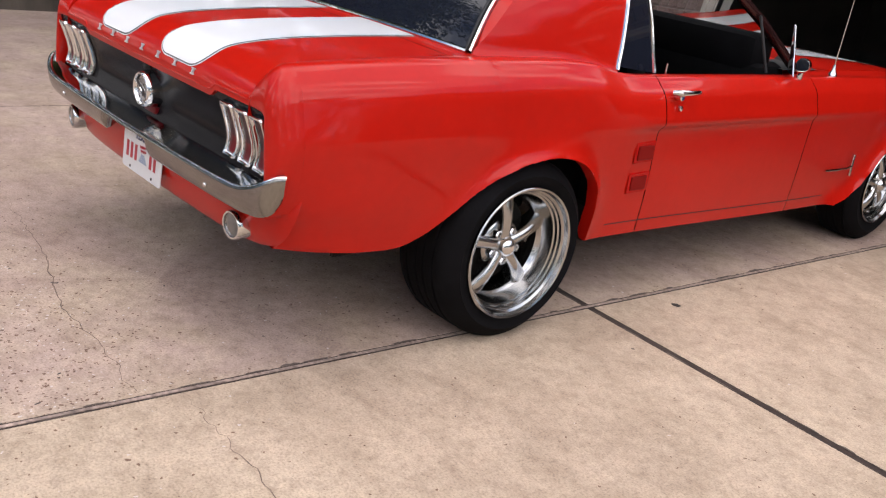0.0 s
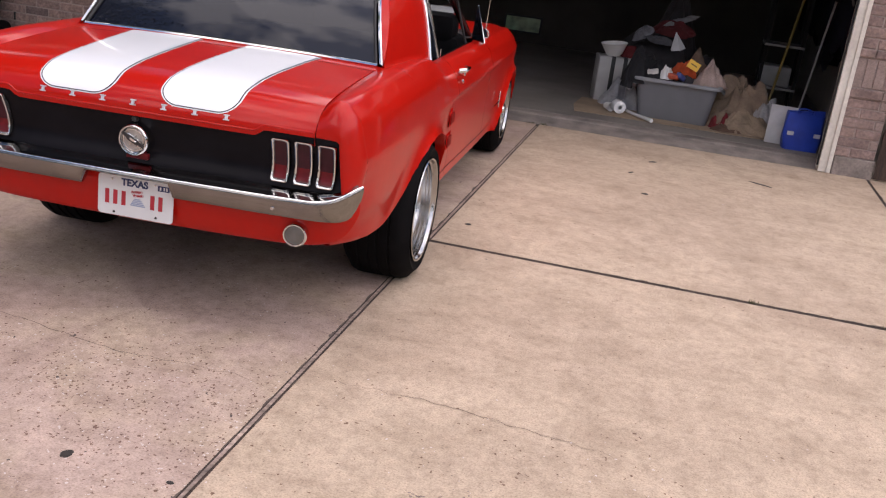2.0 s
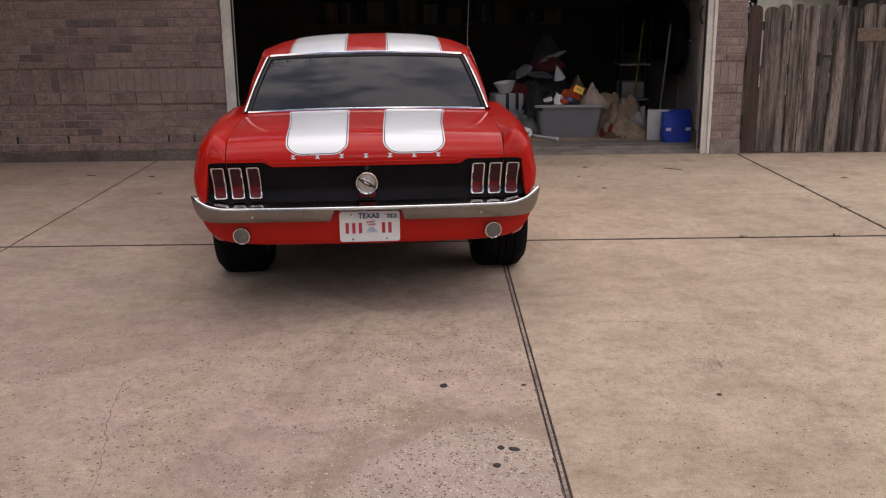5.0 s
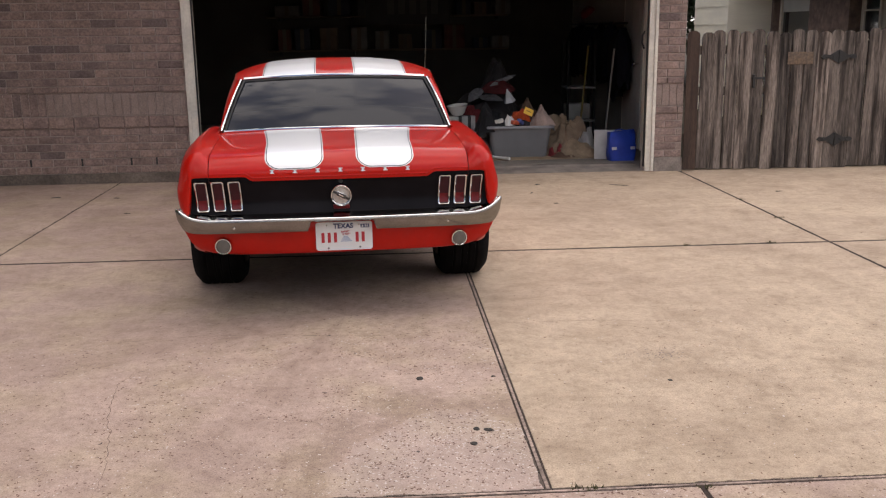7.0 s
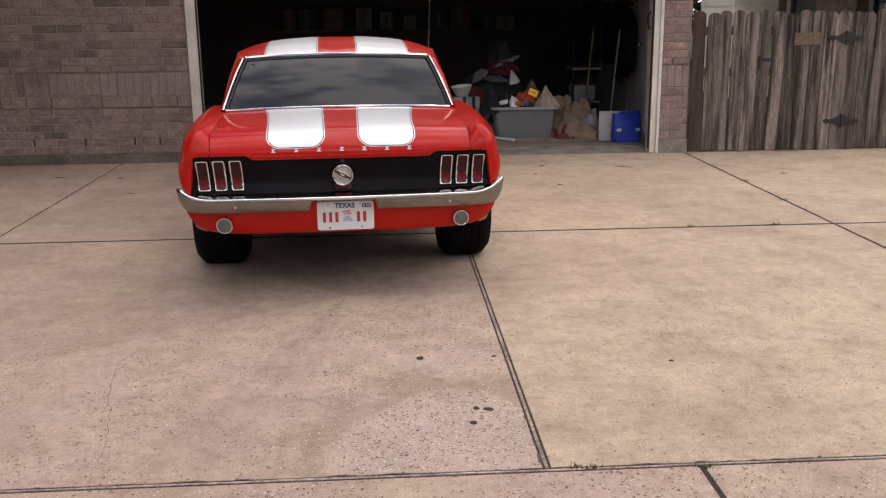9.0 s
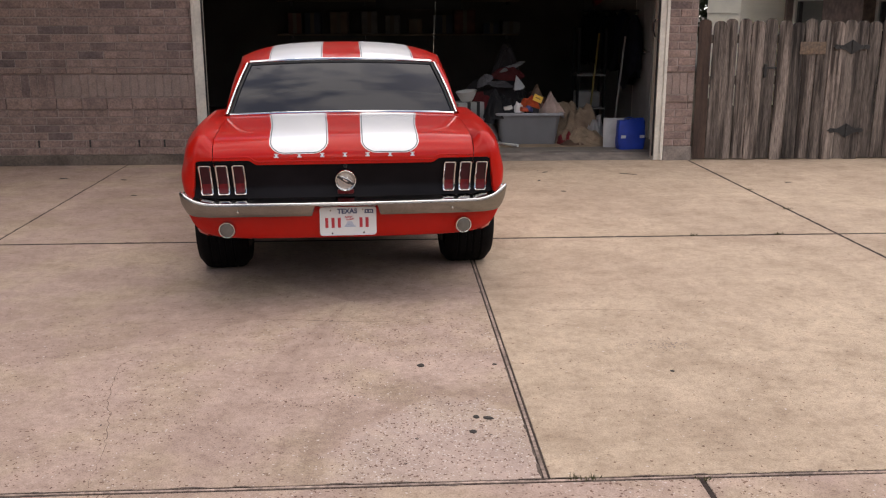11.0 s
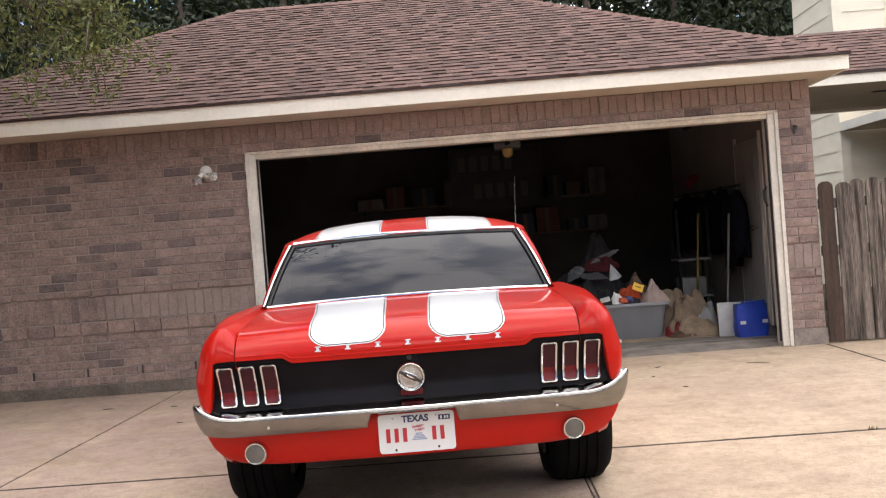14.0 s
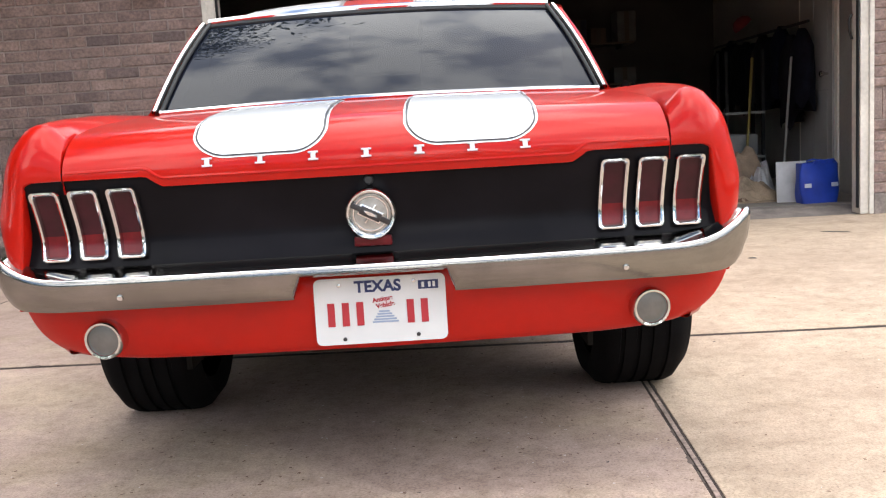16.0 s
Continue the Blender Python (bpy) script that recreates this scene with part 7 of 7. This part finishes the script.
part("lamp_cover", spin([(-0.13, 0.0), (-0.12, 0.035), (-0.10, 0.055), (-0.06, 0.065), (-0.02, 0.062)], 24, "z"), mat("amber_cover", (0.62, 0.42, 0.16), 0.35, vary=0.1), opener, "amber plastic lamp cover")
part("rail", box(-0.02, 0.02, -2.1, 0.0, 0.02, 0.06), mat("rail_steel", (0.12, 0.12, 0.12), 0.4, metal=0.8), opener, smooth=0)
part("hanger", box(-0.012, 0.012, 0.1, 0.12, 0.14, 0.36), IRON, opener, smooth=0)
raised = thing("garage_door", "raised sectional garage door tucked under the ceiling", "garage door", kind="structure")
for k in range(4):
    part("panel", box(DOOR_L + 0.1, DOOR_R - 0.1, 5.75 + 0.53 * k, 6.26 + 0.53 * k, 2.40, 2.445, 0.006), mat("door_panel", (0.10, 0.095, 0.085), 0.6), raised, smooth=0)
for x in (DOOR_L + 0.06, DOOR_R - 0.06):
    part("track", box(x - 0.02, x + 0.02, 5.3, 8.2, 2.36, 2.40), IRON, raised, smooth=0)
back_shelf = thing("wall_shelf", "long dark timber shelf on the garage back wall", "shelf", pose(0.4, GY1 - 0.24, 0))
for z in (1.22, 1.74):
    part("board", box(-1.9, 1.9, -0.2, 0.235, z - 0.025, z, 0.004), mat("shelf_timber", (0.11, 0.08, 0.055), 0.9, vary=0.3, scale=5, stretch=(0.4, 4, 4)), back_shelf, smooth=0)
for x in (-1.7, -0.55, 0.6, 1.75):
    part("bracket", box(x - 0.02, x + 0.02, -0.18, 0.235, 1.14, 1.194, 0.003), IRON, back_shelf, smooth=0)
    part("bracket", box(x - 0.02, x + 0.02, -0.18, 0.235, 1.66, 1.714, 0.003), IRON, back_shelf, smooth=0)
rnd = random.Random(14)
for z in (1.22, 1.74):
    x = -1.75
    while x < 1.7:
        w, h = rnd.uniform(0.18, 0.42), rnd.uniform(0.14, 0.40)
        tone = rnd.choice(((0.11, 0.075, 0.05), (0.05, 0.045, 0.04), (0.12, 0.11, 0.10), (0.035, 0.038, 0.05), (0.09, 0.035, 0.025)))
        b_ = tagged(part("storage_carton", box(-w / 2, w / 2, -0.14, 0.14, 0.0, h, 0.008), mat("carton_card", tone, 0.9, vary=0.25, scale=7, fine=0.1, fine_scale=50), at=pose(0.4 + x + w / 2, GY1 - 0.24, z, 0, 0, rnd.uniform(-8, 8)), smooth=0),
                    "dusty storage carton on the back shelf", "carton", "cartons on the shelf")
        part("tape", box(-0.03, 0.03, -0.1425, 0.1425, 0.01, h + 0.002), mat("brown_tape", (0.08, 0.06, 0.04), 0.6), b_, smooth=0)
        x += w + rnd.uniform(0.02, 0.22)
ban = thing("wall_banner", "dark banner with faint pale lettering strokes on the back wall", "banner", pose(0.68, 9.1, 1.62))
part("cloth", box(-0.62, 0.62, 0, 0.01, -0.02, 0.80), mat("banner_cloth", (0.022, 0.021, 0.021), 0.9, vary=0.3), ban, smooth=0)
for k, (x0, x1, z) in enumerate(((-0.50, 0.30, 0.50), (-0.30, 0.50, 0.12))):
    n = 5
    for i in range(n):
        w = (x1 - x0) / n
        part("stroke", box(x0 + i * w, x0 + i * w + w * 0.62, -0.004, -0.001, z, z + 0.20), mat("faint_print", (0.050, 0.047, 0.045), 0.9), ban, smooth=0)


# ---- marks on the driveway ----
CRACK = mat("crack", (0.17, 0.12, 0.092), 1.0, vary=0.3, scale=20)


def crack(pts, w, seed):
    line = smooth_line([(x, y, 0.0) for x, y in pts], 60)
    rows = []
    for i, p in enumerate(line):
        a = 0.022 * noise.noise((i * 0.35, seed, 0)) + 0.010 * noise.noise((i * 1.3, seed, 4))
        q = w * (0.45 + 0.55 * abs(noise.noise((i * 0.6, seed, 8)))) * (0.2 + 0.8 * math.sin(math.pi * (i + 1) / 62))
        d = line[min(i + 1, 59)] - line[max(i - 1, 0)]
        nx, ny = -d[1], d[0]
        k = math.hypot(nx, ny) or 1
        nx, ny = nx / k, ny / k
        rows.append([(p[0] + nx * (a - q), p[1] + ny * (a - q), 0.0012), (p[0] + nx * (a + q), p[1] + ny * (a + q), 0.0012)])
    part("crack", grid(rows), CRACK, driveway, smooth=0)


crack([(-0.95, -0.28), (-0.34, -0.30), (0.10, -0.37), (0.38, -0.345), (0.62, -0.35), (0.735, -0.355)], 0.0035, 1)
crack([(0.81, -0.23), (1.05, -0.227), (1.30, -0.224), (1.9, -0.30)], 0.003, 2)
crack([(-0.70, -0.70), (-0.95, -0.80), (-0.965, -1.14), (-0.83, -1.69), (-0.79, -2.07)], 0.003, 3)
crack([(1.59, 4.52), (1.63, 4.41), (1.72, 4.33), (1.70, 4.20)], 0.005, 6)
SPOT = mat("tar_spot", (0.028, 0.022, 0.018), 0.8, vary=0.3, scale=60)
bm = bmesh.new()
for k, (x, y, a, b_, r) in enumerate(((0.367, -0.994, 0.018, 0.021, 0), (0.566, -1.561, 0.013, 0.017, 10), (0.612, -1.574, 0.022, 0.015, -20), (0.543, -1.693, 0.015, 0.016, 5), (1.482, -1.125, 0.012, 0.010, 0), (0.70, -1.0, 0.012, 0.007, 0),
                                   (0.887, 1.82, 0.020, 0.015, 30), (1.779, 3.19, 0.026, 0.018, 0), (1.78, 4.22, 0.04, 0.015, 40), (2.58, 4.07, 0.10, 0.014, -30), (3.97, 3.52, 0.04, 0.015, 0), (1.65, 3.75, 0.03, 0.012, 60),
                                   (-2.9, 4.1, 0.05, 0.02, 10), (-2.3, 4.0, 0.04, 0.015, -20), (-2.0, 3.2, 0.03, 0.012, 0), (-1.5, -1.95, 0.03, 0.012, 60))):
    ring = []
    for q in range(16):
        t = 2 * math.pi * q / 16
        f = 1 + 0.28 * noise.noise((math.cos(t) * 1.3 + k, math.sin(t) * 1.3, k))
        c, s = a * f * math.cos(t), b_ * f * math.sin(t)
        ring.append((x + c * math.cos(radians(r)) - s * math.sin(radians(r)), y + c * math.sin(radians(r)) + s * math.cos(radians(r)), 0.0))
    top = [(x + (p[0] - x) * 0.75, y + (p[1] - y) * 0.75, 0.003) for p in ring]
    vs = add_grid(bm, [ring, top], True)
    bm.faces.new(vs[1])
part("dark_spots", bm, SPOT, driveway, "small dark tar and leaf spots", smooth=0, kind="stuff")
bm = bmesh.new()
for cx, cy, wx, wy, count in ((1.54, -0.78, 0.085, 0.055, 150), (1.37, -0.77, 0.02, 0.015, 12), (1.93, -1.04, 0.03, 0.02, 20)):
    for k in range(count):
        x, y, r, t = random.gauss(cx, wx), random.gauss(cy, wy), random.uniform(0.002, 0.0065), random.uniform(0, 6.28)
        bm.faces.new([bm.verts.new((x + r * math.cos(t + q) * random.uniform(0.6, 1.2), y + r * math.sin(t + q) * random.uniform(0.5, 1.0), 0.0012)) for q in (0, 1.2, 2.6, 3.7, 5.0)])
part("scuff_flakes", bm, mat("scuff", (0.22, 0.17, 0.145), 0.95, vary=0.3, scale=40), driveway, "scuffed flaking patch on the concrete", smooth=0, kind="stuff")
bm = bmesh.new()
for x, y in ((2.40, 1.44), (3.02, 1.445), (3.455, 3.15), (3.45, 2.3), (0.86, -2.085), (0.92, -2.09), (0.70, 4.98), (0.80, 4.985), (1.30, -2.12)):
    for k in range(26):
        a, r = random.uniform(0, 6.28), random.uniform(0, 0.045)
        px, py = x + r * math.cos(a), y + 0.4 * r * math.sin(a)
        h, t = random.uniform(0.006, 0.022), random.uniform(0, 6.28)
        bm.faces.new([bm.verts.new((px - 0.003 * math.cos(t), py - 0.003 * math.sin(t), -0.005)), bm.verts.new((px + 0.003 * math.cos(t), py + 0.003 * math.sin(t), -0.005)),
                      bm.verts.new((px + 0.01 * math.sin(t), py + 0.01 * math.cos(t), h))])
part("joint_weeds", bm, mat("dry_moss", (0.075, 0.070, 0.030), 0.95, vary=0.3, scale=30), driveway, "tufts of moss in the joints", smooth=0, kind="stuff")


# ---- trees ----
BARK = mat("bark", (0.10, 0.078, 0.06), 0.95, vary=0.35, scale=6, bump=0.01, bump_scale=14, stretch=(1, 1, 0.25))


def leaf_mat(name, a, b_):
    m = bpy.data.materials.new(name)
    m.use_nodes = True
    n, l = m.node_tree.nodes, m.node_tree.links
    p = n["Principled BSDF"]
    p.inputs["Roughness"].default_value = 0.5
    g, r = n.new("ShaderNodeNewGeometry"), n.new("ShaderNodeValToRGB")
    r.color_ramp.elements[0].color, r.color_ramp.elements[1].color = (*a, 1), (*b_, 1)
    l.new(g.outputs["Random Per Island"], r.inputs["Fac"])
    l.new(r.outputs["Color"], p.inputs["Base Color"])
    t = n.new("ShaderNodeBsdfTranslucent")
    l.new(r.outputs["Color"], t.inputs["Color"])
    mx = n.new("ShaderNodeMixShader")
    mx.inputs[0].default_value = 0.3
    l.new(p.outputs["BSDF"], mx.inputs[1])
    l.new(t.outputs["BSDF"], mx.inputs[2])
    l.new(mx.outputs["Shader"], n["Material Output"].inputs["Surface"])
    return m


LEAF = leaf_mat("oak_leaves", (0.035, 0.058, 0.018), (0.150, 0.190, 0.055))
WOODS = leaf_mat("far_leaves", (0.012, 0.020, 0.009), (0.045, 0.062, 0.026))


def leaf_cloud(rng, centres, per, spread, size, slim=0.4):
    """Many small bent leaves round the given centres, as one mesh."""
    c = np.repeat(np.array(centres, float), per, axis=0)
    n = len(c)
    p = c + rng.normal(0, 1, (n, 3)) * spread * np.array([1, 1, 0.6])
    d, s = rng.normal(0, 1, (n, 3)), rng.normal(0, 1, (n, 3))
    d[:, 2] -= 0.3
    d /= np.linalg.norm(d, axis=1)[:, None]
    s -= d * np.sum(s * d, axis=1)[:, None]
    s /= np.linalg.norm(s, axis=1)[:, None]
    k = (size * rng.uniform(0.6, 1.3, n))[:, None]
    up = np.cross(d, s) * k * 0.12
    vs = np.stack([p - d * k, p + s * k * slim + up, p + d * k, p - s * k * slim + up], axis=1).reshape(-1, 3)
    i = np.arange(n)[:, None] * 4
    fs = np.concatenate([i + np.array([[0, 1, 2]]), i + np.array([[0, 2, 3]])], axis=1).reshape(-1, 3)
    me = bpy.data.meshes.new("crown")
    me.from_pydata(vs.tolist(), [], fs.tolist())
    return me


def grow(bm, rng, p, d, length, radius, depth, tips):
    """A limb that bends and forks; the tips are kept for the leaves."""
    pts, q, dd = [p], Vector(p), Vector(d).normalized()
    for k in range(4):
        dd = (dd + Vector(rng.normal(0, 0.16, 3))).normalized()
        q = q + dd * length / 4
        pts.append(q.copy())
        if depth < 2:
            tips.append(tuple(q))
    add_tube(bm, pts, [radius * (1 - 0.13 * k) for k in range(5)], 7 if depth > 1 else 5, cap=False)
    if depth > 0:
        for k in range(3 if depth > 1 else 4):
            out = (dd + Vector(rng.normal(0, 0.62, 3)) + Vector((0, 0, 0.12))).normalized()
            start = pts[2 + k % 3]
            grow(bm, rng, start, out, length * rng.uniform(0.6, 0.8), radius * 0.55, depth - 1, tips)


rng = np.random.default_rng(5)
tree = thing("shade_tree", "broad live oak with small leaves hanging over the drive", "tree", pose(-7.6, -1.2, -0.13))
bm = bmesh.new()
tips = []
add_tube(bm, [(0, 0, -0.2), (0.03, 0.02, 0.5), (0.10, 0.0, 1.4), (0.22, 0.05, 2.6)], [0.36, 0.27, 0.23, 0.20], 14)
for a in range(6):
    t = a * 1.05 + 0.3
    grow(bm, rng, Vector((0.22, 0.05, 2.5)), Vector((math.cos(t), math.sin(t), 0.75)), 2.4, 0.12, 3, tips)
grow(bm, rng, Vector((0.22, 0.05, 2.6)), Vector((0.1, 0, 1)), 2.6, 0.13, 3, tips)
part("trunk", bm, BARK, tree, "forked grey-brown trunk and limbs")
keep = [q for q in tips if not (q[0] > 4.0 and q[2] < 3.4)]
crown = new("crown", leaf_cloud(rng, keep, max(8, int(150000 / len(keep))), 0.26, 0.048))
crown.data.materials.append(LEAF)
crown.parent = tree
# Oak copy kept out of view, added to shade the left of the drive.
second = copy_thing(tree, pose(-7.0, 1.3, -0.13, 0, 0, 15) @ Matrix.Scale(1.3, 4))
tagged(second, "unseen live oak added to shade the left of the drive", "tree")
# the low bough that reaches over the drive
bm = bmesh.new()
low_tips = []
bough = [Vector(p) for p in ((1.6, 1.4, 4.2), (2.9, 2.6, 3.9), (3.9, 3.35, 3.60), (4.7, 3.6, 3.33), (5.50, 3.65, 3.02))]
add_tube(bm, bough, [0.05, 0.038, 0.026, 0.016, 0.006], 7)
for k in range(150):
    f = min(3.97, rng.uniform(0.6, 4.3) if k % 3 else rng.uniform(1.6, 3.2))
    i = int(f)
    p = bough[i].lerp(bough[i + 1], f - i)
    d = Vector((rng.normal(0.25, 0.5), rng.normal(0, 0.5), rng.uniform(-0.95, 0.30))).normalized()
    ln = rng.uniform(0.25, 0.75)
    q = [p, p + d * ln * 0.5 + Vector((0, 0, 0.02)), p + d * ln + Vector((0, 0, -0.06))]
    add_tube(bm, q, [0.008, 0.005, 0.003], 5, cap=False)
    low_tips += [tuple(q[1]), tuple(q[1].lerp(q[2], 0.5)), tuple(q[2])]
part("bough", bm, BARK, tree, "thin leafy bough")
low = new("bough_leaves", leaf_cloud(rng, low_tips, 28, 0.070, 0.024, 0.36))
low.data.materials.append(leaf_mat("young_oak_leaves", (0.060, 0.080, 0.022), (0.215, 0.235, 0.075)))
low.parent = tree

woods = thing("woods", "dark belt of leafy trees standing round the plots", "trees", kind="stuff")
bm = bmesh.new()


def belt(name, spots, clumps, per, spread, size):
    """Crowns of a belt of trees, as one mass of leaves; their trunks go into the shared mesh."""
    centres = []
    for x, y, h in spots:
        h *= rng.uniform(0.9, 1.1)
        add_tube(bm, [(x, y, -0.2), (x + 0.1, y, h * 0.4), (x, y, h * 0.8)], [0.22, 0.16, 0.06], 6, cap=False)
        for k in range(clumps):
            t = rng.uniform(0.12, 1.0)
            r = 2.3 * math.sin(math.pi * min(0.97, t * 0.85 + 0.12)) ** 0.7
            a, rr = rng.uniform(0, 6.28), math.sqrt(rng.random())
            centres.append((x + r * rr * math.cos(a), y + r * rr * math.sin(a), h * t))
    ob = new(name, leaf_cloud(rng, centres, per, spread, size, 0.5))
    ob.data.materials.append(WOODS)
    ob.parent = woods
    tagged(ob, kind="stuff")


belt("foliage", [(x, 19 + 3 * rng.random(), 11) for x in np.arange(-12, 22, 2.6)], 96, 80, 0.42, 0.10)
belt("far_foliage", [(x, 26, 14) for x in np.arange(-28, 32, 2.2)] + [(x, 19 + 3 * rng.random(), 11) for x in (-24, -21, -18, -15, 24, 27)], 90, 34, 0.60, 0.26)
# Unseen belts added at the sides and back to darken reflections and skylight.
belt("unseen_side_foliage", [(x, -21 - 4 * rng.random(), 9) for x in np.arange(-26, 30, 3.2)] + [(-14.5 - 3 * rng.random(), y, 9.5) for y in np.arange(-18, 18, 2.8)]
     + [(20 + 3 * rng.random(), y, 9) for y in np.arange(-18, 18, 3.2)], 46, 24, 0.50, 0.22)
part("trunks", bm, BARK, woods, smooth=60, kind="stuff")


# ---- bricks and shingles, one by one where the camera passes nearest ----
bricks.sort(key=lambda q: abs(q[0] - 0.7) + 0.4 * abs(q[1] - 1.3))
for q in bricks[:300]:
    brick_object(*q)
brick_rest(bricks[300:])
shingles.sort(key=lambda q: q[2] * 1.6 + abs((q[0] + q[1]) / 2 - 0.2))
for q in shingles[:300]:
    bm = bmesh.new()
    add_shingle(bm, q)
    ob = part("shingle", bm, [SHINGLE, SHINGLE_BED_SHADE], roof, smooth=0)
bm = bmesh.new()
for q in shingles[300:]:
    add_shingle(bm, q)
part("shingles", bm, [SHINGLE_ISLAND, SHINGLE_BED_SHADE], roof, smooth=0, kind="stuff")
